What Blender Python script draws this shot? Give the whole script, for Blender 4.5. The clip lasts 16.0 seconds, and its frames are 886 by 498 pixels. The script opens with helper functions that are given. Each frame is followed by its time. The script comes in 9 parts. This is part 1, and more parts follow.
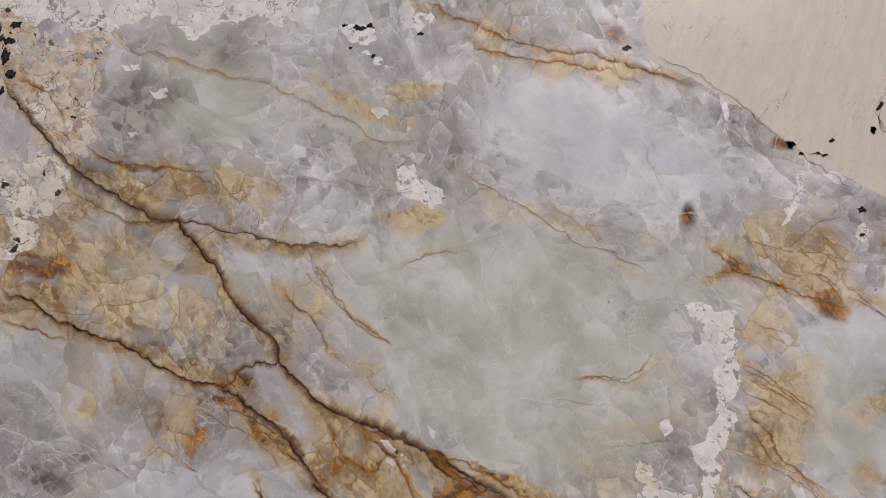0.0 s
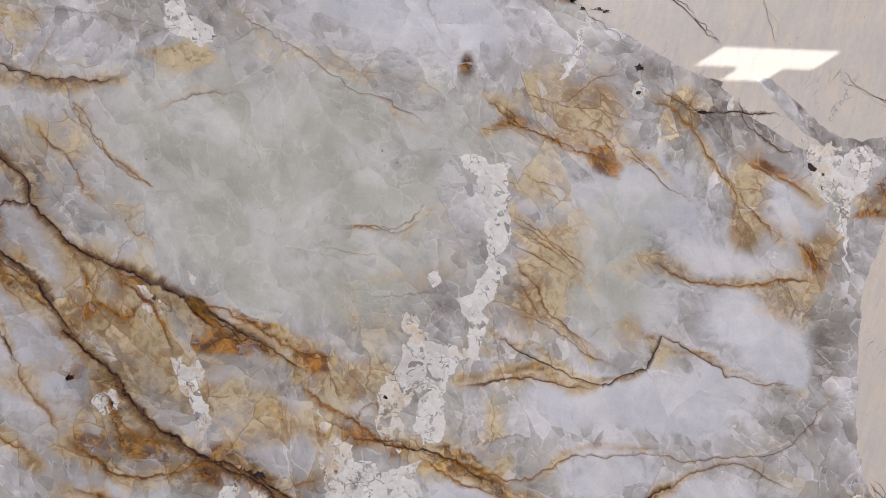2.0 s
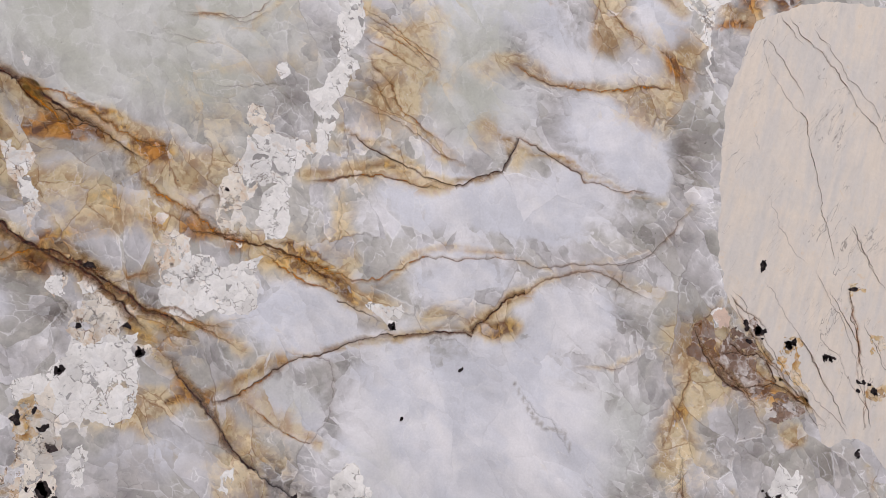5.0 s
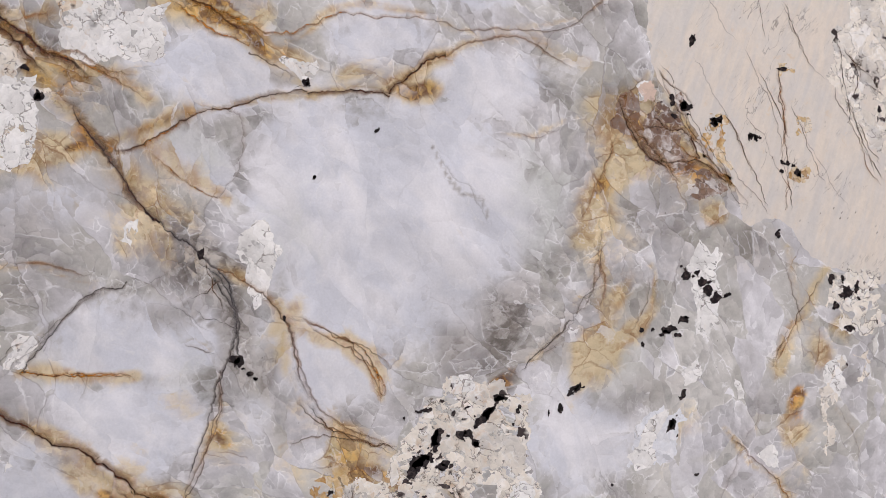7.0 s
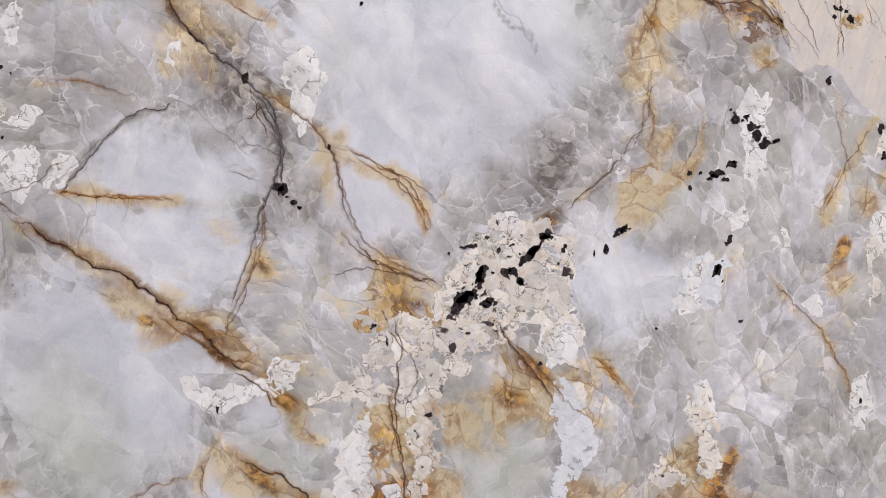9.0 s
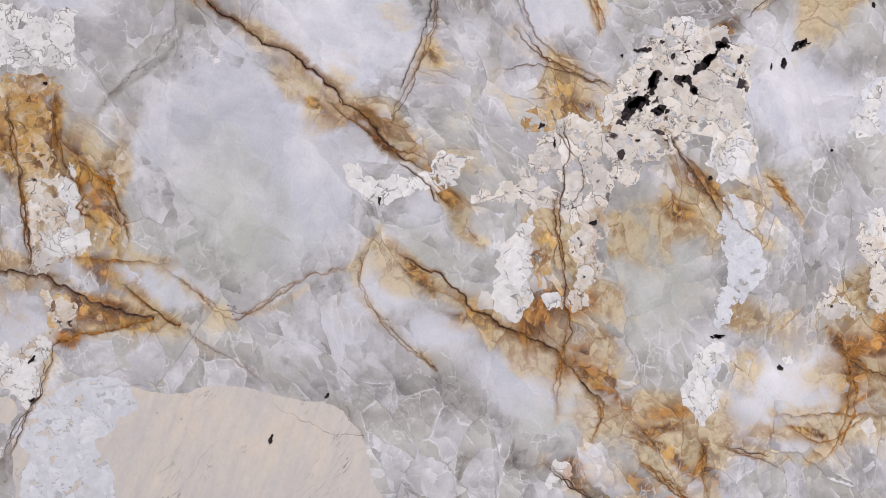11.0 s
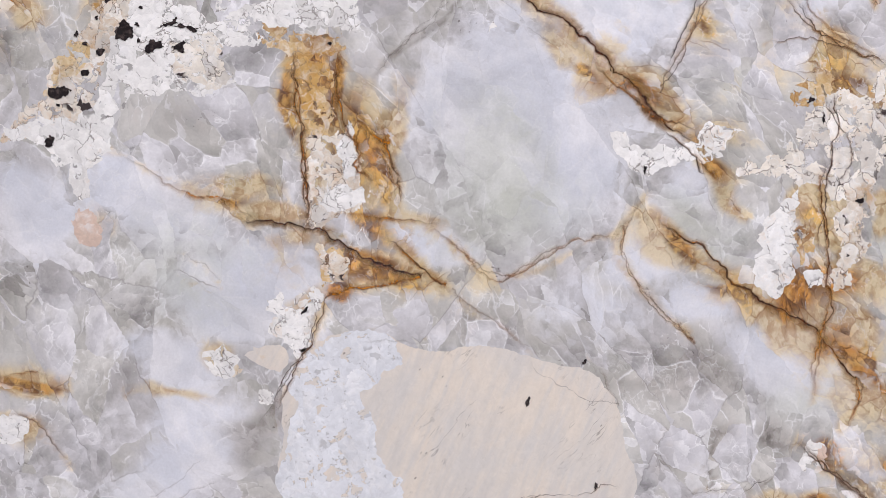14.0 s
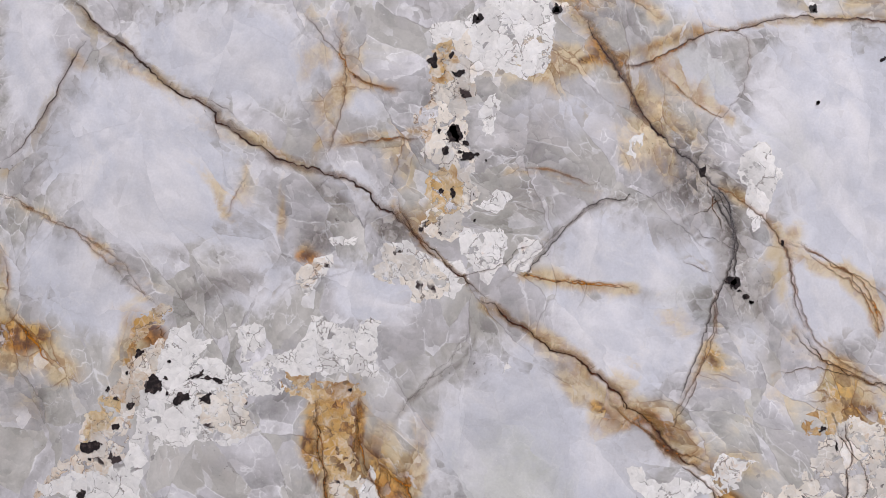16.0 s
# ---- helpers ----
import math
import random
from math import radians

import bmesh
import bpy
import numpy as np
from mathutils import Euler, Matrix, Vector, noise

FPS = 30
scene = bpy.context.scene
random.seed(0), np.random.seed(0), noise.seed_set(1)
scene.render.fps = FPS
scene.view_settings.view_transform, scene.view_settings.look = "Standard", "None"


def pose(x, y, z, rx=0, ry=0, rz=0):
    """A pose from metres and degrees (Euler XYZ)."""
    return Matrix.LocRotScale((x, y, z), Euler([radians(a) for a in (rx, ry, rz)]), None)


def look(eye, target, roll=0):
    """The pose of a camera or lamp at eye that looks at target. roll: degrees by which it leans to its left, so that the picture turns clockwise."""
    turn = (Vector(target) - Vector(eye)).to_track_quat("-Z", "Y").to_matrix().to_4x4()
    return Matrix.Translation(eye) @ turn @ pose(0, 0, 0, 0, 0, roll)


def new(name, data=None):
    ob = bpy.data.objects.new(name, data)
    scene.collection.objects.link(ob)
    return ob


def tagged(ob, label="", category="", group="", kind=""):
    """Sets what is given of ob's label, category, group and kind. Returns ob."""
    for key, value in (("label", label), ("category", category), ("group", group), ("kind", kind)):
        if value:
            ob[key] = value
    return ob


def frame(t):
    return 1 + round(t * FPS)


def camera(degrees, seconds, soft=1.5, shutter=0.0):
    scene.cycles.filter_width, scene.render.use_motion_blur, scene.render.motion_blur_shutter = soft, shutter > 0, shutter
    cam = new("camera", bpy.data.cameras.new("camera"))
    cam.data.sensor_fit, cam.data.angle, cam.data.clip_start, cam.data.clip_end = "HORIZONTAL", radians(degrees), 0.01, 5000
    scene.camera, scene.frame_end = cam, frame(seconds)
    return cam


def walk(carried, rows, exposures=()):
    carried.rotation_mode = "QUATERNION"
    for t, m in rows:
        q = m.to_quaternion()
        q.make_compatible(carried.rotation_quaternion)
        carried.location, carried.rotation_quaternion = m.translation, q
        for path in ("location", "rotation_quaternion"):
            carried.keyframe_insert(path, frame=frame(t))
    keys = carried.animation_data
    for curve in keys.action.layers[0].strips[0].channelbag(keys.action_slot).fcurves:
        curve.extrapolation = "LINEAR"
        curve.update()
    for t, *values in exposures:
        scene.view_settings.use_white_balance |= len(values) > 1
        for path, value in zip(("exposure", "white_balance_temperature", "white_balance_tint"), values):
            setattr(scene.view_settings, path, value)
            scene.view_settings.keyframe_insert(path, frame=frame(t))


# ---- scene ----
from mathutils import geometry

cam = camera(66, 16.0, soft=0.7)
PATH = [
    (0, (0.0056, -0.7590, 1.5286), (-0.0364, 1.2368, 1.6502), -0.21),
    (0.5, (0.0745, -0.7489, 1.4943), (0.0827, 1.2486, 1.5943), 0.28),
    (1, (0.1217, -0.7427, 1.4555), (0.1672, 1.2544, 1.5522), 0.69),
    (1.5, (0.1717, -0.7360, 1.4167), (0.2516, 1.2606, 1.5021), 1.03),
    (2, (0.2026, -0.7322, 1.3872), (0.3058, 1.2641, 1.4521), 1.31),
    (2.5, (0.2271, -0.7295, 1.3547), (0.3464, 1.2662, 1.4090), 1.64),
    (3, (0.2577, -0.7281, 1.3467), (0.3791, 1.2675, 1.4032), 1.76),
    (3.2, (0.2628, -0.7265, 1.3435), (0.3933, 1.2685, 1.3978), 1.60),
    (5.3, (0.3748, -0.7025, 1.1387), (0.5219, 1.2880, 1.2674), 2.46),
    (5.5, (0.3892, -0.7013, 1.1311), (0.5379, 1.2899, 1.2449), 2.56),
    (6, (0.4171, -0.6967, 1.0762), (0.6033, 1.2913, 1.1900), 3.15),
    (6.5, (0.4333, -0.6914, 1.0210), (0.6315, 1.2976, 1.0884), 3.42),
    (7, (0.4318, -0.6837, 0.9529), (0.6369, 1.3055, 0.9840), 3.57),
    (7.5, (0.4282, -0.6802, 0.9135), (0.6303, 1.3096, 0.9113), 3.77),
    (8, (0.4243, -0.6769, 0.8766), (0.6246, 1.3130, 0.8636), 3.84),
    (8.2, (0.4231, -0.6769, 0.8716), (0.6294, 1.3121, 0.8345), 3.93),
    (10.3, (0.3142, -0.6399, 0.6374), (0.5060, 1.3506, 0.6716), 5.80),
    (10.5, (0.3046, -0.6378, 0.6233), (0.4839, 1.3538, 0.6603), 6.12),
    (11, (0.2756, -0.6314, 0.5908), (0.4409, 1.3618, 0.5881), 7.11),
    (11.5, (0.2448, -0.6244, 0.5368), (0.3876, 1.3702, 0.5008), 8.15),
    (12, (0.2108, -0.6198, 0.4714), (0.3274, 1.3759, 0.4109), 8.93),
    (12.5, (0.1848, -0.6187, 0.4261), (0.2948, 1.3752, 0.3167), 9.85),
    (13, (0.1364, -0.6205, 0.4187), (0.2105, 1.3764, 0.3361), 10.13),
    (13.5, (0.0970, -0.6230, 0.4533), (0.1404, 1.3754, 0.3857), 10.11),
    (14, (0.0812, -0.6257, 0.5280), (0.1184, 1.3739, 0.5155), 9.53),
    (14.5, (0.0701, -0.6325, 0.6135), (0.0849, 1.3672, 0.6442), 9.01),
    (15, (0.0582, -0.6368, 0.6705), (0.0623, 1.3620, 0.7401), 8.69),
    (15.5, (0.0465, -0.6434, 0.7251), (0.0407, 1.3540, 0.8272), 8.29),
    (16, (0.0342, -0.6519, 0.7919), (0.0168, 1.3435, 0.9260), 7.82),
]
EXPOSURES = [
    (0, -0.86, 6850, 10), (1.5, -0.80, 6550, 10), (3, -0.62, 6480, 10), (6, -0.50, 6510, 10), (8, -0.4, 6500, 10),
    (11, -0.28, 6350, 10), (12.5, -0.12, 6290, 10), (14, -0.11, 6330, 10), (16, -0.36, 6350, 10),
]
walk(cam, [(t, look(eye, target, roll)) for t, eye, target, roll in PATH], EXPOSURES)
SUN_TOP_LEFT = (0.548, 1.643)
SUN_WIDE, SUN_TALL, SUN_TALL2 = 0.140, 0.026, 0.015
SUN_NOTCH = (0.053, 0.107)

LAMPS, LAMP_TINT = (70, 565), (1.0, 0.955, 0.99)
QUARTZ_GREY, QUARTZ_MILK, QUARTZ_WHITE = (0.48, 0.455, 0.445), (0.645, 0.63, 0.655), (0.85, 0.84, 0.872)
QUARTZ_BLUE, QUARTZ_GREEN = (0.72, 0.735, 0.805), (0.57, 0.58, 0.505)
QUARTZ_GREEN_PALE = (0.71, 0.715, 0.69)
SMOKE_DARK, SMOKE_LIGHT = (0.18, 0.142, 0.118), (0.46, 0.425, 0.40)
HONEY, HONEY_PALE = (0.48, 0.26, 0.06), (0.68, 0.53, 0.28)
OCHRE, RUST_DEEP = (0.60, 0.235, 0.022), (0.13, 0.042, 0.014)
OCHRE_PALE = (0.66, 0.40, 0.105)
QUARTZ_DULL = (0.52, 0.50, 0.435)
# ---- light and room ----
SUN_WAY = Vector((-0.60, 0.50, -0.39)).normalized()
ROOF = 4.5

world = bpy.data.worlds.new("sky")
scene.world = world
world.use_nodes = True
wn = world.node_tree.nodes
sky = wn.new("ShaderNodeTexSky")
sky.sky_type, sky.sun_disc = "NISHITA", False
sky.sun_elevation = math.asin(-SUN_WAY.z)
sky.sun_rotation = math.atan2(-SUN_WAY.x, -SUN_WAY.y)
world.node_tree.links.new(sky.outputs[0], wn["Background"].inputs[0])
wn["Background"].inputs[1].default_value = 0.1

sun = new("sun", bpy.data.lights.new("sun", "SUN"))
sun.data.energy, sun.data.angle, sun.data.color = 8.0, radians(0.04), (1.0, 0.96, 0.9)
sun.matrix_world = look((5, -5, 8), Vector((5, -5, 8)) + SUN_WAY)

# unseen skylights added to the roof to light the slab: x0, x1, y0, y1
ADDED_SKYLIGHTS = [(-4.4, -1.8, -5.5, -2.7), (0.4, 2.9, -5.5, -2.7)]
for (x0, x1, y0, y1), power in zip(ADDED_SKYLIGHTS, LAMPS):
    lamp = new("added_fill_glow", bpy.data.lights.new("added_fill_glow", "AREA"))
    lamp.data.shape, lamp.data.size, lamp.data.size_y = "RECTANGLE", x1 - x0, y1 - y0
    lamp.data.energy, lamp.data.color = power, LAMP_TINT
    lamp.matrix_world = pose((x0 + x1) / 2, (y0 + y1) / 2, ROOF + 0.1)


# ---- materials ----
class Nodes:
    """A short hand for node trees."""

    def __init__(self, name):
        self.mat = bpy.data.materials.new(name)
        self.mat.use_nodes = True
        self.tree = self.mat.node_tree
        self.bsdf = self.tree.nodes["Principled BSDF"]
        self.out = self.tree.nodes["Material Output"]
        self.place = self.node("ShaderNodeTexCoord").outputs["Object"]

    def node(self, kind):
        return self.tree.nodes.new(kind)

    def put(self, socket, value):
        if isinstance(value, bpy.types.NodeSocket):
            self.tree.links.new(value, socket)
        elif isinstance(value, tuple) and len(value) == 3 and socket.type == "RGBA":
            socket.default_value = (*value, 1)
        else:
            socket.default_value = value

    def math(self, op, a, b=0.0, clamp=False):
        n = self.node("ShaderNodeMath")
        n.operation, n.use_clamp = op, clamp
        self.put(n.inputs[0], a), self.put(n.inputs[1], b)
        return n.outputs[0]

    def add(self, a, b): return self.math("ADD", a, b)
    def sub(self, a, b): return self.math("SUBTRACT", a, b)
    def mul(self, a, b): return self.math("MULTIPLY", a, b)

    def step(self, x, lo, hi, to_lo=0.0, to_hi=1.0):
        n = self.node("ShaderNodeMapRange")
        n.interpolation_type = "SMOOTHSTEP"
        for i, v in enumerate((x, lo, hi, to_lo, to_hi)):
            self.put(n.inputs[i], v)
        return n.outputs[0]

    def mix(self, f, a, b, blend="MIX"):
        n = self.node("ShaderNodeMix")
        n.data_type, n.blend_type = "RGBA", blend
        self.put(n.inputs[0], f), self.put(n.inputs[6], a), self.put(n.inputs[7], b)
        return n.outputs[2]

    def noise(self, scale, detail=5.0, rough=0.55, warp=0.0, at=None, colour=False):
        n = self.node("ShaderNodeTexNoise")
        self.put(n.inputs["Vector"], at or self.place)
        n.inputs["Scale"].default_value, n.inputs["Detail"].default_value = scale, detail
        n.inputs["Roughness"].default_value, n.inputs["Distortion"].default_value = rough, warp
        return n.outputs[1 if colour else 0]

    def cells(self, scale, feature="F1", at=None, out=0):
        n = self.node("ShaderNodeTexVoronoi")
        n.feature = feature
        self.put(n.inputs["Vector"], at or self.place)
        n.inputs["Scale"].default_value = scale
        return n.outputs[out]

    def shifted(self, amount, scale, detail=4.0, at=None, offset=(0, 0, 0), stretch=(1, 1, 1), turn=0.0):
        """Coordinates pushed about by noise, then turned and stretched."""
        base = at or self.place
        c = self.noise(scale, detail, at=base, colour=True)
        v = self.node("ShaderNodeVectorMath")
        v.operation = "SUBTRACT"
        self.put(v.inputs[0], c), self.put(v.inputs[1], (0.5, 0.5, 0.5))
        w = self.node("ShaderNodeVectorMath")
        w.operation = "SCALE"
        self.put(w.inputs[0], v.outputs[0])
        w.inputs["Scale"].default_value = amount
        s = self.node("ShaderNodeVectorMath")
        s.operation = "ADD"
        self.put(s.inputs[0], base), self.put(s.inputs[1], w.outputs[0])
        r = self.node("ShaderNodeMapping")
        self.put(r.inputs[0], s.outputs[0])
        r.inputs["Rotation"].default_value = (0, radians(turn), 0)
        m = self.node("ShaderNodeMapping")
        self.put(m.inputs[0], r.outputs[0])
        m.inputs["Location"].default_value, m.inputs["Scale"].default_value = offset, stretch
        return m.outputs[0]

    def vec(self, op, a, b):
        n = self.node("ShaderNodeVectorMath")
        n.operation = op
        self.put(n.inputs[0], a), self.put(n.inputs["Scale"] if op == "SCALE" else n.inputs[1], b)
        return n.outputs["Value"] if op == "DOT_PRODUCT" else n.outputs[0]

    def turned(self, at, angle):
        n = self.node("ShaderNodeVectorRotate")
        n.rotation_type = "Y_AXIS"
        self.put(n.inputs["Vector"], at), self.put(n.inputs["Angle"], angle)
        return n.outputs[0]

    def shatter(self, at, scale, throw, stretch=(1, 1, 1), edges=True):
        """Breaks the coordinates into angular shards, each shifted by itself.

        Gives the shifted coordinates, two random values, the distance to the
        shard's edge and the way across the shard from one side to the other."""
        m = self.node("ShaderNodeMapping")
        self.put(m.inputs[0], at)
        m.inputs["Scale"].default_value = stretch
        m = m.outputs[0]
        n = self.node("ShaderNodeTexVoronoi")
        self.put(n.inputs["Vector"], m)
        n.inputs["Scale"].default_value = scale
        rgb = self.node("ShaderNodeSeparateColor")
        self.put(rgb.inputs[0], n.outputs["Color"])
        off = self.vec("SCALE", self.vec("SUBTRACT", n.outputs["Color"], (0.5, 0.5, 0.5)), throw)
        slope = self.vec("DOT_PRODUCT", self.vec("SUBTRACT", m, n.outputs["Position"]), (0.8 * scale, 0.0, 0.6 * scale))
        edge = self.cells(scale, "DISTANCE_TO_EDGE", at=m) if edges else None
        return self.vec("ADD", at, off), rgb.outputs[0], rgb.outputs[1], edge, slope

    def attr(self, name):
        n = self.node("ShaderNodeAttribute")
        n.attribute_name = name
        return n.outputs["Fac"]

    def bump(self, height, strength, distance=0.001):
        n = self.node("ShaderNodeBump")
        n.inputs["Strength"].default_value, n.inputs["Distance"].default_value = strength, distance
        self.put(n.inputs["Height"], height)
        self.put(self.bsdf.inputs["Normal"], n.outputs[0])

    def finish(self, colour, rough=0.15, spec=0.5):
        self.put(self.bsdf.inputs["Base Color"], colour)
        self.put(self.bsdf.inputs["Roughness"], rough)
        self.bsdf.inputs["Specular IOR Level"].default_value = spec
        return self.mat

    def line(self, scale, width, detail=4.0, at=None, rough=0.55):
        """Thin wandering lines, where a noise passes its middle."""
        n = self.noise(scale, detail, rough, at=at)
        return self.step(self.math("ABSOLUTE", self.sub(n, 0.5)), 0.0, width, 1.0, 0.0)


def quartz():
    k = Nodes("quartz")
    sway = k.shifted(0.07, 5, 2)
    jag = k.shifted(0.010, 55, 4, at=sway)
    # crystals within crystals: blocks, each turned its own way, blades in them, splinters in the blades
    p1, a1, b1, e1, s1 = k.shatter(k.turned(jag, 0.6), 8, 0.30, (1.5, 1.0, 0.7))
    p2, a2, b2, e2, s2 = k.shatter(k.turned(p1, k.mul(k.sub(a1, 0.5), 1.6)), 24, 0.09, (1.25, 1.0, 0.8))
    p3, a3, b3, e3, s3 = k.shatter(k.shifted(0.005, 160, 2, at=p2), 72, 0.035, (1.2, 1.0, 0.85))
    soft = k.noise(7, 4, 0.5, 0.4, at=sway)
    cloud = k.noise(16, 5, 0.55, 0.6, at=p1)
    hard = k.noise(20, 5, 0.58, at=p2)
    fine = k.noise(75, 4, 0.6, at=p3)
    grit = k.noise(420, 3, 0.6)
    ragged = k.add(k.add(k.mul(k.sub(hard, 0.5), 1.0), k.mul(k.sub(a2, 0.5), 0.22)), k.add(k.mul(k.sub(fine, 0.5), 0.75), k.mul(k.sub(a3, 0.5), 0.16)))

    core = k.step(k.add(k.attr("core"), k.mul(ragged, 0.5)), 0.12, 0.55)
    green = k.step(k.add(k.attr("green"), k.mul(ragged, 0.5)), 0.12, 0.8)
    clear = k.math("MAXIMUM", core, k.mul(green, 0.95))
    coarse = k.sub(1.0, k.mul(clear, 0.78))
    # milky ground
    colour = k.mix(k.step(k.add(k.mul(soft, 0.6), k.mul(cloud, 0.4)), 0.34, 0.6), QUARTZ_GREY, QUARTZ_MILK)
    colour = k.mix(k.mul(k.step(hard, 0.48, 0.66), 0.5), colour, QUARTZ_WHITE)
    colour = k.mix(k.mul(k.mul(k.step(k.add(k.mul(a2, 0.5), k.mul(cloud, 0.9)), 0.6, 0.8), coarse), 0.55), colour, QUARTZ_DULL)
    streak = k.noise(13, 4, 0.5, 0.3, at=k.shifted(0.08, 10, 3, stretch=(1.5, 1, 0.8), turn=40))
    veil = k.add(k.mul(streak, 0.7), k.mul(cloud, 0.3))
    colour = k.mix(k.mul(core, 0.9), colour, k.mix(k.step(veil, 0.4, 0.62), QUARTZ_BLUE, QUARTZ_WHITE))
    colour = k.mix(k.mul(green, 0.85), colour, k.mix(k.step(veil, 0.38, 0.62), QUARTZ_GREEN, QUARTZ_GREEN_PALE))
    # smoky, darker, coarse-grained parts
    smoky = k.step(k.add(k.attr("smoky"), k.mul(ragged, 1.1)), 0.34, 0.95)
    colour = k.mix(k.mul(smoky, 0.72), colour, k.mix(k.step(k.add(hard, k.mul(k.sub(fine, 0.5), 0.8)), 0.36, 0.62), SMOKE_DARK, SMOKE_LIGHT))
    # iron: honey stain that fills blade after blade, then strong ochre
    creep = k.step(e2, 0.0, 0.3, 0.12, -0.05)
    stain = k.attr("warm")
    warm = k.step(k.add(k.add(stain, k.add(k.mul(ragged, 0.65), k.mul(k.sub(cloud, 0.5), 1.2))), k.mul(creep, k.add(0.3, stain))), 0.3, 0.95)
    honey = k.mix(k.step(k.add(fine, k.mul(k.sub(cloud, 0.5), 0.8)), 0.38, 0.6), HONEY, HONEY_PALE)
    colour = k.mix(k.mul(warm, 0.7), colour, honey)
    rust = k.step(k.add(k.add(k.attr("rust"), k.mul(ragged, 0.9)), k.mul(creep, k.attr("rust"))), 0.35, 0.95)
    deep = k.step(k.add(k.noise(44, 5, 0.65, at=p2), k.mul(k.sub(fine, 0.5), 0.7)), 0.38, 0.66)
    colour = k.mix(k.mul(rust, 0.82), colour, k.mix(deep, RUST_DEEP, k.mix(k.step(cloud, 0.4, 0.62), OCHRE, OCHRE_PALE)))
    # each cleavage face has its own tone, with painted shading lighter along one side
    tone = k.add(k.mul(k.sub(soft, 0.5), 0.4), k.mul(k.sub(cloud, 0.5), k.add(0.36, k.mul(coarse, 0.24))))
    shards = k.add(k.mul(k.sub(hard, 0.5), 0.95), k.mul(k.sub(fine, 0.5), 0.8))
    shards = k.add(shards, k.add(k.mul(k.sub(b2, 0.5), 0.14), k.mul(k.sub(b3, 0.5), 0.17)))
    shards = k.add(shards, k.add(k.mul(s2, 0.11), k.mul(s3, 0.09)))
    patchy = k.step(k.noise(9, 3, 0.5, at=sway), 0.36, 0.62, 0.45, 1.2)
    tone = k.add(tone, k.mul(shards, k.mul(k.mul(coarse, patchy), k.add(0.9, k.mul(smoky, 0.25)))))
    tone = k.add(tone, k.add(k.mul(k.sub(grit, 0.5), 0.22), k.mul(smoky, -0.10)))
    # growth streaks: faint parallel ribs along each crystal
    rib = k.noise(60, 3, 0.6, at=k.shifted(0.004, 30, 1, at=p1, stretch=(1.0, 1.0, 0.14), turn=50))
    tone = k.add(tone, k.mul(k.sub(rib, 0.5), k.step(b1, 0.3, 0.7, 0.03, 0.2)))
    # cleavage: crisp pale lines painted as highlights along the splinters' rims
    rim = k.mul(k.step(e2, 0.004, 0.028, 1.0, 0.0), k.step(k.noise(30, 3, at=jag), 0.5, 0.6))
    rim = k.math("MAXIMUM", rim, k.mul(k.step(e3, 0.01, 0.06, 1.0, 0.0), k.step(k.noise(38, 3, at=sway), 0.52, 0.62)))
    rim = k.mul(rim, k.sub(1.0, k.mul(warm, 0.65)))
    wisp = k.mul(k.line(42, 0.02, 4, at=k.shifted(0.01, 60, 3, at=p1, stretch=(1.4, 1, 0.7))), k.step(k.noise(19, 3, at=sway), 0.48, 0.6))
    colour = k.mix(k.mul(wisp, k.sub(0.36, k.mul(clear, 0.16))), colour, (0.86, 0.85, 0.85))
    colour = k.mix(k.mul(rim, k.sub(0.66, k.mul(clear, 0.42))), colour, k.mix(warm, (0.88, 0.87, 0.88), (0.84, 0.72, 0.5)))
    # a few facets painted near white, as if flashing
    painted_flash = k.mul(k.step(a3, 0.86, 0.9), k.step(k.noise(15, 2), 0.46, 0.6))
    colour = k.mix(k.mul(k.mul(painted_flash, coarse), 0.6), colour, (0.88, 0.87, 0.89))
    dim = k.mul(k.step(a3, 0.15, 0.11), k.step(k.noise(17, 2), 0.47, 0.58))
    colour = k.mix(k.mul(k.mul(dim, coarse), 0.45), colour, k.mix(warm, (0.27, 0.25, 0.24), (0.30, 0.17, 0.07)))
    # fracture net: thin broken hairlines, brown and denser where iron has come in
    net = k.mul(k.step(e1, 0.0, 0.007, 1.0, 0.0), k.step(k.add(k.noise(24, 3, at=jag), k.mul(warm, 0.12)), 0.46, 0.56))
    crackle = k.mul(k.step(e2, 0.0, 0.022, 1.0, 0.0), k.step(k.add(k.noise(21, 4, at=sway), k.mul(k.math("MAXIMUM", warm, smoky), 0.12)), 0.56, 0.64))
    net = k.math("MAXIMUM", net, crackle)
    net = k.mul(net, k.sub(1.0, k.mul(clear, 0.8)))
    colour = k.mix(k.mul(net, k.add(0.42, k.mul(warm, 0.16))), colour, k.mix(warm, (0.20, 0.175, 0.17), (0.22, 0.085, 0.028)))
    split = k.mul(k.step(e3, 0.0, 0.07, 1.0, 0.0), k.step(k.noise(27, 3), 0.5, 0.58))
    split = k.mul(split, k.math("MAXIMUM", rust, k.mul(smoky, 0.3)))
    colour = k.mix(k.mul(split, 0.75), colour, k.mix(rust, (0.10, 0.09, 0.085), (0.07, 0.028, 0.016)))
    # fine dark mineral grains
    pepper = k.mul(k.step(k.noise(230, 3, 0.6), 0.655, 0.68), k.step(k.add(k.noise(17, 4), k.mul(smoky, 0.08)), 0.55, 0.64))
    colour = k.mix(k.mul(pepper, k.sub(0.75, k.mul(core, 0.65))), colour, (0.10, 0.08, 0.075))
    # glints, painted as near-white specks
    painted_glint = k.mul(k.step(k.cells(230, at=k.shifted(0.006, 100, 2)), 0.05, 0.15, 1.0, 0.0), k.step(k.noise(40, 2), 0.57, 0.65))
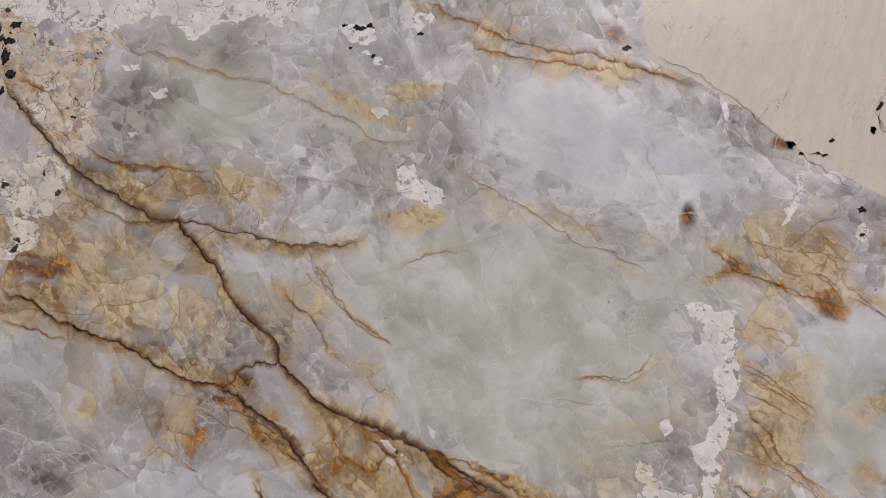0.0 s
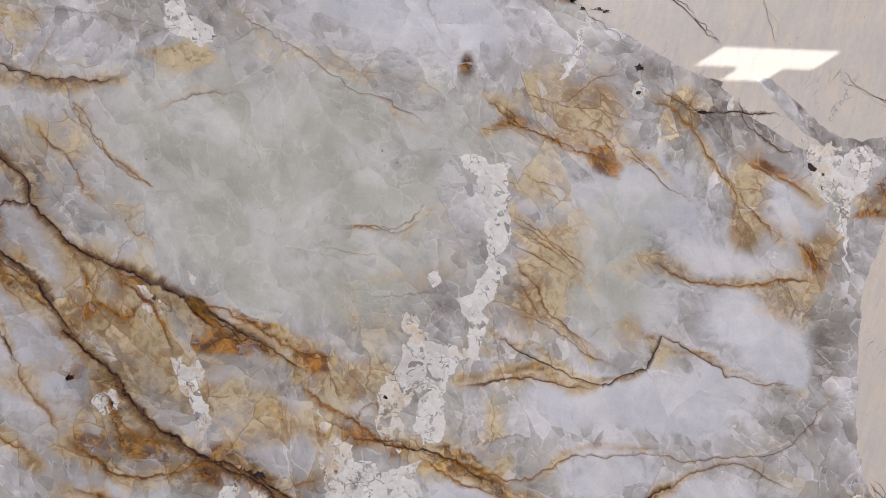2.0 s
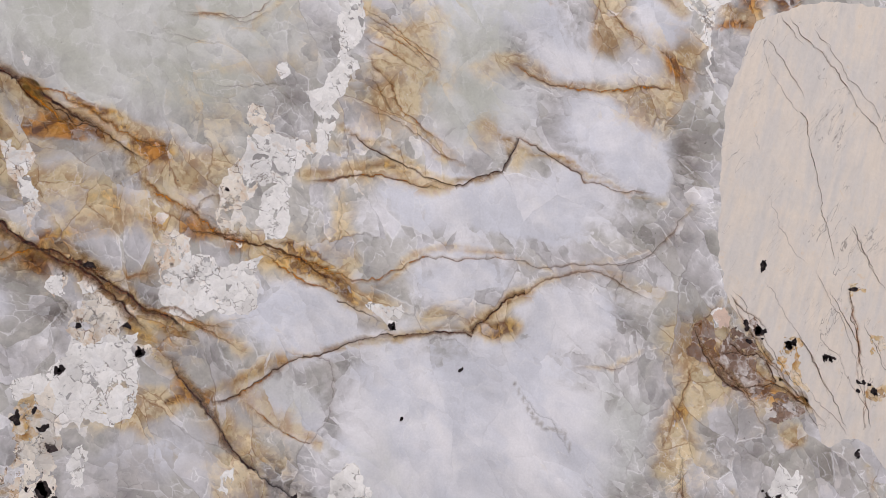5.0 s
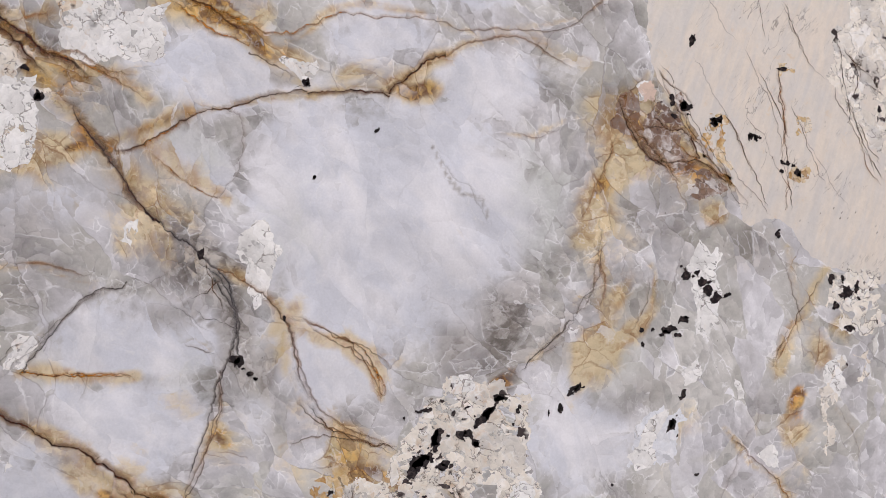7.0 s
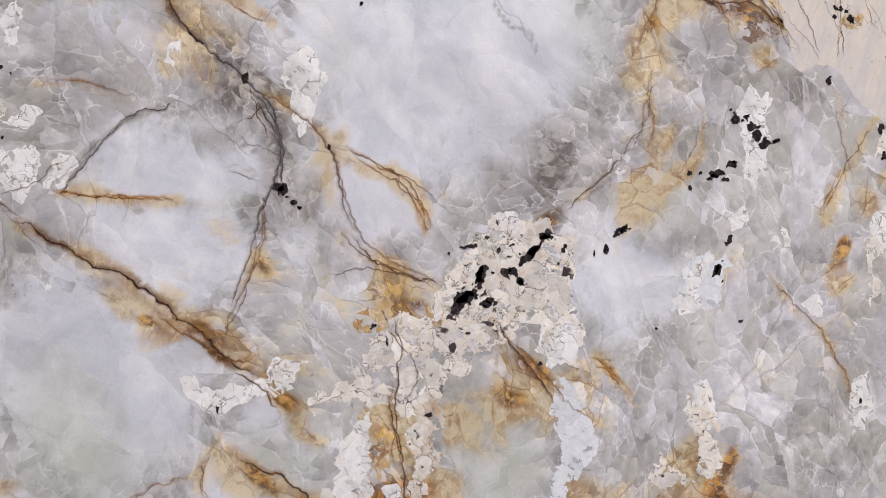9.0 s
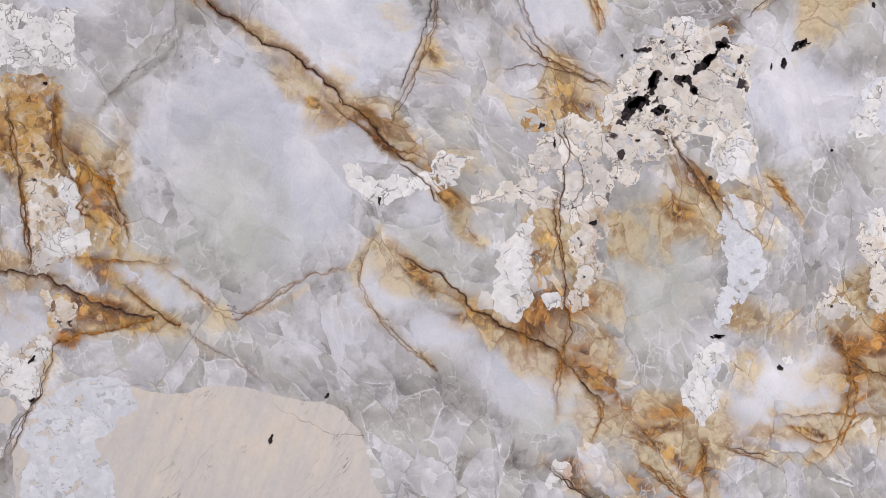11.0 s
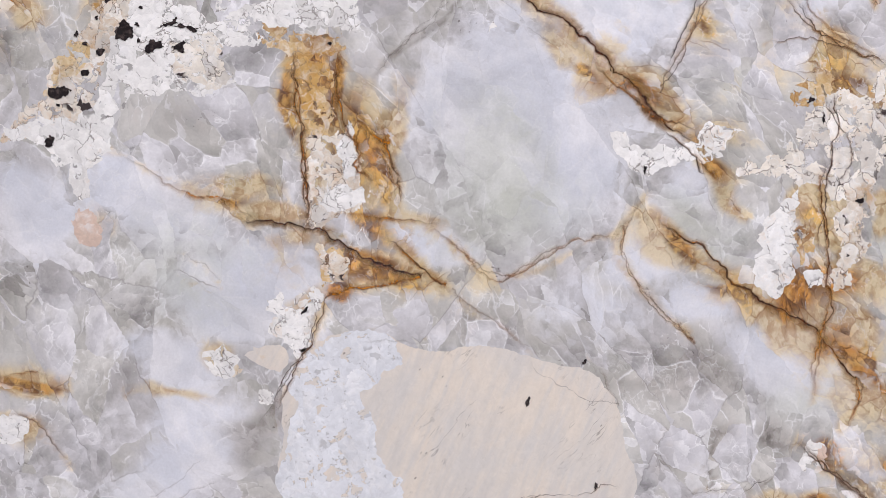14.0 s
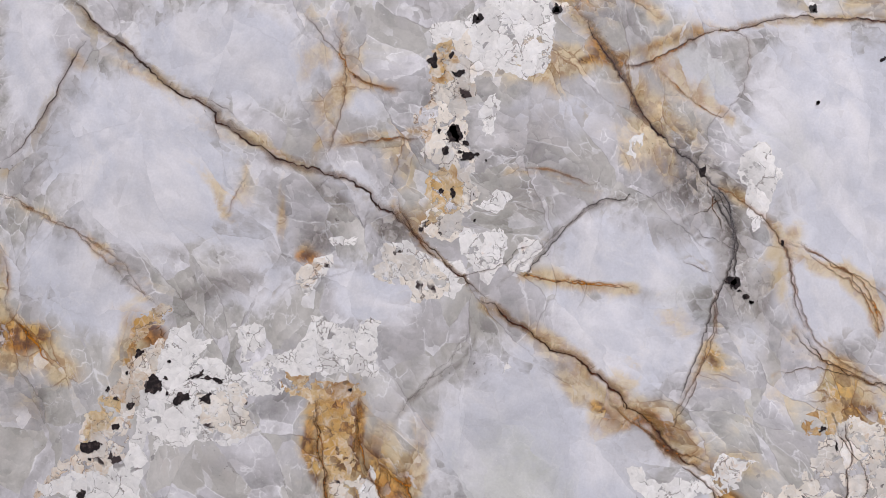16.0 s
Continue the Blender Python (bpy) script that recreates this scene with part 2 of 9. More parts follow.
    colour = k.mix(k.mul(painted_glint, 0.8), colour, (0.92, 0.91, 0.9))
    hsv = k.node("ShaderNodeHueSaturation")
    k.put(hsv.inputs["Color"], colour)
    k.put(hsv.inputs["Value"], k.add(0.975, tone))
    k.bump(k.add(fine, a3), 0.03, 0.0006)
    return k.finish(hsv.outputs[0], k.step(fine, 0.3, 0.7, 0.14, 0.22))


def feldspar(name, light, shade, spots, cracks, stain_colour, stripes=0.0, gaps=0.0):
    """Opaque mineral in the slab: flaky, with specks, fine cracks and iron along them."""
    k = Nodes(name)
    jag = k.shifted(0.016, 75, 4)
    p1, a1, b1, e1, s1 = k.shatter(k.turned(jag, 0.5), 44, 0.10, (1.3, 1, 0.8))
    p2, a2, b2, e2, s2 = k.shatter(k.turned(p1, k.mul(a1, 2.0)), 105, 0.03, (1.4, 1, 0.75))
    big, mid, small = k.noise(13, 5, 0.6, 0.5), k.noise(42, 5, 0.62, at=p1), k.noise(190, 4, 0.65, at=p2)
    colour = k.mix(k.step(k.add(k.mul(big, 0.5), k.mul(mid, 0.5)) if spots else big, 0.34, 0.64), shade, light)
    tone = k.mul(k.sub(small, 0.5), 0.45 if spots else 0.22)
    if spots:
        colour = k.mix(k.mul(k.step(mid, 0.5, 0.66), 0.5), colour, (0.90, 0.89, 0.90))
        dull = k.mul(k.step(b1, 0.72, 0.8), k.step(k.noise(20, 3), 0.42, 0.55))
        colour = k.mix(k.mul(dull, 0.45 * spots), colour, (0.44, 0.42, 0.41))
        # random flake tones; s1, s2 paint facet shading across each flake
        tone = k.add(tone, k.mul(k.add(k.mul(k.sub(a1, 0.5), 0.16), k.add(k.mul(k.sub(a2, 0.5), 0.14), k.add(k.mul(s1, 0.07), k.mul(s2, 0.06)))), 0.3 + 0.7 * spots))
    if stripes:
        grain = k.noise(30, 5, 0.6, at=k.shifted(0.01, 20, stretch=(2.6, 1, 0.35), turn=-14))
        colour = k.mix(k.mul(k.step(grain, 0.42, 0.62), stripes), colour, (0.64, 0.62, 0.61))
        ripple = k.noise(70, 4, 0.6, at=k.shifted(0.008, 30, 2, stretch=(2.2, 1, 0.5), turn=-14))
        tone = k.add(tone, k.mul(k.sub(ripple, 0.5), 0.22))
        hair = k.mul(k.line(16, 0.005, 4, at=k.shifted(0.02, 14, stretch=(2.2, 1, 0.5), turn=-28)), k.step(k.noise(10, 3), 0.52, 0.6))
        colour = k.mix(k.mul(hair, 0.6), colour, (0.16, 0.13, 0.11))
        scratch = k.mul(k.line(60, 0.02, 3, at=k.shifted(0.004, 30, stretch=(2.5, 1, 0.4), turn=-35)), k.step(k.noise(24, 3), 0.57, 0.65))
        colour = k.mix(k.mul(scratch, 0.4), colour, (0.34, 0.30, 0.27))
        fleck = k.mul(k.step(k.cells(90, at=k.shifted(0.008, 60, stretch=(1.6, 1, 0.7), turn=-30)), 0.06, 0.13, 1.0, 0.0), k.step(k.noise(21, 3), 0.57, 0.63))
        colour = k.mix(k.mul(fleck, 0.7), colour, (0.14, 0.11, 0.09))
    stain = k.attr("stain")
    iron = k.step(k.add(k.mul(stain, 0.9), k.add(k.mul(k.sub(k.noise(48, 5, 0.68, at=p1), 0.5), 1.6), k.mul(k.sub(small, 0.5), 0.5))), 0.3, 0.85)
    colour = k.mix(k.mul(iron, 0.8), colour, stain_colour)
    if spots:
        # pale rims of the flakes, dark broken joints between some of them
        rim = k.mul(k.step(e2, 0.02, 0.09, 1.0, 0.0), k.step(k.noise(45, 3), 0.48, 0.58))
        colour = k.mix(k.mul(rim, 0.42 * spots), colour, (0.93, 0.92, 0.91))
        joint = k.mul(k.step(e1, 0.0, 0.026, 1.0, 0.0), k.step(k.noise(46, 4, at=jag), 0.48, 0.57))
        joint = k.math("MAXIMUM", joint, k.mul(k.step(e2, 0.0, 0.06, 1.0, 0.0), k.step(k.noise(40, 4), 0.53, 0.6)))
        colour = k.mix(k.mul(joint, cracks), colour, k.mix(k.step(stain, 0.2, 0.7), (0.17, 0.14, 0.12), (0.13, 0.055, 0.022)))
        dots = k.step(k.noise(150, 3, 0.6, 0.6), 0.635, 0.665)
        dots = k.mul(dots, k.step(k.noise(26, 3), 0.44, 0.58))
        pits = k.mul(k.step(b2, 0.9, 0.93), k.step(k.noise(34, 3), 0.5, 0.58))
        colour = k.mix(k.mul(k.math("MAXIMUM", dots, pits), spots), colour, (0.06, 0.045, 0.045))
    hsv = k.node("ShaderNodeHueSaturation")
    k.put(hsv.inputs["Color"], colour)
    k.put(hsv.inputs["Value"], k.add(1.0, tone))
    k.bump(k.add(mid, small), 0.04, 0.0006)
    if gaps:
        # quartz shows through where the mineral is broken up
        f = k.add(k.add(k.mul(mid, 0.45), k.mul(k.noise(30, 6, 0.7, at=jag), 0.35)), k.add(k.mul(a2, 0.14), k.mul(b1, 0.06)))
        k.put(k.bsdf.inputs["Alpha"], k.step(f, gaps + 0.1, gaps + 0.115))
    return k.finish(hsv.outputs[0], k.step(mid, 0.2, 0.8, 0.15, 0.26))


def seam():
    """A healed crack: thin dark threads in an ochre stain that fills the splinters on both sides."""
    k = Nodes("iron_seam")
    uv = k.node("ShaderNodeUVMap")
    uv.uv_map = "UVMap"
    sep = k.node("ShaderNodeSeparateXYZ")
    k.put(sep.inputs[0], uv.outputs[0])
    v = sep.outputs[1]
    core, dark, iron, grey, fade = (k.attr(n) for n in ("core", "dark", "iron", "grey", "fade"))
    jag = k.shifted(0.006, 120, 3)
    p1, a1, b1, e1, s1 = k.shatter(k.turned(jag, 0.7), 48, 0.06, (1.6, 1, 0.6))
    p2, a2, b2, e2, s2 = k.shatter(k.turned(p1, k.mul(a1, 1.5)), 130, 0.02, (1.5, 1, 0.7), edges=False)
    wide, mid, fine = k.noise(20, 4, 0.6), k.noise(60, 5, 0.65, at=p1), k.noise(190, 4, 0.65, at=p2)
    shard = k.add(k.mul(k.sub(mid, 0.5), 1.3), k.add(k.mul(k.sub(a1, 0.5), 0.35), k.add(k.mul(k.sub(a2, 0.5), 0.3), k.mul(k.sub(fine, 0.5), 0.7))))

    # the threads: crisp, jagged, swelling and thinning, with gaps
    kink = k.add(k.mul(k.sub(k.noise(48, 4, 0.6), 0.5), 3.2), k.mul(k.sub(a1, 0.5), 0.9))
    swell = k.mul(core, k.step(k.noise(38, 4, 0.65), 0.34, 0.66, 0.25, 1.25))
    off = k.math("ABSOLUTE", k.add(v, k.mul(kink, core)))
    ratio = k.math("DIVIDE", off, swell)
    thread = k.mul(k.step(ratio, 0.5, 0.8, 1.0, 0.0), k.step(k.add(wide, k.mul(dark, 0.2)), 0.46, 0.58, 0.25, 1.0))
    for reach, seed, low in ((15.0, (4, 2, 9), 0.55), (26.0, (1, 7, 5), 0.57)):
        at = k.shifted(0.0, 5, offset=seed)
        sway = k.add(k.mul(k.sub(k.noise(30, 4, 0.62, at=at), 0.5), reach), k.mul(k.sub(b1, 0.5), 0.9))
        beside = k.math("DIVIDE", k.math("ABSOLUTE", k.add(v, k.mul(sway, core))), core)
        thin = k.mul(k.step(beside, 0.14, 0.34, 1.0, 0.0), k.step(k.noise(36, 3, at=at), low, low + 0.07))
        thread = k.math("MAXIMUM", thread, k.mul(thin, k.step(dark, 0.35, 0.9, 0.0, 0.9)))
    thread = k.mul(thread, k.step(dark, 0.25, 1.0, 0.12, 1.0))

    # stain: strong at the crack, fading outward, far to one side and little to the other
    across = k.math("ABSOLUTE", v)
    side = k.step(k.add(k.mul(v, 6.0), k.mul(k.sub(k.noise(7, 2), 0.5), 2.0)), -0.3, 0.3)
    which = k.step(k.noise(9, 1, at=k.shifted(0.0, 5, offset=(2, 8, 3))), 0.47, 0.53)
    near = k.math("ABSOLUTE", k.sub(side, which))
    reach = k.step(k.noise(16, 3, 0.5), 0.3, 0.7, 0.3, 1.0)
    b = k.math("DIVIDE", across, k.mul(reach, k.add(0.3, k.mul(near, 0.7))))
    b = k.add(b, k.mul(shard, 0.55))
    inner = k.step(b, 0.02, 0.30, 1.0, 0.0)
    outer = k.step(b, 0.05, 0.9, 1.0, 0.0)
    strength = k.math("MAXIMUM", iron, k.mul(grey, 0.35))
    halo = k.add(k.mul(inner, 0.4), k.mul(outer, 0.36))
    halo = k.mul(k.mul(halo, strength), k.step(across, 0.45, 1.0, 1.0, 0.0))
    # a wine-brown shade under the stain, mostly to one side of the threads
    band = k.add(k.math("DIVIDE", off, k.mul(core, k.add(0.4, near))), k.add(k.mul(shard, 1.3), k.mul(k.sub(wide, 0.5), 7.0)))
    wine = k.mul(k.mul(k.step(band, 0.0, 4.2, 1.0, 0.0), k.step(dark, 0.6, 1.0, 0.0, 0.76)), k.step(k.math("MAXIMUM", iron, grey), 0.25, 0.6))
    ochre = k.mix(k.step(k.add(fine, k.mul(k.sub(wide, 0.5), 0.8)), 0.36, 0.6), RUST_DEEP, OCHRE)
    ochre = k.mix(k.step(b, 0.10, 0.42), ochre, k.mix(k.step(mid, 0.42, 0.58), HONEY, OCHRE_PALE))
    colour = k.mix(grey, ochre, (0.23, 0.215, 0.22))
    wine_colour = k.mix(k.step(fine, 0.38, 0.62), (0.048, 0.020, 0.020), (0.18, 0.078, 0.062))
    wine_colour = k.mix(grey, wine_colour, (0.15, 0.14, 0.145))
    colour = k.mix(wine, colour, wine_colour)
    thread_colour = k.mix(k.step(fine, 0.42, 0.64), (0.022, 0.011, 0.012), (0.10, 0.038, 0.026))
    thread_colour = k.mix(k.step(dark, 0.4, 0.9), (0.25, 0.095, 0.035), thread_colour)
    thread_colour = k.mix(grey, thread_colour, (0.045, 0.04, 0.042))
    colour = k.mix(thread, colour, thread_colour)
    edge = k.step(across, 0.6, 0.98, 1.0, 0.0)
    alpha = k.mul(k.mul(k.math("MAXIMUM", thread, k.math("MAXIMUM", wine, halo)), fade), edge)
    k.finish(colour, 0.18)
    k.put(k.bsdf.inputs["Alpha"], alpha)
    return k.mat


def crystal_black():
    k = Nodes("black_tourmaline")
    n = k.noise(220, 5, 0.65)
    colour = k.mix(k.step(n, 0.45, 0.75), (0.018, 0.014, 0.016), (0.095, 0.07, 0.066))
    k.bump(n, 0.15, 0.0006)
    return k.finish(colour, 0.2)


def plain(name, a, b, scale, rough):
    k = Nodes(name)
    colour = k.mix(k.step(k.noise(scale, 6, 0.6), 0.3, 0.7), a, b)
    colour = k.mix(k.mul(k.step(k.noise(scale * 14, 4), 0.45, 0.7), 0.3), colour, tuple(0.8 * v for v in a))
    k.bump(k.noise(scale * 20, 4), 0.15, 0.002)
    return k.finish(colour, rough, 0.3)


QUARTZ = quartz()
FELDSPAR = {
    "cream": feldspar("cream_feldspar", (0.80, 0.715, 0.625), (0.73, 0.68, 0.63), 0.0, 0.0, (0.72, 0.46, 0.16), 0.45),
    "white": feldspar("white_feldspar", (0.93, 0.91, 0.89), (0.84, 0.82, 0.80), 0.6, 0.8, (0.60, 0.40, 0.22), 0.0, 0.29),
    "speck": feldspar("speckled_feldspar", (0.89, 0.83, 0.75), (0.75, 0.69, 0.61), 1.0, 0.95, (0.52, 0.31, 0.13), 0.0, 0.33),
    "gold": feldspar("iron_stained_feldspar", (0.80, 0.68, 0.46), (0.58, 0.33, 0.09), 0.6, 0.6, (0.27, 0.10, 0.018), 0.0, 0.34),
    "ice": feldspar("blue_white_feldspar", (0.82, 0.83, 0.87), (0.74, 0.75, 0.79), 0.3, 0.1, (0.60, 0.45, 0.28), 0.0, 0.31),
    "umber": feldspar("umber_feldspar", (0.33, 0.235, 0.185), (0.17, 0.105, 0.08), 0.8, 0.95, (0.22, 0.095, 0.03), 0.0, 0.30),
    "pink": feldspar("pink_feldspar", (0.74, 0.57, 0.47), (0.68, 0.52, 0.44), 0.1, 0.2, (0.58, 0.36, 0.22)),
}
SEAM, TOURMALINE = seam(), crystal_black()
CONCRETE = plain("concrete", (0.13, 0.125, 0.12), (0.19, 0.185, 0.175), 1.3, 0.7)
PLASTER = plain("plaster", (0.52, 0.51, 0.49), (0.60, 0.59, 0.57), 0.9, 0.8)
SAWN = plain("sawn_stone", (0.50, 0.49, 0.47), (0.60, 0.59, 0.57), 6.0, 0.6)


# ---- the hall ----
def box(bm, x0, x1, y0, y1, z0, z1):
    m = Matrix.LocRotScale(((x0 + x1) / 2, (y0 + y1) / 2, (z0 + z1) / 2), None, (x1 - x0, y1 - y0, z1 - z0))
    bmesh.ops.create_cube(bm, size=1, matrix=m)


def linked(name, bm, material, parent=None, label=""):
    me = bpy.data.meshes.new(name)
    bm.to_mesh(me)
    bm.free()
    me.materials.append(material)
    ob = new(name, me)
    ob.parent = parent
    return tagged(ob, label)


def part(name, bm, material, parent, label=""):
    return linked(name, bm, material, parent, label)


def setting(name, boxes, material, label, category):
    bm = bmesh.new()
    for b in boxes:
        box(bm, *b)
    return tagged(linked(name, bm, material), label, category, kind="structure")


WEST, EAST, SOUTH, NORTH = -6.0, 9.0, -11.0, 0.034
setting("floor", [(WEST, EAST, SOUTH, NORTH, -0.2, 0.0)], CONCRETE, "worn grey concrete floor of the stone hall", "floor")
setting("wall_north", [(WEST, EAST, NORTH, NORTH + 0.2, -0.2, ROOF + 0.2)], PLASTER, "pale plastered wall behind the stone slab", "wall")
setting("wall_south", [(WEST, EAST, SOUTH - 0.2, SOUTH, -0.2, ROOF + 0.2)], PLASTER, "pale plastered wall across the hall", "wall")
setting("wall_west", [(WEST - 0.2, WEST, SOUTH - 0.2, NORTH + 0.2, -0.2, ROOF + 0.2)], PLASTER, "pale plastered side wall of the hall", "wall")
setting("wall_east", [(EAST, EAST + 0.2, SOUTH - 0.2, NORTH + 0.2, -0.2, ROOF + 0.2)], PLASTER, "pale plastered side wall of the hall", "wall")


def added_roof_slot(x, z):
    """Where the sun's ray that meets the slab's face at x, z comes through the roof."""
    far = (ROOF - z) / -SUN_WAY.z
    return x - far * SUN_WAY.x, -far * SUN_WAY.y


# L-shaped gap added in the unseen roof, cut to shape the slab's sun patch
ax, ay = added_roof_slot(*SUN_TOP_LEFT)
bx = ax + SUN_WIDE
slope = SUN_WAY.y / -SUN_WAY.z
cy = ay - SUN_TALL * slope
ey = cy - SUN_TALL2 * slope
dx0, dx1 = ax + SUN_NOTCH[0], ax + SUN_NOTCH[1]
xs = sorted({WEST, EAST, ax, bx, dx0, dx1, *(v for s in ADDED_SKYLIGHTS for v in s[:2])})
ys = sorted({SOUTH, NORTH, ay, cy, ey, *(v for s in ADDED_SKYLIGHTS for v in s[2:])})
HOLES = [*ADDED_SKYLIGHTS, (ax, bx, cy, ay), (dx0, dx1, ey, cy)]
tiles = []
for x0, x1 in zip(xs, xs[1:]):
    for y0, y1 in zip(ys, ys[1:]):
        mx, my = (x0 + x1) / 2, (y0 + y1) / 2
        if not any(h[0] < mx < h[1] and h[2] < my < h[3] for h in HOLES):
            tiles.append((x0, x1, y0, y1, ROOF, ROOF + 0.004))
setting("ceiling", tiles, PLASTER, "unseen pale sheet roof, added with openings that shape the light", "ceiling")

# ---- the slab ----
LEFT, RIGHT, TOP = -1.25, 1.85, 2.0
slab = tagged(new("stone_slab"), "polished white quartzite slab with rust-brown veins and cream feldspar", "stone slab", kind="thing")


def value_noise(x, z, scale, seed):
    """Smooth random field in -1 .. 1."""
    table = np.random.default_rng(seed).uniform(-1, 1, (64, 64))
    u, v = x * scale + 17.3, z * scale + 9.1
    i, j = np.floor(u).astype(int), np.floor(v).astype(int)
    f, g = u - i, v - j
    f, g = f * f * (3 - 2 * f), g * g * (3 - 2 * g)
    t = lambda a, b: table[a % 64, b % 64]
    return (t(i, j) * (1 - f) + t(i + 1, j) * f) * (1 - g) + (t(i, j + 1) * (1 - f) + t(i + 1, j + 1) * f) * g


CELL = 0.005
nx, nz = round((RIGHT - LEFT) / CELL), round(TOP / CELL)
gx, gz = np.meshgrid(np.linspace(LEFT, RIGHT, nx + 1), np.linspace(0, TOP, nz + 1))
wx = gx + 0.016 * value_noise(gx, gz, 14, 1) + 0.007 * value_noise(gx, gz, 40, 2)
wz = gz + 0.016 * value_noise(gx, gz, 14, 3) + 0.007 * value_noise(gx, gz, 40, 4)
FIELD = {name: np.zeros_like(gx) for name in ("green", "core", "smoky", "warm", "rust")}


def zone(kind, x, z, rx, rz, turn, weight):
    """A soft patch of one tint of quartz."""
    c, s = math.cos(radians(turn)), math.sin(radians(turn))
    u, v = ((wx - x) * c + (wz - z) * s) / rx, ((wz - z) * c - (wx - x) * s) / rz
    FIELD[kind] = np.maximum(FIELD[kind], weight * np.exp(-0.9 * (u * u + v * v)))


zone("green", 0.062, 1.475, 0.203, 0.148, -20, 1)
zone("green", -0.289, 1.751, 0.104, 0.065, -1, 1)
zone("green", 0.187, 1.549, 0.184, 0.062, -15, 0.7)
zone("green", -0.063, 1.588, 0.126, 0.050, -0, 0.5)
zone("green", -0.222, 1.551, 0.051, 0.038, -0, 0.6)
zone("green", -0.317, 1.552, 0.128, 0.050, -20, 0.5)
zone("green", 0.429, 1.413, 0.073, 0.097, -0, 0.7)
zone("green", -0.410, 1.414, 0.096, 0.055, -19, 0.6)
zone("green", -0.128, 1.730, 0.128, 0.058, -1, 0.6)
zone("green", 0.110, 1.377, 0.113, 0.058, -6, 0.8)
zone("green", 0.415, 1.399, 0.095, 0.067, -27, 0.9)
zone("green", 0.297, 1.184, 0.034, 0.017, 3, 0.6)
zone("green", 0.596, 1.016, 0.036, 0.092, 2, 0.5)
zone("green", 0.353, 0.976, 0.034, 0.056, 1, 0.4)
zone("green", 0.259, 1.051, 0.034, 0.028, 2, 0.6)
zone("green", 0.132, 0.590, 0.070, 0.082, 6, 0.7)
zone("green", 0.333, 0.585, 0.059, 0.026, -14, 0.7)
zone("green", 0.529, 0.588, 0.067, 0.065, 6, 0.8)
zone("green", 0.239, 0.823, 0.031, 0.032, 8, 0.4)
zone("green", 0.319, 0.716, 0.059, 0.037, 7, 0.4)
zone("green", 0.762, 0.690, 0.036, 0.034, 6, 0.3)
zone("green", -0.139, 0.477, 0.073, 0.064, 10, 0.5)
zone("green", 0.457, 0.444, 0.086, 0.031, 10, 0.6)
zone("green", 0.539, 0.574, 0.048, 0.062, 10, 0.7)
zone("green", 0.184, 0.581, 0.061, 0.045, 10, 0.4)
zone("core", 0.433, 0.970, 0.107, 0.117, 5, 1)
zone("core", 0.193, 0.858, 0.057, 0.043, 4, 0.8)
zone("core", 0.224, 0.768, 0.058, 0.060, 3, 0.7)
zone("core", 0.415, 0.823, 0.045, 0.050, 3, 0.9)
zone("core", 0.324, 0.795, 0.032, 0.033, 3, 0.4)
zone("core", 0.578, 1.016, 0.047, 0.046, 5, 0.5)
zone("core", 0.463, 1.246, 0.120, 0.036, 3, 1)
zone("core", 0.255, 1.119, 0.045, 0.028, 2, 0.8)
zone("core", 0.600, 1.320, 0.043, 0.037, 4, 1)
zone("core", 0.425, 1.167, 0.047, 0.023, 3, 0.8)
zone("core", 0.533, 1.131, 0.054, 0.035, 2, 1)
zone("core", 0.421, 1.000, 0.099, 0.079, 2, 1)
zone("core", 0.465, 1.360, 0.054, 0.049, -17, 0.6)
zone("core", 0.121, 0.981, 0.054, 0.027, 2, 0.6)
zone("core", 0.146, 1.708, 0.107, 0.064, -21, 1)
zone("core", 0.252, 1.663, 0.075, 0.051, -0, 0.7)
zone("core", -0.203, 1.564, 0.038, 0.025, -20, 0.7)
zone("core", -0.207, 1.420, 0.038, 0.015, -20, 0.7)
zone("core", -0.176, 1.389, 0.038, 0.018, -20, 0.7)
zone("core", -0.232, 1.395, 0.031, 0.015, -20, 0.7)
zone("core", -0.443, 1.451, 0.083, 0.037, -20, 0.7)
zone("core", -0.032, 1.444, 0.056, 0.123, -30, 0.4)
zone("core", -0.201, 1.287, 0.083, 0.063, -29, 0.9)
zone("core", 0.459, 1.466, 0.075, 0.037, -19, 1)
zone("core", 0.637, 1.457, 0.026, 0.025, 1, 1)
zone("core", 0.585, 1.332, 0.051, 0.043, 1, 0.9)
zone("core", -0.231, 1.440, 0.035, 0.012, -9, 0.6)
zone("core", 0.491, 1.442, 0.101, 0.037, -9, 0.6)
zone("core", -0.273, 0.889, 0.094, 0.076, -12, 1)
zone("core", -0.208, 0.999, 0.094, 0.050, -7, 1)
zone("core", -0.399, 0.973, 0.033, 0.073, 8, 1)
zone("core", -0.336, 0.775, 0.049, 0.037, -12, 0.8)
zone("core", -0.157, 0.816, 0.049, 0.032, 8, 0.6)
zone("core", 0.225, 0.858, 0.060, 0.038, 8, 0.9)
zone("core", 0.236, 0.767, 0.048, 0.037, 8, 0.9)
zone("core", 0.111, 0.686, 0.075, 0.068, 8, 0.8)
zone("core", 0.373, 1.017, 0.066, 0.088, 8, 1)
zone("core", 0.406, 0.844, 0.038, 0.038, 8, 0.8)
zone("core", -0.057, 0.958, 0.033, 0.022, 8, 0.5)
zone("core", 0.161, 0.645, 0.081, 0.067, 6, 0.8)
zone("core", 0.089, 0.529, 0.030, 0.015, 6, 0.9)
zone("core", 0.442, 0.472, 0.033, 0.032, 5, 0.8)
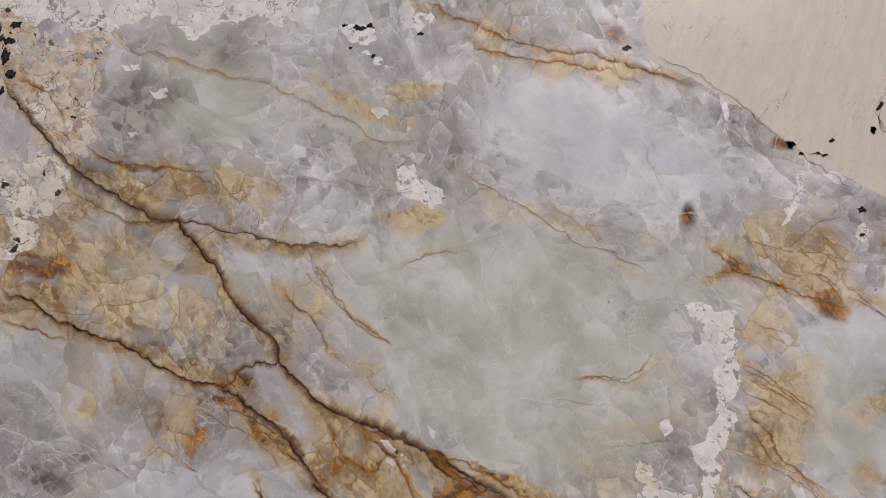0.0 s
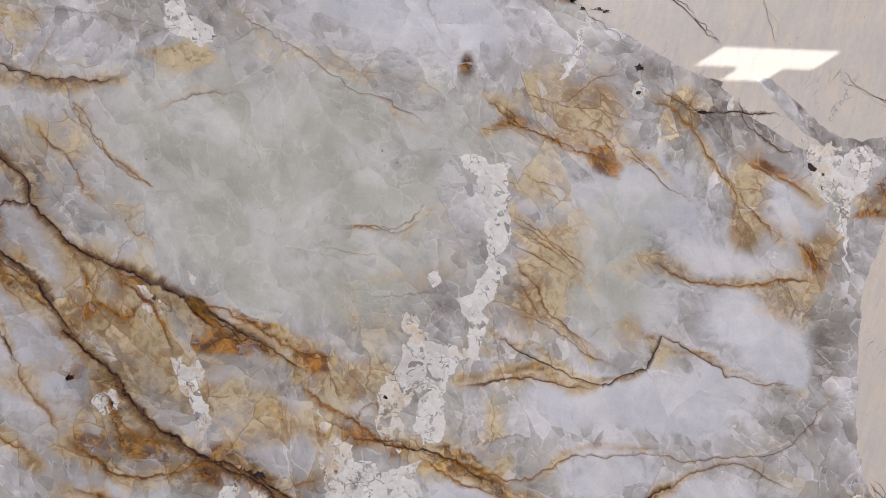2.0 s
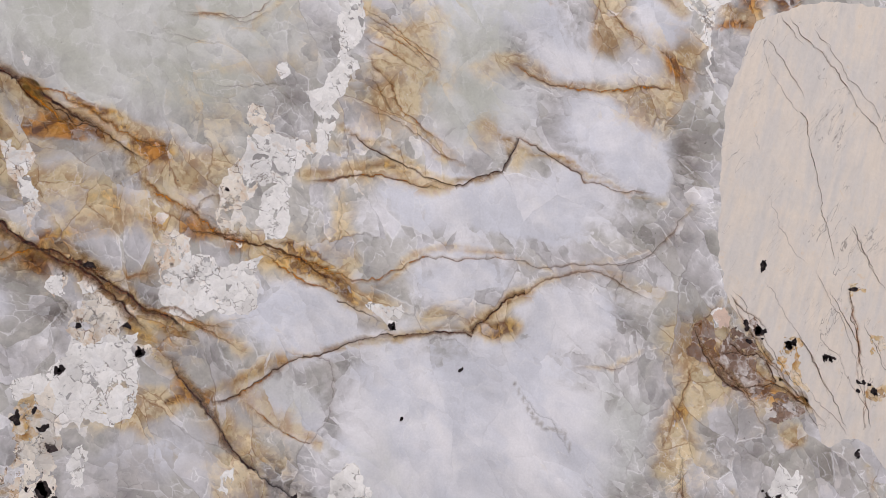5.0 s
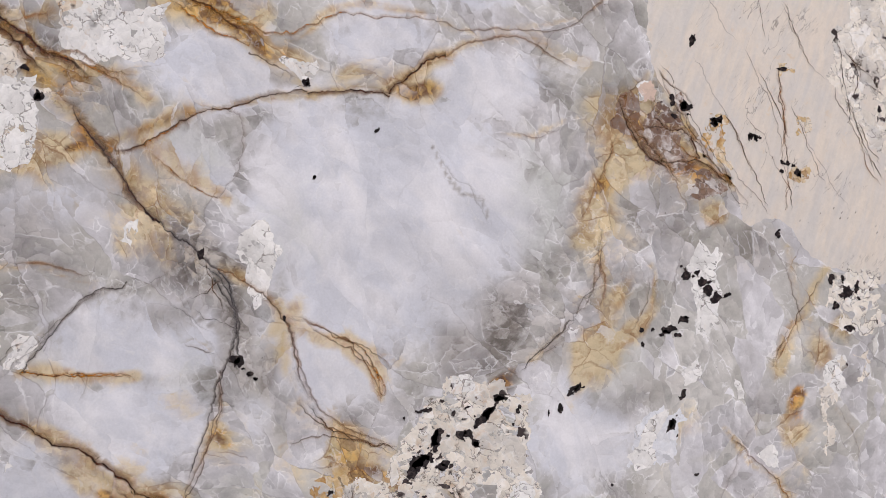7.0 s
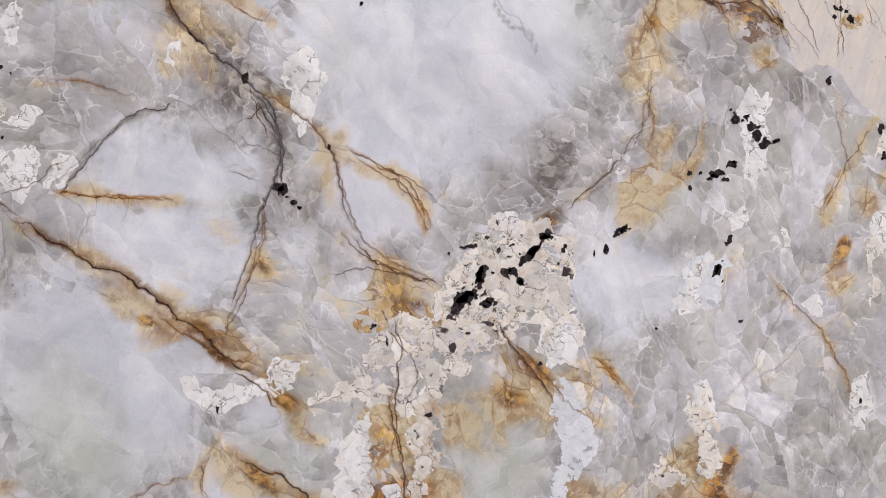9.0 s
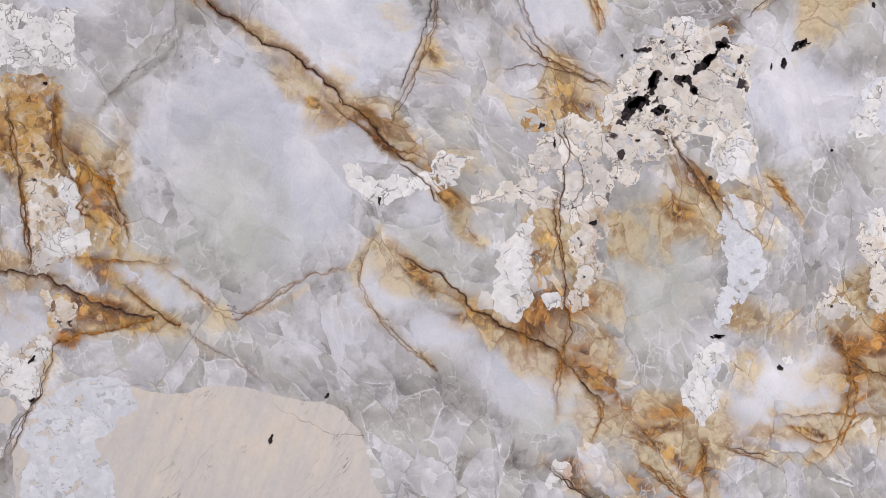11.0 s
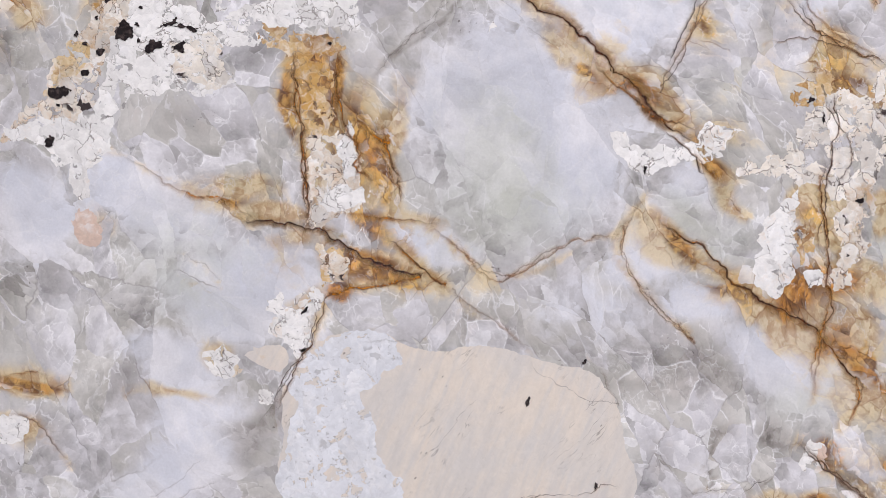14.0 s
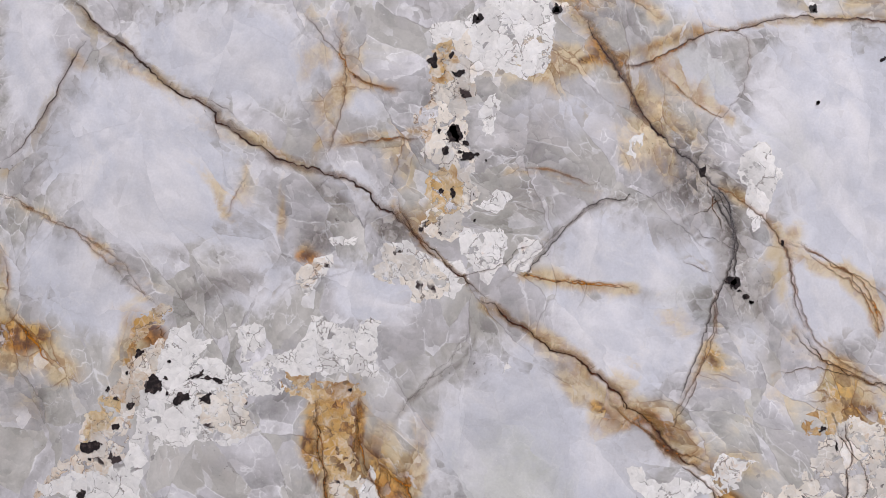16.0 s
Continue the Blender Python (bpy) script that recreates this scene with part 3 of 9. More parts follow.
zone("core", 0.646, 0.784, 0.053, 0.033, 7, 0.7)
zone("core", 0.235, 0.769, 0.047, 0.047, -23, 0.8)
zone("core", 0.319, 0.525, 0.042, 0.031, 5, 0.4)
zone("core", 0.218, 0.500, 0.041, 0.031, 5, 0.5)
zone("core", 0.670, 0.492, 0.035, 0.033, 5, 0.6)
zone("core", 0.657, 0.729, 0.041, 0.028, 7, 0.5)
zone("core", 0.303, 0.619, 0.026, 0.021, 6, 0.6)
zone("core", -0.148, 0.401, 0.039, 0.020, 10, 0.7)
zone("core", -0.102, 0.348, 0.055, 0.025, 30, 0.6)
zone("core", 0.376, 0.307, 0.032, 0.032, 9, 0.8)
zone("core", 0.347, 0.259, 0.049, 0.042, -21, 0.8)
zone("core", 0.576, 0.268, 0.034, 0.043, -20, 0.9)
zone("core", 0.642, 0.301, 0.034, 0.043, -20, 0.8)
zone("core", -0.076, 0.484, 0.054, 0.039, 10, 0.5)
zone("core", 0.415, 0.468, 0.032, 0.031, 10, 0.5)
zone("core", 0.265, 0.474, 0.047, 0.031, 10, 0.4)
zone("core", 0.529, 0.332, 0.022, 0.016, 9, 0.8)
zone("smoky", -0.341, 1.745, 0.058, 0.052, -1, 1)
zone("smoky", -0.006, 1.684, 0.070, 0.045, -0, 0.7)
zone("smoky", -0.127, 1.698, 0.096, 0.039, -11, 0.5)
zone("smoky", -0.114, 1.646, 0.064, 0.019, -0, 0.6)
zone("smoky", 0.334, 1.700, 0.050, 0.038, -31, 0.6)
zone("smoky", 0.273, 1.752, 0.081, 0.013, -11, 0.6)
zone("smoky", -0.096, 1.782, 0.077, 0.039, -1, 0.5)
zone("smoky", -0.427, 1.352, 0.051, 0.031, 0, 0.8)
zone("smoky", -0.370, 1.333, 0.038, 0.024, 0, 0.6)
zone("smoky", -0.284, 1.482, 0.038, 0.025, -0, 0.5)
zone("smoky", -0.417, 1.655, 0.020, 0.013, -20, 0.8)
zone("smoky", -0.165, 1.576, 0.038, 0.013, -0, 0.4)
zone("smoky", 0.245, 1.359, 0.030, 0.030, 0, 0.6)
zone("smoky", -0.509, 1.502, 0.039, 0.025, -0, 0.9)
zone("smoky", 0.541, 1.562, 0.038, 0.032, -29, 1)
zone("smoky", 0.599, 1.545, 0.050, 0.019, -34, 1)
zone("smoky", 0.471, 1.617, 0.050, 0.016, -29, 0.9)
zone("smoky", 0.579, 1.462, 0.026, 0.037, 1, 0.7)
zone("smoky", 0.243, 1.352, 0.018, 0.018, 1, 0.9)
zone("smoky", 0.661, 1.309, 0.032, 0.061, 1, 0.9)
zone("smoky", 0.522, 1.356, 0.032, 0.031, 1, 0.5)
zone("smoky", 0.224, 1.376, 0.055, 0.036, 1, 0.5)
zone("smoky", 0.081, 1.290, 0.048, 0.015, -29, 0.5)
zone("smoky", -0.250, 1.488, 0.036, 0.018, -29, 0.6)
zone("smoky", -0.114, 1.288, 0.035, 0.035, 1, 0.7)
zone("smoky", 0.004, 1.295, 0.048, 0.024, -19, 0.6)
zone("smoky", 0.605, 1.507, 0.026, 0.038, 1, 0.5)
zone("smoky", -0.145, 1.335, 0.030, 0.023, -29, 0.5)
zone("smoky", 0.710, 1.545, 0.026, 0.014, -12, 1)
zone("smoky", 0.594, 1.558, 0.038, 0.019, -27, 1)
zone("smoky", 0.676, 1.281, 0.026, 0.111, 1, 0.8)
zone("smoky", 0.651, 1.243, 0.038, 0.037, 1, 0.7)
zone("smoky", 0.568, 1.563, 0.019, 0.019, 3, 1)
zone("smoky", 0.654, 1.417, 0.026, 0.037, 2, 0.5)
zone("smoky", 0.669, 1.293, 0.038, 0.043, 3, 0.9)
zone("smoky", 0.646, 1.219, 0.043, 0.030, 3, 0.8)
zone("smoky", 0.334, 1.128, 0.023, 0.011, 2, 1)
zone("smoky", 0.045, 1.280, 0.044, 0.017, -17, 0.7)
zone("smoky", 0.093, 1.226, 0.039, 0.017, -7, 0.6)
zone("smoky", 0.531, 1.178, 0.036, 0.009, 3, 0.6)
zone("smoky", 0.100, 0.969, 0.065, 0.033, 1, 0.7)
zone("smoky", 0.242, 0.962, 0.033, 0.028, 1, 1)
zone("smoky", 0.712, 0.996, 0.080, 0.046, 2, 0.8)
zone("smoky", 0.823, 0.982, 0.050, 0.035, 1, 0.8)
zone("smoky", 0.225, 1.338, 0.023, 0.024, 4, 0.7)
zone("smoky", 0.627, 0.971, 0.036, 0.029, 1, 0.7)
zone("smoky", 0.259, 1.057, 0.028, 0.022, 2, 0.3)
zone("smoky", 0.070, 1.162, 0.027, 0.017, 3, 0.8)
zone("smoky", -0.008, 1.329, 0.022, 0.017, -17, 0.7)
zone("smoky", 0.514, 1.339, 0.037, 0.030, 4, 0.4)
zone("smoky", 0.027, 1.088, 0.032, 0.028, 2, 0.5)
zone("smoky", 0.564, 0.889, 0.052, 0.063, -16, 1)
zone("smoky", 0.549, 0.842, 0.070, 0.014, 4, 1)
zone("smoky", 0.267, 0.934, 0.048, 0.032, -32, 1.2)
zone("smoky", 0.309, 0.855, 0.032, 0.033, 4, 0.8)
zone("smoky", 0.731, 0.953, 0.098, 0.058, 4, 0.6)
zone("smoky", 0.878, 0.982, 0.038, 0.030, 4, 0.8)
zone("smoky", 0.120, 0.965, 0.066, 0.043, 5, 0.6)
zone("smoky", 0.103, 0.900, 0.051, 0.032, 4, 0.7)
zone("smoky", 0.248, 0.889, 0.042, 0.022, 4, 0.8)
zone("smoky", 0.347, 0.852, 0.022, 0.033, 4, 0.7)
zone("smoky", 0.419, 0.756, 0.039, 0.017, 3, 0.8)
zone("smoky", 0.676, 0.885, 0.036, 0.069, -16, 0.5)
zone("smoky", 0.241, 0.671, 0.032, 0.022, 2, 0.52)
zone("smoky", 0.432, 0.734, 0.028, 0.011, 3, 0.6)
zone("smoky", 0.738, 0.854, 0.055, 0.041, 4, 0.5)
zone("smoky", 0.555, 0.671, 0.035, 0.029, 2, 0.44)
zone("smoky", 0.239, 0.680, 0.021, 0.021, -24, 0.59)
zone("smoky", 0.348, 0.449, 0.058, 0.032, 5, 0.67)
zone("smoky", 0.132, 0.457, 0.101, 0.020, -0, 0.59)
zone("smoky", 0.494, 0.661, 0.039, 0.032, 6, 0.52)
zone("smoky", 0.271, 0.531, 0.021, 0.031, 5, 0.37)
zone("smoky", 0.418, 0.599, 0.016, 0.027, 6, 0.59)
zone("smoky", 0.352, 0.613, 0.048, 0.032, 6, 0.3)
zone("smoky", 0.173, 0.532, 0.030, 0.026, 6, 0.3)
zone("smoky", 0.539, 0.704, 0.033, 0.017, -33, 0.8)
zone("smoky", 0.711, 0.606, 0.035, 0.028, 6, 0.67)
zone("smoky", -0.008, 0.651, 0.029, 0.035, 7, 0.37)
zone("smoky", 0.588, 0.561, 0.034, 0.033, 5, 0.37)
zone("smoky", 0.672, 0.531, 0.035, 0.022, 5, 0.44)
zone("smoky", 0.386, 0.692, 0.027, 0.027, 7, 0.44)
zone("smoky", 0.382, 0.478, 0.032, 0.048, 5, 0.3)
zone("smoky", 0.694, 0.655, 0.035, 0.022, 6, 0.3)
zone("smoky", 0.045, 0.206, 0.056, 0.029, 9, 0.81)
zone("smoky", 0.111, 0.472, 0.101, 0.020, 0, 0.59)
zone("smoky", -0.046, 0.342, 0.020, 0.046, 10, 0.74)
zone("smoky", 0.331, 0.433, 0.058, 0.036, -10, 0.74)
zone("smoky", 0.353, 0.368, 0.042, 0.026, 9, 0.59)
zone("smoky", 0.240, 0.469, 0.031, 0.031, 10, 0.22)
zone("smoky", -0.084, 0.154, 0.055, 0.031, 9, 0.52)
zone("smoky", -0.131, 0.272, 0.044, 0.041, 9, 0.3)
zone("smoky", 0.515, 0.346, 0.033, 0.016, -10, 0.52)
zone("smoky", -0.031, 0.236, 0.060, 0.031, 9, 0.59)
zone("smoky", 0.502, 0.246, 0.033, 0.033, 9, 0.52)
zone("smoky", 0.322, 0.304, 0.021, 0.032, 9, 0.44)
zone("smoky", 0.516, 0.422, 0.032, 0.021, 10, 0.3)
zone("smoky", 0.418, 0.395, 0.043, 0.021, 10, 0.44)
zone("smoky", 0.028, 0.150, 0.046, 0.021, 9, 0.67)
zone("smoky", 0.540, 0.224, 0.022, 0.017, 9, 0.44)
zone("smoky", -0.148, 0.609, 0.072, 0.036, 10, 0.52)
zone("smoky", -0.108, 0.653, 0.031, 0.021, 10, 0.37)
zone("smoky", -0.001, 0.666, 0.026, 0.031, 10, 0.44)
zone("smoky", -0.321, 0.626, 0.030, 0.026, 10, 0.44)
zone("smoky", -0.295, 0.595, 0.030, 0.020, 10, 0.44)
zone("smoky", -0.077, 0.402, 0.041, 0.016, 9, 0.52)
zone("smoky", -0.139, 0.585, 0.041, 0.021, 10, 0.37)
zone("smoky", -0.040, 0.334, 0.015, 0.042, 9, 0.59)
zone("smoky", 0.324, 0.458, 0.042, 0.021, 9, 0.59)
zone("smoky", 0.272, 0.512, 0.031, 0.021, 9, 0.3)
zone("smoky", -0.176, 0.765, 0.065, 0.021, 8, 0.9)
zone("smoky", 0.103, 0.963, 0.060, 0.050, 8, 0.7)
zone("smoky", 0.256, 0.928, 0.038, 0.033, -23, 1.2)
zone("smoky", -0.093, 0.831, 0.033, 0.027, 8, 0.8)
zone("smoky", -0.077, 0.866, 0.044, 0.022, -12, 0.9)
zone("smoky", -0.010, 0.903, 0.027, 0.022, 8, 0.7)
zone("smoky", -0.005, 0.745, 0.032, 0.032, 8, 0.6)
zone("smoky", 0.095, 0.895, 0.049, 0.027, 8, 0.6)
zone("smoky", -0.188, 0.640, 0.011, 0.010, 8, 0.22)
zone("smoky", 0.288, 0.883, 0.022, 0.033, 8, 1)
zone("smoky", 0.001, 0.671, 0.021, 0.031, 8, 0.52)
zone("smoky", -0.349, 0.602, 0.037, 0.031, 8, 0.44)
zone("smoky", -0.156, 0.607, 0.058, 0.031, 8, 0.52)
zone("smoky", 0.369, 0.785, 0.032, 0.027, 8, 0.6)
zone("smoky", 0.157, 0.970, 0.033, 0.044, 8, 0.6)
zone("warm", -0.300, 1.654, 0.084, 0.026, -0, 1)
zone("warm", -0.394, 1.527, 0.116, 0.035, -15, 1)
zone("warm", -0.242, 1.615, 0.051, 0.019, -0, 0.7)
zone("warm", -0.038, 1.607, 0.038, 0.019, -0, 1)
zone("warm", -0.044, 1.758, 0.038, 0.016, -1, 0.9)
zone("warm", 0.132, 1.606, 0.124, 0.019, -15, 0.6)
zone("warm", -0.403, 1.395, 0.019, 0.019, 0, 0.9)
zone("warm", -0.314, 1.376, 0.038, 0.049, -29, 0.9)
zone("warm", -0.113, 1.352, 0.056, 0.037, -20, 1)
zone("warm", 0.343, 1.574, 0.049, 0.037, -0, 0.8)
zone("warm", 0.385, 1.536, 0.055, 0.025, -15, 0.9)
zone("warm", 0.356, 1.413, 0.036, 0.074, -30, 0.8)
zone("warm", -0.152, 1.501, 0.038, 0.075, 30, 0.6)
zone("warm", 0.192, 1.779, 0.038, 0.013, -1, 0.7)
zone("warm", 0.247, 1.444, 0.037, 0.037, -0, 0.4)
zone("warm", -0.101, 1.438, 0.038, 0.025, -0, 0.6)
zone("warm", -0.499, 1.773, 0.039, 0.026, -1, 0.6)
zone("warm", 0.196, 1.389, 0.073, 0.036, 0, 0.5)
zone("warm", -0.429, 1.622, 0.046, 0.019, -20, 0.9)
zone("warm", -0.353, 1.451, 0.057, 0.016, -20, 0.6)
zone("warm", -0.232, 1.364, 0.056, 0.031, -19, 0.5)
zone("warm", -0.086, 1.335, 0.071, 0.041, -9, 1)
zone("warm", 0.069, 1.320, 0.072, 0.018, -19, 1.2)
zone("warm", -0.026, 1.301, 0.084, 0.029, -19, 0.7)
zone("warm", 0.383, 1.570, 0.075, 0.038, -8, 1)
zone("warm", 0.340, 1.489, 0.050, 0.037, 1, 0.7)
zone("warm", 0.372, 1.415, 0.049, 0.062, -34, 0.9)
zone("warm", 0.347, 1.354, 0.043, 0.055, -29, 1)
zone("warm", 0.509, 1.561, 0.025, 0.038, -19, 0.9)
zone("warm", 0.586, 1.494, 0.032, 0.051, -19, 1)
zone("warm", 0.649, 1.395, 0.038, 0.019, 1, 1)
zone("warm", 0.491, 1.393, 0.057, 0.018, 1, 0.9)
zone("warm", 0.312, 1.268, 0.049, 0.015, 1, 1)
zone("warm", 0.154, 1.279, 0.042, 0.024, 1, 0.9)
zone("warm", -0.165, 1.252, 0.035, 0.059, 21, 0.7)
zone("warm", -0.082, 1.218, 0.047, 0.029, -19, 1)
zone("warm", 0.095, 1.219, 0.090, 0.024, 0, 0.8)
zone("warm", 0.117, 1.290, 0.024, 0.015, 1, 1.4)
zone("warm", 0.306, 1.220, 0.018, 0.030, 0, 0.8)
zone("warm", 0.459, 1.331, 0.031, 0.024, 1, 0.8)
zone("warm", 0.250, 1.298, 0.123, 0.018, 1, 0.5)
zone("warm", -0.048, 1.614, 0.036, 0.015, 2, 1)
zone("warm", -0.239, 1.639, 0.035, 0.037, 2, 0.7)
zone("warm", 0.105, 1.290, 0.022, 0.017, -17, 1.5)
zone("warm", 0.252, 1.171, 0.051, 0.020, -18, 1.3)
zone("warm", 0.327, 1.268, 0.058, 0.013, 3, 1)
zone("warm", 0.297, 1.190, 0.034, 0.029, 3, 0.8)
zone("warm", 0.457, 1.116, 0.029, 0.014, 2, 1.3)
zone("warm", 0.421, 1.132, 0.035, 0.017, 2, 0.7)
zone("warm", 0.107, 1.030, 0.065, 0.022, 2, 0.9)
zone("warm", 0.157, 1.093, 0.050, 0.022, -13, 0.7)
zone("warm", 0.233, 1.028, 0.039, 0.028, -18, 0.8)
zone("warm", 0.083, 1.208, 0.083, 0.023, 3, 1)
zone("warm", 0.490, 1.313, 0.018, 0.018, 4, 0.8)
zone("warm", 0.673, 1.101, 0.037, 0.053, -17, 1.2)
zone("warm", 0.741, 1.056, 0.049, 0.036, -27, 0.8)
zone("warm", 0.650, 1.018, 0.030, 0.035, 2, 1)
zone("warm", 0.691, 1.125, 0.025, 0.036, 2, 1.2)
zone("warm", 0.623, 1.371, 0.049, 0.037, -16, 0.9)
zone("warm", 0.653, 1.416, 0.038, 0.037, 4, 1)
zone("warm", 0.333, 1.387, 0.035, 0.072, -17, 0.8)
zone("warm", 0.163, 1.340, 0.074, 0.041, -17, 0.5)
zone("warm", 0.581, 1.121, 0.024, 0.035, 2, 0.4)
zone("warm", 0.000, 1.159, 0.032, 0.022, 3, 0.9)
zone("warm", 0.190, 1.005, 0.033, 0.022, -18, 0.8)
zone("warm", 0.164, 0.824, 0.062, 0.006, 4, 1)
zone("warm", 0.293, 0.766, 0.013, 0.011, 3, 1.3)
zone("warm", 0.878, 0.821, 0.010, 0.018, -11, 1.6)
zone("warm", 0.698, 1.084, 0.036, 0.041, -24, 1.2)
zone("warm", 0.644, 0.998, 0.024, 0.017, 5, 0.9)
zone("warm", 0.671, 0.861, 0.018, 0.029, -16, 0.8)
zone("warm", 0.550, 0.671, 0.029, 0.028, -18, 1)
zone("warm", 0.443, 0.740, 0.034, 0.014, 3, 1.1)
zone("warm", 0.212, 0.713, 0.021, 0.016, -28, 1.2)
zone("warm", 0.355, 0.897, 0.016, 0.011, 4, 0.9)
zone("warm", 0.221, 0.985, 0.058, 0.011, -37, 0.7)
zone("warm", 0.326, 0.674, 0.027, 0.014, 2, 0.8)
zone("warm", 0.255, 0.786, 0.026, 0.022, 3, 0.6)
zone("warm", 0.307, 0.717, 0.043, 0.033, 3, 0.4)
zone("warm", 0.884, 0.731, 0.026, 0.048, -16, 0.5)
zone("warm", 0.929, 0.902, 0.013, 0.012, 4, 1.2)
zone("warm", 0.091, 1.021, 0.030, 0.016, 5, 0.7)
zone("warm", 0.359, 0.748, 0.033, 0.028, 3, 0.4)
zone("warm", 0.219, 0.720, 0.031, 0.010, -34, 1.1)
zone("warm", 0.333, 0.638, 0.021, 0.013, 6, 1.2)
zone("warm", 0.467, 0.491, 0.038, 0.021, -24, 1.2)
zone("warm", 0.549, 0.454, 0.073, 0.027, -5, 1.2)
zone("warm", 0.415, 0.620, 0.022, 0.027, 6, 0.9)
zone("warm", 0.550, 0.662, 0.028, 0.022, 6, 1)
zone("warm", 0.745, 0.509, 0.041, 0.039, 5, 1.2)
zone("warm", 0.774, 0.568, 0.036, 0.034, 5, 1.3)
zone("warm", 0.292, 0.769, 0.011, 0.011, 7, 1.4)
zone("warm", 0.027, 0.640, 0.015, 0.020, 7, 1)
zone("warm", 0.045, 0.571, 0.010, 0.015, 6, 1.2)
zone("warm", 0.434, 0.752, 0.022, 0.022, 7, 1.2)
zone("warm", 0.029, 0.498, 0.044, 0.015, 5, 1.2)
zone("warm", 0.297, 0.581, 0.026, 0.010, -24, 1.1)
zone("warm", 0.472, 0.550, 0.033, 0.027, 5, 1)
zone("warm", 0.635, 0.500, 0.017, 0.033, 5, 1)
zone("warm", 0.724, 0.597, 0.029, 0.028, 6, 1)
zone("warm", 0.141, 0.509, 0.060, 0.013, 5, 0.4)
zone("warm", 0.525, 0.626, 0.022, 0.022, 6, 0.7)
zone("warm", 0.788, 0.496, 0.048, 0.034, 5, 0.8)
zone("warm", 0.727, 0.447, 0.071, 0.017, 4, 0.8)
zone("warm", 0.563, 0.586, 0.040, 0.033, 6, 0.5)
zone("warm", 0.418, 0.497, 0.022, 0.016, 5, 0.7)
zone("warm", 0.452, 0.496, 0.027, 0.031, 10, 1.1)
zone("warm", 0.549, 0.449, 0.060, 0.016, -0, 1.2)
zone("warm", 0.461, 0.343, 0.027, 0.016, 9, 1.2)
zone("warm", 0.514, 0.270, 0.033, 0.038, 9, 1)
zone("warm", 0.433, 0.540, 0.032, 0.021, 10, 1)
zone("warm", 0.599, 0.425, 0.038, 0.043, 10, 0.7)
zone("warm", 0.582, 0.346, 0.033, 0.032, -20, 0.8)
zone("warm", 0.439, 0.290, 0.022, 0.032, 9, 0.7)
zone("warm", -0.027, 0.142, 0.030, 0.016, 9, 0.8)
zone("warm", -0.110, 0.192, 0.020, 0.010, 9, 0.9)
zone("warm", -0.152, 0.355, 0.029, 0.007, 10, 0.8)
zone("warm", -0.089, 0.401, 0.020, 0.012, 10, 1)
zone("warm", 0.447, 0.221, 0.032, 0.011, 9, 1)
zone("warm", 0.165, 0.236, 0.016, 0.013, 9, 1.3)
zone("warm", 0.512, 0.389, 0.033, 0.032, -20, 0.6)
zone("warm", -0.053, 0.493, 0.015, 0.039, 10, 0.6)
zone("warm", 0.503, 0.620, 0.042, 0.031, 10, 0.7)
zone("warm", -0.043, 0.638, 0.026, 0.046, 10, 1.4)
zone("warm", 0.006, 0.625, 0.031, 0.031, 10, 1.2)
zone("warm", 0.020, 0.570, 0.026, 0.031, 10, 0.9)
zone("warm", 0.023, 0.492, 0.047, 0.016, 9, 1.4)
zone("warm", -0.020, 0.495, 0.021, 0.031, 10, 0.8)
zone("warm", -0.101, 0.544, 0.031, 0.015, 10, 1)
zone("warm", -0.271, 0.349, 0.031, 0.010, 9, 1.4)
zone("warm", -0.248, 0.306, 0.031, 0.021, -11, 0.8)
zone("warm", 0.044, 0.616, 0.010, 0.072, 10, 1)
zone("warm", -0.222, 0.493, 0.015, 0.026, 10, 0.6)
zone("warm", -0.023, 0.453, 0.015, 0.021, 9, 1)
zone("warm", -0.129, 1.010, 0.022, 0.023, 8, 0.8)
zone("warm", -0.017, 0.913, 0.022, 0.033, 8, 0.7)
zone("warm", -0.100, 0.952, 0.016, 0.033, 8, 0.8)
zone("warm", -0.363, 0.680, 0.033, 0.031, -21, 1)
zone("warm", 0.154, 0.821, 0.049, 0.006, 8, 1.1)
zone("warm", 0.123, 1.022, 0.039, 0.011, 8, 1.2)
zone("warm", 0.216, 1.035, 0.033, 0.017, 8, 0.9)
zone("warm", 0.246, 1.016, 0.033, 0.014, -23, 0.9)
zone("warm", 0.295, 0.772, 0.011, 0.011, 8, 1.5)
zone("warm", 0.358, 0.887, 0.016, 0.016, 8, 0.7)
zone("warm", -0.256, 0.721, 0.021, 0.032, 8, 0.8)
zone("warm", -0.040, 0.955, 0.033, 0.044, 8, 0.4)
zone("warm", -0.349, 0.972, 0.014, 0.014, 8, 0.9)
zone("warm", -0.174, 0.858, 0.016, 0.038, -12, 0.5)
zone("warm", 0.209, 0.721, 0.016, 0.027, -22, 1.1)
zone("warm", 0.012, 0.861, 0.022, 0.016, 8, 0.9)
zone("warm", -0.095, 0.803, 0.016, 0.016, 8, 1)
zone("warm", -0.333, 0.636, 0.043, 0.026, 8, 0.6)
zone("rust", -0.372, 1.667, 0.039, 0.009, -5, 1)
zone("rust", -0.472, 1.552, 0.039, 0.016, -20, 1)
zone("rust", 0.324, 1.549, 0.037, 0.009, -21, 0.9)
zone("rust", 0.414, 1.511, 0.024, 0.009, -26, 1)
zone("rust", 0.199, 1.811, 0.032, 0.009, -11, 0.9)
zone("rust", -0.283, 1.395, 0.019, 0.009, -29, 0.8)
zone("rust", 0.117, 1.290, 0.021, 0.011, -19, 1.2)
zone("rust", 0.415, 1.521, 0.019, 0.010, -19, 0.9)
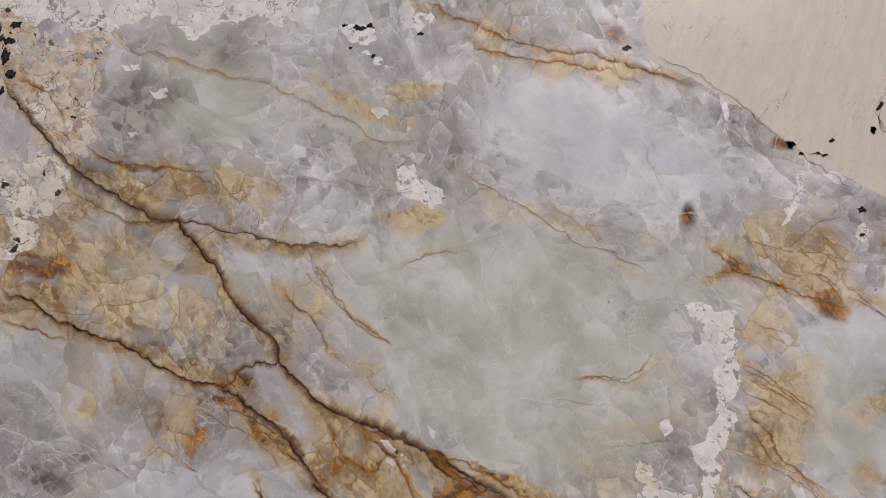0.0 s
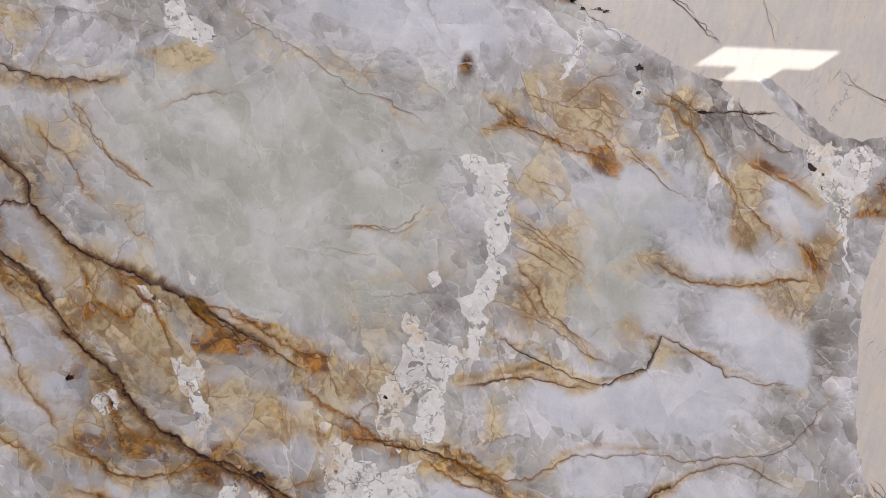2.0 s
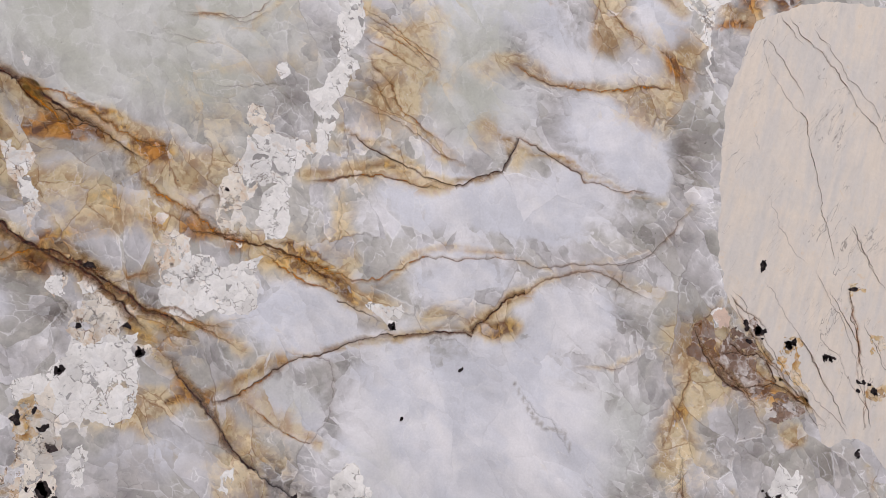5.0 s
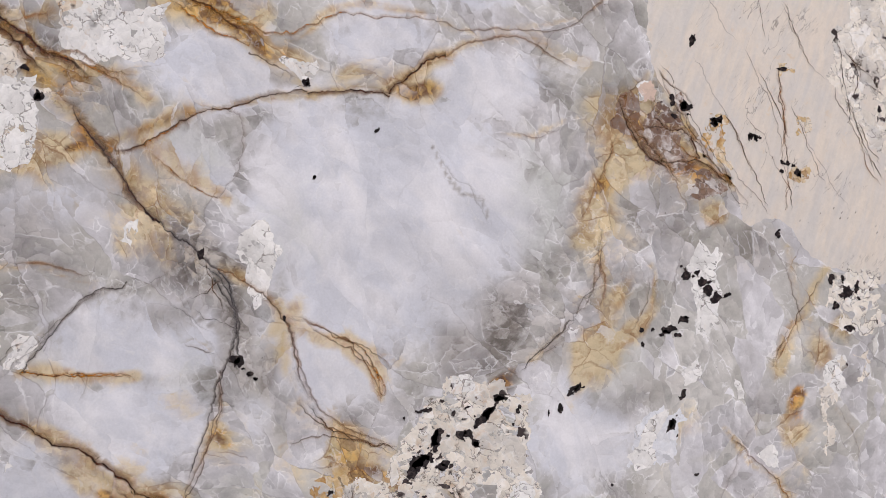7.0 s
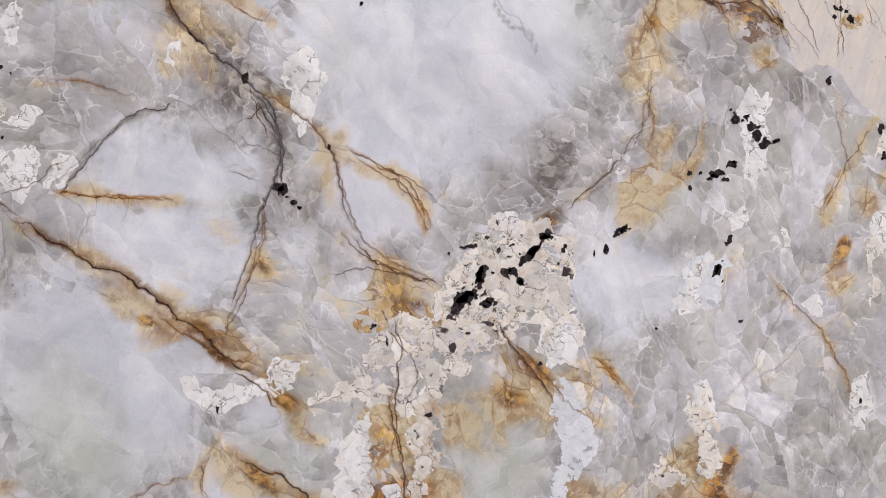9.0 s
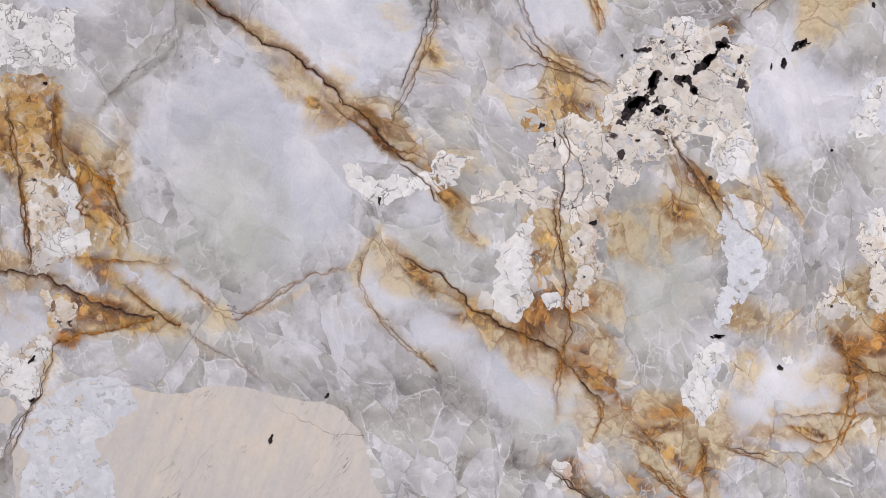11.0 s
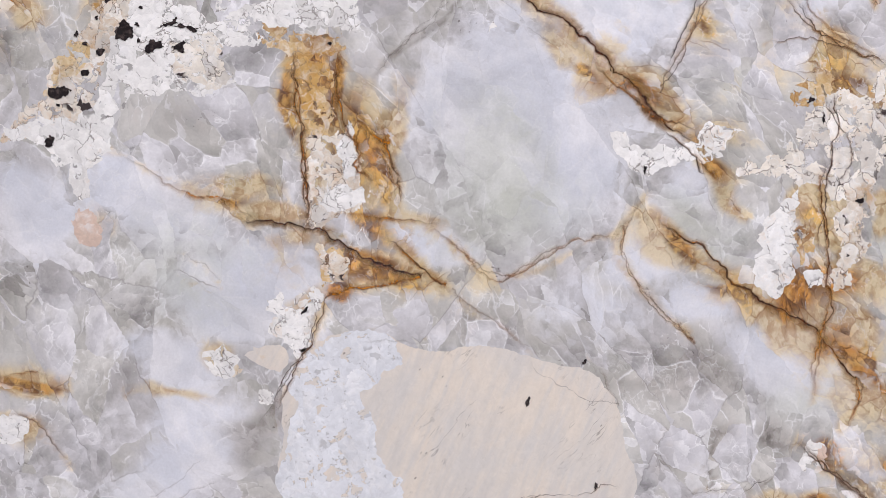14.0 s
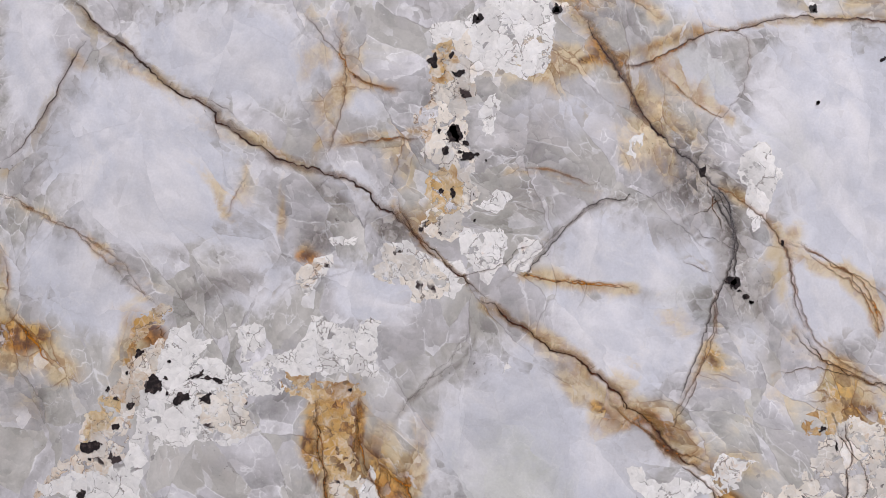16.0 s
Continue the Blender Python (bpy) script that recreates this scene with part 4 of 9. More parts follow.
zone("rust", 0.611, 1.494, 0.025, 0.009, -39, 0.9)
zone("rust", -0.082, 1.206, 0.035, 0.009, -19, 0.8)
zone("rust", 0.108, 1.287, 0.022, 0.010, -22, 1.2)
zone("rust", 0.253, 1.162, 0.040, 0.008, -18, 1)
zone("rust", 0.457, 1.113, 0.021, 0.008, 17, 1.3)
zone("rust", 0.691, 1.096, 0.018, 0.036, -17, 0.5)
zone("rust", 0.877, 0.824, 0.006, 0.017, -6, 1.3)
zone("rust", 0.448, 0.746, 0.017, 0.008, 3, 1)
zone("rust", 0.201, 0.718, 0.016, 0.007, -28, 1)
zone("rust", 0.434, 0.752, 0.016, 0.013, 7, 0.8)
zone("rust", 0.775, 0.562, 0.024, 0.022, 5, 1.1)
zone("rust", 0.751, 0.504, 0.015, 0.033, 5, 1.1)
zone("rust", 0.010, 0.496, 0.029, 0.013, 5, 1)
zone("rust", 0.468, 0.485, 0.033, 0.006, -34, 1)
zone("rust", -0.037, 0.644, 0.015, 0.031, 10, 1)
zone("rust", 0.001, 0.619, 0.021, 0.026, 10, 1)
zone("rust", 0.029, 0.488, 0.036, 0.007, 9, 1.2)
zone("rust", -0.266, 0.350, 0.025, 0.006, 9, 1.3)
zone("rust", 0.046, 0.569, 0.005, 0.031, 10, 1)
zone("rust", 0.459, 0.492, 0.021, 0.021, 10, 0.9)
zone("rust", 0.461, 0.343, 0.022, 0.009, 9, 1)
zone("rust", 0.451, 0.224, 0.022, 0.005, 9, 1)
zone("rust", 0.523, 0.282, 0.014, 0.027, 9, 0.9)
zone("rust", -0.187, 1.370, 0.036, 0.015, -39, 0.9)
zone("rust", -0.150, 1.323, 0.024, 0.023, -29, 0.8)
zone("rust", -0.095, 1.253, 0.017, 0.041, 21, 0.9)
zone("rust", -0.064, 1.212, 0.036, 0.017, -29, 1)
zone("rust", -0.247, 1.416, 0.029, 0.012, -19, 0.9)
zone("rust", -0.232, 1.464, 0.024, 0.024, -29, 0.5)
zone("rust", -0.076, 1.371, 0.036, 0.012, -19, 0.7)
zone("rust", 0.021, 1.319, 0.054, 0.012, -19, 0.9)
zone("rust", 0.071, 1.230, 0.048, 0.015, 0, 0.6)
zone("rust", 0.155, 1.207, 0.030, 0.015, 0, 0.8)
zone("rust", -0.142, 1.264, 0.018, 0.035, -19, 0.6)
zone("smoky", -0.245, 1.500, 0.042, 0.035, -29, 0.9)
zone("smoky", -0.115, 1.335, 0.048, 0.041, -29, 0.8)
zone("smoky", -0.163, 1.346, 0.036, 0.029, -39, 0.9)
zone("smoky", -0.067, 1.288, 0.035, 0.041, 1, 0.8)
zone("smoky", -0.012, 1.242, 0.030, 0.035, 0, 0.7)
zone("smoky", -0.120, 1.294, 0.029, 0.035, 1, 0.9)
zone("smoky", 0.094, 1.254, 0.054, 0.024, -9, 0.8)
zone("smoky", 0.036, 1.218, 0.053, 0.024, 0, 0.7)
zone("smoky", -0.260, 1.452, 0.029, 0.024, 1, 0.9)
zone("warm", -0.470, 1.501, 0.058, 0.037, -20, 1.1)
zone("warm", -0.367, 1.501, 0.090, 0.031, -20, 0.8)
zone("warm", -0.473, 1.591, 0.065, 0.038, -10, 1.2)
zone("warm", -0.431, 1.707, 0.040, 0.038, -30, 0.9)
zone("warm", -0.202, 1.476, 0.038, 0.050, 30, 0.6)
zone("warm", -0.150, 1.334, 0.056, 0.024, -19, 1)
zone("warm", -0.280, 1.577, 0.039, 0.038, -30, 0.9)
zone("warm", -0.382, 1.577, 0.077, 0.032, -10, 0.8)
zone("smoky", -0.470, 1.501, 0.045, 0.019, -20, 0.9)
zone("smoky", -0.344, 1.590, 0.058, 0.025, -20, 0.7)
zone("smoky", -0.240, 1.476, 0.032, 0.037, -30, 0.7)
zone("smoky", -0.478, 1.733, 0.033, 0.039, -30, 0.6)
zone("rust", 0.010, 1.170, 0.033, 0.017, -18, 1)
zone("rust", 0.057, 1.190, 0.038, 0.011, 3, 0.8)
zone("rust", 0.118, 1.102, 0.028, 0.011, -28, 0.8)
zone("rust", 0.172, 1.032, 0.028, 0.011, -38, 0.9)
zone("rust", 0.722, 1.091, 0.037, 0.036, -27, 0.55)
zone("rust", 0.678, 1.125, 0.018, 0.036, 2, 0.6)
zone("rust", 0.741, 1.080, 0.037, 0.015, -27, 0.5)
zone("rust", 0.195, 1.191, 0.022, 0.011, 3, 0.7)
zone("rust", 0.327, 1.271, 0.041, 0.006, 3, 0.8)
zone("rust", 0.075, 1.317, 0.051, 0.007, -27, 0.8)
zone("smoky", 0.728, 1.103, 0.037, 0.036, 2, 1.1)
zone("smoky", 0.678, 1.137, 0.031, 0.036, 2, 0.8)
zone("smoky", 0.020, 1.177, 0.049, 0.022, -18, 0.9)
zone("smoky", 0.010, 1.312, 0.033, 0.017, -17, 0.9)
zone("smoky", 0.065, 1.230, 0.050, 0.022, -18, 0.8)
zone("smoky", 0.136, 1.075, 0.033, 0.022, -28, 0.8)
zone("smoky", 0.772, 1.057, 0.037, 0.018, -27, 0.9)
zone("rust", -0.050, 0.678, 0.026, 0.010, 10, 1)
zone("rust", -0.013, 0.580, 0.015, 0.046, 10, 0.9)
zone("rust", 0.026, 0.597, 0.015, 0.041, 10, 0.9)
zone("rust", 0.043, 0.527, 0.031, 0.021, -10, 0.7)
zone("rust", 0.366, 0.528, 0.042, 0.010, -20, 0.8)
zone("smoky", 0.018, 0.580, 0.026, 0.041, 10, 0.67)
zone("smoky", 0.018, 0.522, 0.026, 0.016, 10, 0.59)
zone("smoky", -0.053, 0.600, 0.010, 0.062, 10, 0.44)
zone("rust", 0.541, 0.383, 0.033, 0.011, -29, 0.9)
zone("rust", 0.590, 0.359, 0.033, 0.007, -29, 0.9)
zone("rust", 0.475, 0.383, 0.027, 0.010, -20, 0.8)
zone("rust", 0.554, 0.455, 0.032, 0.011, 10, 0.9)
zone("rust", 0.605, 0.394, 0.033, 0.008, -29, 0.9)
zone("rust", -0.114, 1.204, 0.046, 0.017, -19, 0.8)
zone("rust", -0.110, 1.135, 0.051, 0.017, -19, 0.8)
zone("rust", 0.023, 1.183, 0.046, 0.014, -19, 0.8)
zone("rust", -0.057, 1.193, 0.029, 0.017, -19, 0.9)
zone("rust", 0.097, 1.208, 0.053, 0.012, 1, 0.7)
zone("rust", 0.258, 1.169, 0.042, 0.012, -19, 0.9)
zone("rust", -0.074, 1.332, 0.029, 0.017, -39, 0.6)
zone("smoky", -0.099, 1.262, 0.035, 0.034, -39, 1)
zone("smoky", -0.019, 1.240, 0.058, 0.034, -29, 0.9)
zone("smoky", 0.041, 1.172, 0.058, 0.023, -19, 1)
zone("smoky", 0.099, 1.155, 0.047, 0.023, -19, 0.9)
zone("smoky", -0.112, 1.169, 0.040, 0.028, -19, 0.8)
zone("smoky", 0.042, 1.289, 0.053, 0.023, -24, 0.7)
zone("smoky", 0.090, 1.237, 0.053, 0.023, -9, 0.6)
zone("smoky", -0.121, 1.366, 0.040, 0.023, -19, 0.7)
zone("smoky", -0.027, 1.287, 0.035, 0.035, -29, 0.7)
zone("warm", 0.021, 1.241, 0.087, 0.035, -19, 0.9)
zone("warm", 0.136, 1.267, 0.047, 0.029, -19, 1)
zone("warm", -0.067, 1.286, 0.046, 0.051, -29, 0.8)
zone("warm", -0.115, 1.232, 0.034, 0.035, 1, 0.7)
zone("warm", 0.555, 0.449, 0.091, 0.027, -5, 1.3)
zone("warm", 0.766, 0.533, 0.054, 0.067, 5, 1.2)
zone("warm", 0.612, 0.668, 0.034, 0.022, -23, 1)
zone("warm", 0.436, 0.525, 0.044, 0.021, -14, 1)
zone("warm", 0.293, 0.565, 0.032, 0.021, -24, 0.9)
zone("warm", 0.675, 0.558, 0.035, 0.033, 5, 0.7)
zone("warm", 0.580, 0.643, 0.051, 0.033, -13, 0.7)
zone("warm", 0.408, 0.767, 0.050, 0.017, -17, 0.8)
zone("warm", 0.548, 0.694, 0.035, 0.034, 2, 0.9)
zone("warm", 0.158, 0.743, 0.058, 0.016, -23, 0.9)
zone("warm", 0.300, 0.750, 0.032, 0.044, 3, 0.6)
zone("warm", 0.762, 0.785, 0.037, 0.035, 3, 0.5)
zone("warm", 0.671, 0.948, 0.036, 0.058, 4, 0.5)
zone("warm", 0.213, 0.957, 0.053, 0.021, -37, 0.8)
zone("warm", -0.148, 0.901, 0.077, 0.011, -17, 0.8)
zone("warm", -0.286, 0.966, 0.067, 0.011, -32, 0.7)
zone("warm", 0.156, 0.756, 0.074, 0.011, -27, 1)
zone("warm", 0.256, 0.690, 0.042, 0.016, -27, 1.1)
zone("warm", 0.082, 0.789, 0.032, 0.011, -22, 1)
zone("warm", -0.088, 0.982, 0.017, 0.045, 8, 1)
zone("warm", 0.216, 0.719, 0.031, 0.013, -35, 1.1)
zone("warm", 0.305, 0.571, 0.042, 0.010, -25, 1.2)
zone("warm", 0.411, 0.514, 0.048, 0.016, -20, 1.2)
zone("warm", 0.436, 0.614, 0.032, 0.063, 10, 1)
zone("smoky", -0.330, 1.407, 0.135, 0.121, 0, 0.5)
zone("smoky", -0.371, 1.543, 0.080, 0.074, 0, 0.4)
zone("smoky", -0.199, 1.323, 0.122, 0.054, 0, 0.4)
zone("warm", -0.337, 1.432, 0.135, 0.097, 0, 0.5)
zone("warm", -0.349, 1.618, 0.100, 0.056, 0, 0.4)
zone("smoky", 0.565, 1.545, 0.027, 0.032, 2, 1.2)
zone("smoky", 0.594, 1.558, 0.042, 0.016, -32, 1.2)
zone("smoky", 0.646, 1.536, 0.027, 0.019, 3, 1.1)
zone("smoky", 0.542, 1.606, 0.041, 0.014, -35, 1)
zone("smoky", 0.625, 1.585, 0.018, 0.010, -35, 1.2)
zone("smoky", 0.651, 1.567, 0.018, 0.010, -34, 1.2)
zone("smoky", 0.678, 1.547, 0.018, 0.010, -35, 1.2)
zone("smoky", 0.707, 1.554, 0.025, 0.014, -17, 1.2)
zone("smoky", 0.743, 1.537, 0.020, 0.013, 3, 1.2)
zone("rust", 0.757, 1.509, 0.018, 0.023, 23, 1.4)
zone("smoky", 0.763, 1.493, 0.017, 0.023, 3, 1.4)
zone("rust", 0.724, 1.498, 0.017, 0.020, 3, 1.1)
zone("warm", 0.724, 1.476, 0.026, 0.030, 3, 1.2)
zone("rust", 0.712, 1.460, 0.026, 0.007, 12, 1.1)
zone("rust", 0.738, 1.451, 0.008, 0.023, -12, 1)
zone("warm", 0.577, 1.445, 0.016, 0.029, 3, 1.2)
zone("smoky", 0.583, 1.436, 0.014, 0.024, 2, 0.9)
zone("rust", 0.601, 1.499, 0.024, 0.008, -37, 1.2)
zone("rust", 0.644, 1.416, 0.027, 0.007, -39, 1.1)
zone("warm", 0.641, 1.419, 0.036, 0.016, -39, 1.1)
zone("core", 0.629, 1.453, 0.024, 0.018, -37, 1.1)
zone("core", 0.462, 1.484, 0.038, 0.025, -37, 0.9)
zone("core", 0.546, 1.407, 0.050, 0.019, -8, 0.9)
zone("green", 0.408, 1.439, 0.043, 0.025, -43, 0.8)
zone("green", 0.458, 1.416, 0.016, 0.043, 37, 0.8)
zone("smoky", -0.002, 1.171, 0.035, 0.024, -29, 1.3)
zone("rust", 0.007, 1.165, 0.029, 0.017, -29, 1.0)
zone("smoky", 0.079, 1.149, 0.032, 0.017, -29, 1.3)
zone("rust", 0.082, 1.149, 0.023, 0.012, -29, 0.9)
zone("smoky", -0.075, 1.210, 0.034, 0.018, -39, 1.1)
zone("rust", -0.074, 1.204, 0.034, 0.012, -39, 1.0)
zone("smoky", 0.043, 1.119, 0.038, 0.015, 1, 1.2)
zone("smoky", 0.095, 1.114, 0.035, 0.017, 1, 1.1)
zone("smoky", -0.009, 1.340, 0.038, 0.010, -40, 1.4)
zone("smoky", 0.074, 1.287, 0.055, 0.009, -35, 1.3)
zone("rust", 0.035, 1.318, 0.035, 0.006, -34, 1.0)
zone("smoky", 0.150, 1.209, 0.047, 0.009, -4, 1.0)
zone("smoky", 0.172, 1.245, 0.018, 0.030, 1, 0.9)
zone("smoky", 0.038, 1.242, 0.035, 0.026, -29, 0.7)
zone("smoky", -0.056, 1.309, 0.017, 0.034, -28, 0.7)
zone("rust", 0.100, 1.290, 0.020, 0.009, -28, 1.2)
zone("core", -0.129, 1.284, 0.029, 0.013, -43, 1.1)
zone("core", 0.023, 1.195, 0.017, 0.014, 1, 0.9)
zone("core", 0.143, 1.244, 0.018, 0.008, -24, 1.0)
zone("core", -0.111, 1.152, 0.034, 0.022, -29, 1.0)
zone("core", -0.048, 1.124, 0.034, 0.020, -19, 0.9)
zone("rust", -0.121, 1.354, 0.029, 0.007, -18, 0.9)
zone("warm", 0.270, 1.163, 0.036, 0.018, -9, 1.2)
zone("rust", 0.263, 1.184, 0.036, 0.006, -11, 1.2)
zone("smoky", 0.742, 1.098, 0.028, 0.028, 5, 1.5)
zone("rust", 0.738, 1.062, 0.037, 0.011, -20, 1.1)
zone("rust", 0.686, 1.099, 0.016, 0.025, 30, 1.1)
zone("warm", 0.700, 1.077, 0.037, 0.037, 5, 1.2)
zone("smoky", 0.709, 1.137, 0.018, 0.024, 25, 1.1)
zone("warm", 0.666, 1.039, 0.024, 0.015, 4, 1.2)
zone("rust", 0.660, 1.033, 0.013, 0.010, 4, 1)
zone("warm", 0.645, 0.991, 0.021, 0.018, 4, 1.1)
zone("warm", 0.778, 1.017, 0.016, 0.019, 5, 1.1)
zone("smoky", 0.794, 1.054, 0.019, 0.011, -15, 1.1)
zone("smoky", 0.312, 0.864, 0.021, 0.043, 12, 1.2)
zone("smoky", 0.275, 0.939, 0.037, 0.016, -17, 1.3)
zone("smoky", 0.351, 0.843, 0.019, 0.033, -17, 1.0)
zone("smoky", 0.573, 0.900, 0.041, 0.047, 3, 0.8)
zone("smoky", 0.536, 0.852, 0.035, 0.023, 3, 0.9)
zone("smoky", 0.714, 0.837, 0.050, 0.037, 2, 0.6)
zone("green", 0.695, 0.859, 0.037, 0.043, 3, 0.5)
zone("warm", 0.674, 0.905, 0.012, 0.055, -27, 0.9)
zone("warm", 0.659, 0.858, 0.013, 0.018, 2, 1.1)
zone("rust", 0.884, 0.820, 0.006, 0.019, -7, 1.3)
zone("warm", 0.906, 0.869, 0.016, 0.023, 3, 1.0)
zone("warm", 0.879, 0.784, 0.013, 0.026, 2, 1)
zone("core", 0.206, 0.864, 0.047, 0.031, 2, 1)
zone("core", 0.197, 0.766, 0.047, 0.031, 2, 1)
zone("core", 0.419, 0.818, 0.039, 0.028, 3, 1)
zone("core", 0.403, 0.890, 0.050, 0.039, 3, 0.8)
zone("core", 0.257, 1.037, 0.032, 0.032, 4, 0.9)
zone("core", 0.290, 1.117, 0.049, 0.033, 5, 1)
zone("core", 0.486, 1.009, 0.103, 0.091, 4, 1.1)
zone("warm", 0.292, 1.162, 0.061, 0.015, -13, 1.4)
zone("rust", 0.287, 1.161, 0.043, 0.009, -13, 1.3)
zone("warm", 0.410, 1.133, 0.020, 0.011, 5, 1.0)
zone("rust", 0.465, 1.118, 0.013, 0.010, 5, 1.1)
zone("warm", 0.118, 1.020, 0.031, 0.009, -1, 1.3)
zone("rust", 0.148, 1.028, 0.016, 0.005, 4, 1)
zone("smoky", 0.130, 1.141, 0.031, 0.013, -25, 1.2)
zone("smoky", 0.438, 0.774, 0.029, 0.029, 2, 0.9)
zone("warm", 0.440, 0.752, 0.022, 0.017, 2, 1.1)
zone("warm", 0.177, 0.824, 0.057, 0.004, 1, 1.0)
zone("warm", 0.296, 0.769, 0.009, 0.012, 2, 1.2)
zone("warm", 0.207, 0.994, 0.043, 0.016, -36, 0.9)
zone("smoky", -0.360, 1.739, 0.049, 0.062, -1, 1.15)
zone("smoky", -0.459, 1.753, 0.026, 0.017, -41, 1.2)
zone("smoky", -0.403, 1.642, 0.045, 0.016, -36, 1.2)
zone("warm", -0.242, 1.647, 0.058, 0.022, -1, 1.1)
zone("warm", -0.364, 1.635, 0.058, 0.026, -31, 1.1)
zone("rust", -0.385, 1.667, 0.039, 0.006, -15, 1.2)
zone("smoky", -0.470, 1.514, 0.045, 0.022, -30, 1.3)
zone("smoky", -0.302, 1.438, 0.076, 0.009, -28, 1.4)
zone("smoky", -0.202, 1.469, 0.025, 0.032, -40, 1.2)
zone("rust", -0.219, 1.370, 0.043, 0.007, -35, 1.2)
zone("rust", -0.295, 1.358, 0.016, 0.038, 0, 0.9)
zone("warm", -0.394, 1.527, 0.045, 0.026, -26, 1.2)
zone("rust", -0.453, 1.559, 0.033, 0.012, -21, 1.1)
zone("smoky", -0.150, 1.334, 0.025, 0.031, -50, 1.3)
zone("core", -0.208, 1.426, 0.032, 0.014, -35, 1.1)
zone("core", -0.169, 1.389, 0.028, 0.019, -20, 1.0)
zone("core", -0.220, 1.401, 0.019, 0.011, -35, 1)
zone("core", -0.379, 1.451, 0.064, 0.026, -20, 0.7)
zone("smoky", -0.318, 1.571, 0.038, 0.019, -21, 0.8)
zone("warm", -0.100, 1.340, 0.043, 0.031, -20, 1.3)
zone("rust", -0.125, 1.352, 0.019, 0.037, 0, 0.8)
zone("smoky", -0.063, 1.358, 0.050, 0.014, -25, 1.2)
zone("smoky", -0.445, 1.333, 0.038, 0.019, 0, 1.2)
zone("warm", -0.115, 1.743, 0.077, 0.009, -21, 0.9)
zone("warm", -0.051, 1.614, 0.038, 0.012, -1, 1.2)
zone("warm", -0.038, 1.762, 0.032, 0.009, -1, 1.0)
zone("smoky", -0.244, 1.790, 0.038, 0.026, -1, 0.9)
zone("smoky", -0.127, 1.685, 0.051, 0.038, -1, 0.5)
zone("smoky", 0.501, 0.360, 0.038, 0.019, -33, 1.11)
zone("smoky", 0.543, 0.345, 0.038, 0.011, -41, 1.04)
zone("smoky", 0.592, 0.299, 0.038, 0.007, -47, 1.11)
zone("rust", 0.467, 0.398, 0.024, 0.016, -11, 1.1)
zone("rust", 0.557, 0.413, 0.060, 0.005, -31, 1.2)
zone("rust", 0.584, 0.336, 0.060, 0.005, -46, 1.1)
zone("warm", 0.554, 0.428, 0.054, 0.016, -10, 1.2)
zone("warm", 0.601, 0.415, 0.033, 0.033, 9, 1.1)
zone("rust", 0.598, 0.414, 0.008, 0.022, 9, 1.0)
zone("warm", 0.429, 0.338, 0.032, 0.013, -11, 1.2)
zone("rust", 0.427, 0.294, 0.005, 0.054, -5, 1.0)
zone("rust", 0.461, 0.345, 0.009, 0.009, 10, 1.2)
zone("warm", 0.528, 0.283, 0.016, 0.038, 8, 1.2)
zone("smoky", 0.521, 0.265, 0.027, 0.022, -21, 0.89)
zone("rust", 0.533, 0.262, 0.014, 0.022, 8, 1.1)
zone("smoky", 0.485, 0.276, 0.022, 0.022, 9, 0.74)
zone("rust", 0.451, 0.227, 0.038, 0.005, 18, 1.1)
zone("warm", 0.415, 0.216, 0.043, 0.011, 19, 1.2)
zone("rust", 0.486, 0.243, 0.022, 0.007, 39, 1.1)
zone("smoky", 0.440, 0.225, 0.016, 0.008, 8, 0.81)
zone("smoky", 0.540, 0.224, 0.022, 0.017, 8, 0.81)
zone("core", 0.380, 0.313, 0.032, 0.026, 10, 1.0)
zone("core", 0.459, 0.299, 0.032, 0.027, 10, 0.8)
zone("core", 0.363, 0.229, 0.054, 0.032, 10, 0.9)
zone("core", 0.589, 0.259, 0.022, 0.050, 9, 1.1)
zone("core", 0.661, 0.293, 0.033, 0.067, 9, 1.1)
zone("core", 0.524, 0.331, 0.016, 0.016, 9, 0.9)
zone("core", 0.604, 0.350, 0.016, 0.044, -41, 0.8)
zone("green", 0.464, 0.327, 0.027, 0.022, 10, 0.6)
zone("smoky", 0.327, 0.364, 0.032, 0.032, 9, 0.67)
zone("smoky", 0.364, 0.396, 0.042, 0.021, 10, 0.74)
zone("smoky", 0.335, 0.295, 0.026, 0.016, 10, 0.67)
zone("smoky", 0.410, 0.409, 0.032, 0.016, -20, 0.81)
zone("warm", 0.468, 0.499, 0.032, 0.027, -20, 1.3)
zone("rust", 0.478, 0.474, 0.024, 0.011, -35, 1.2)
zone("rust", 0.424, 0.533, 0.013, 0.013, 10, 1.0)
zone("warm", 0.411, 0.623, 0.018, 0.016, 11, 1.3)
zone("warm", 0.539, 0.652, 0.032, 0.013, 31, 1.3)
zone("warm", 0.488, 0.612, 0.011, 0.021, -30, 1.2)
zone("green", 0.526, 0.614, 0.058, 0.047, 10, 0.7)
zone("smoky", 0.526, 0.509, 0.032, 0.016, 10, 0.67)
zone("smoky", 0.343, 0.451, 0.021, 0.013, 40, 0.89)
zone("smoky", 0.299, 0.433, 0.026, 0.015, 9, 0.67)
zone("core", 0.284, 0.544, 0.031, 0.031, 10, 0.9)
zone("core", 0.343, 0.508, 0.032, 0.026, 10, 0.8)
zone("smoky", 0.064, 0.220, 0.056, 0.030, 9, 0.89)
zone("smoky", 0.042, 0.158, 0.067, 0.026, 9, 0.81)
zone("smoky", -0.045, 0.332, 0.015, 0.035, 30, 0.89)
zone("smoky", -0.068, 0.178, 0.015, 0.030, 39, 0.74)
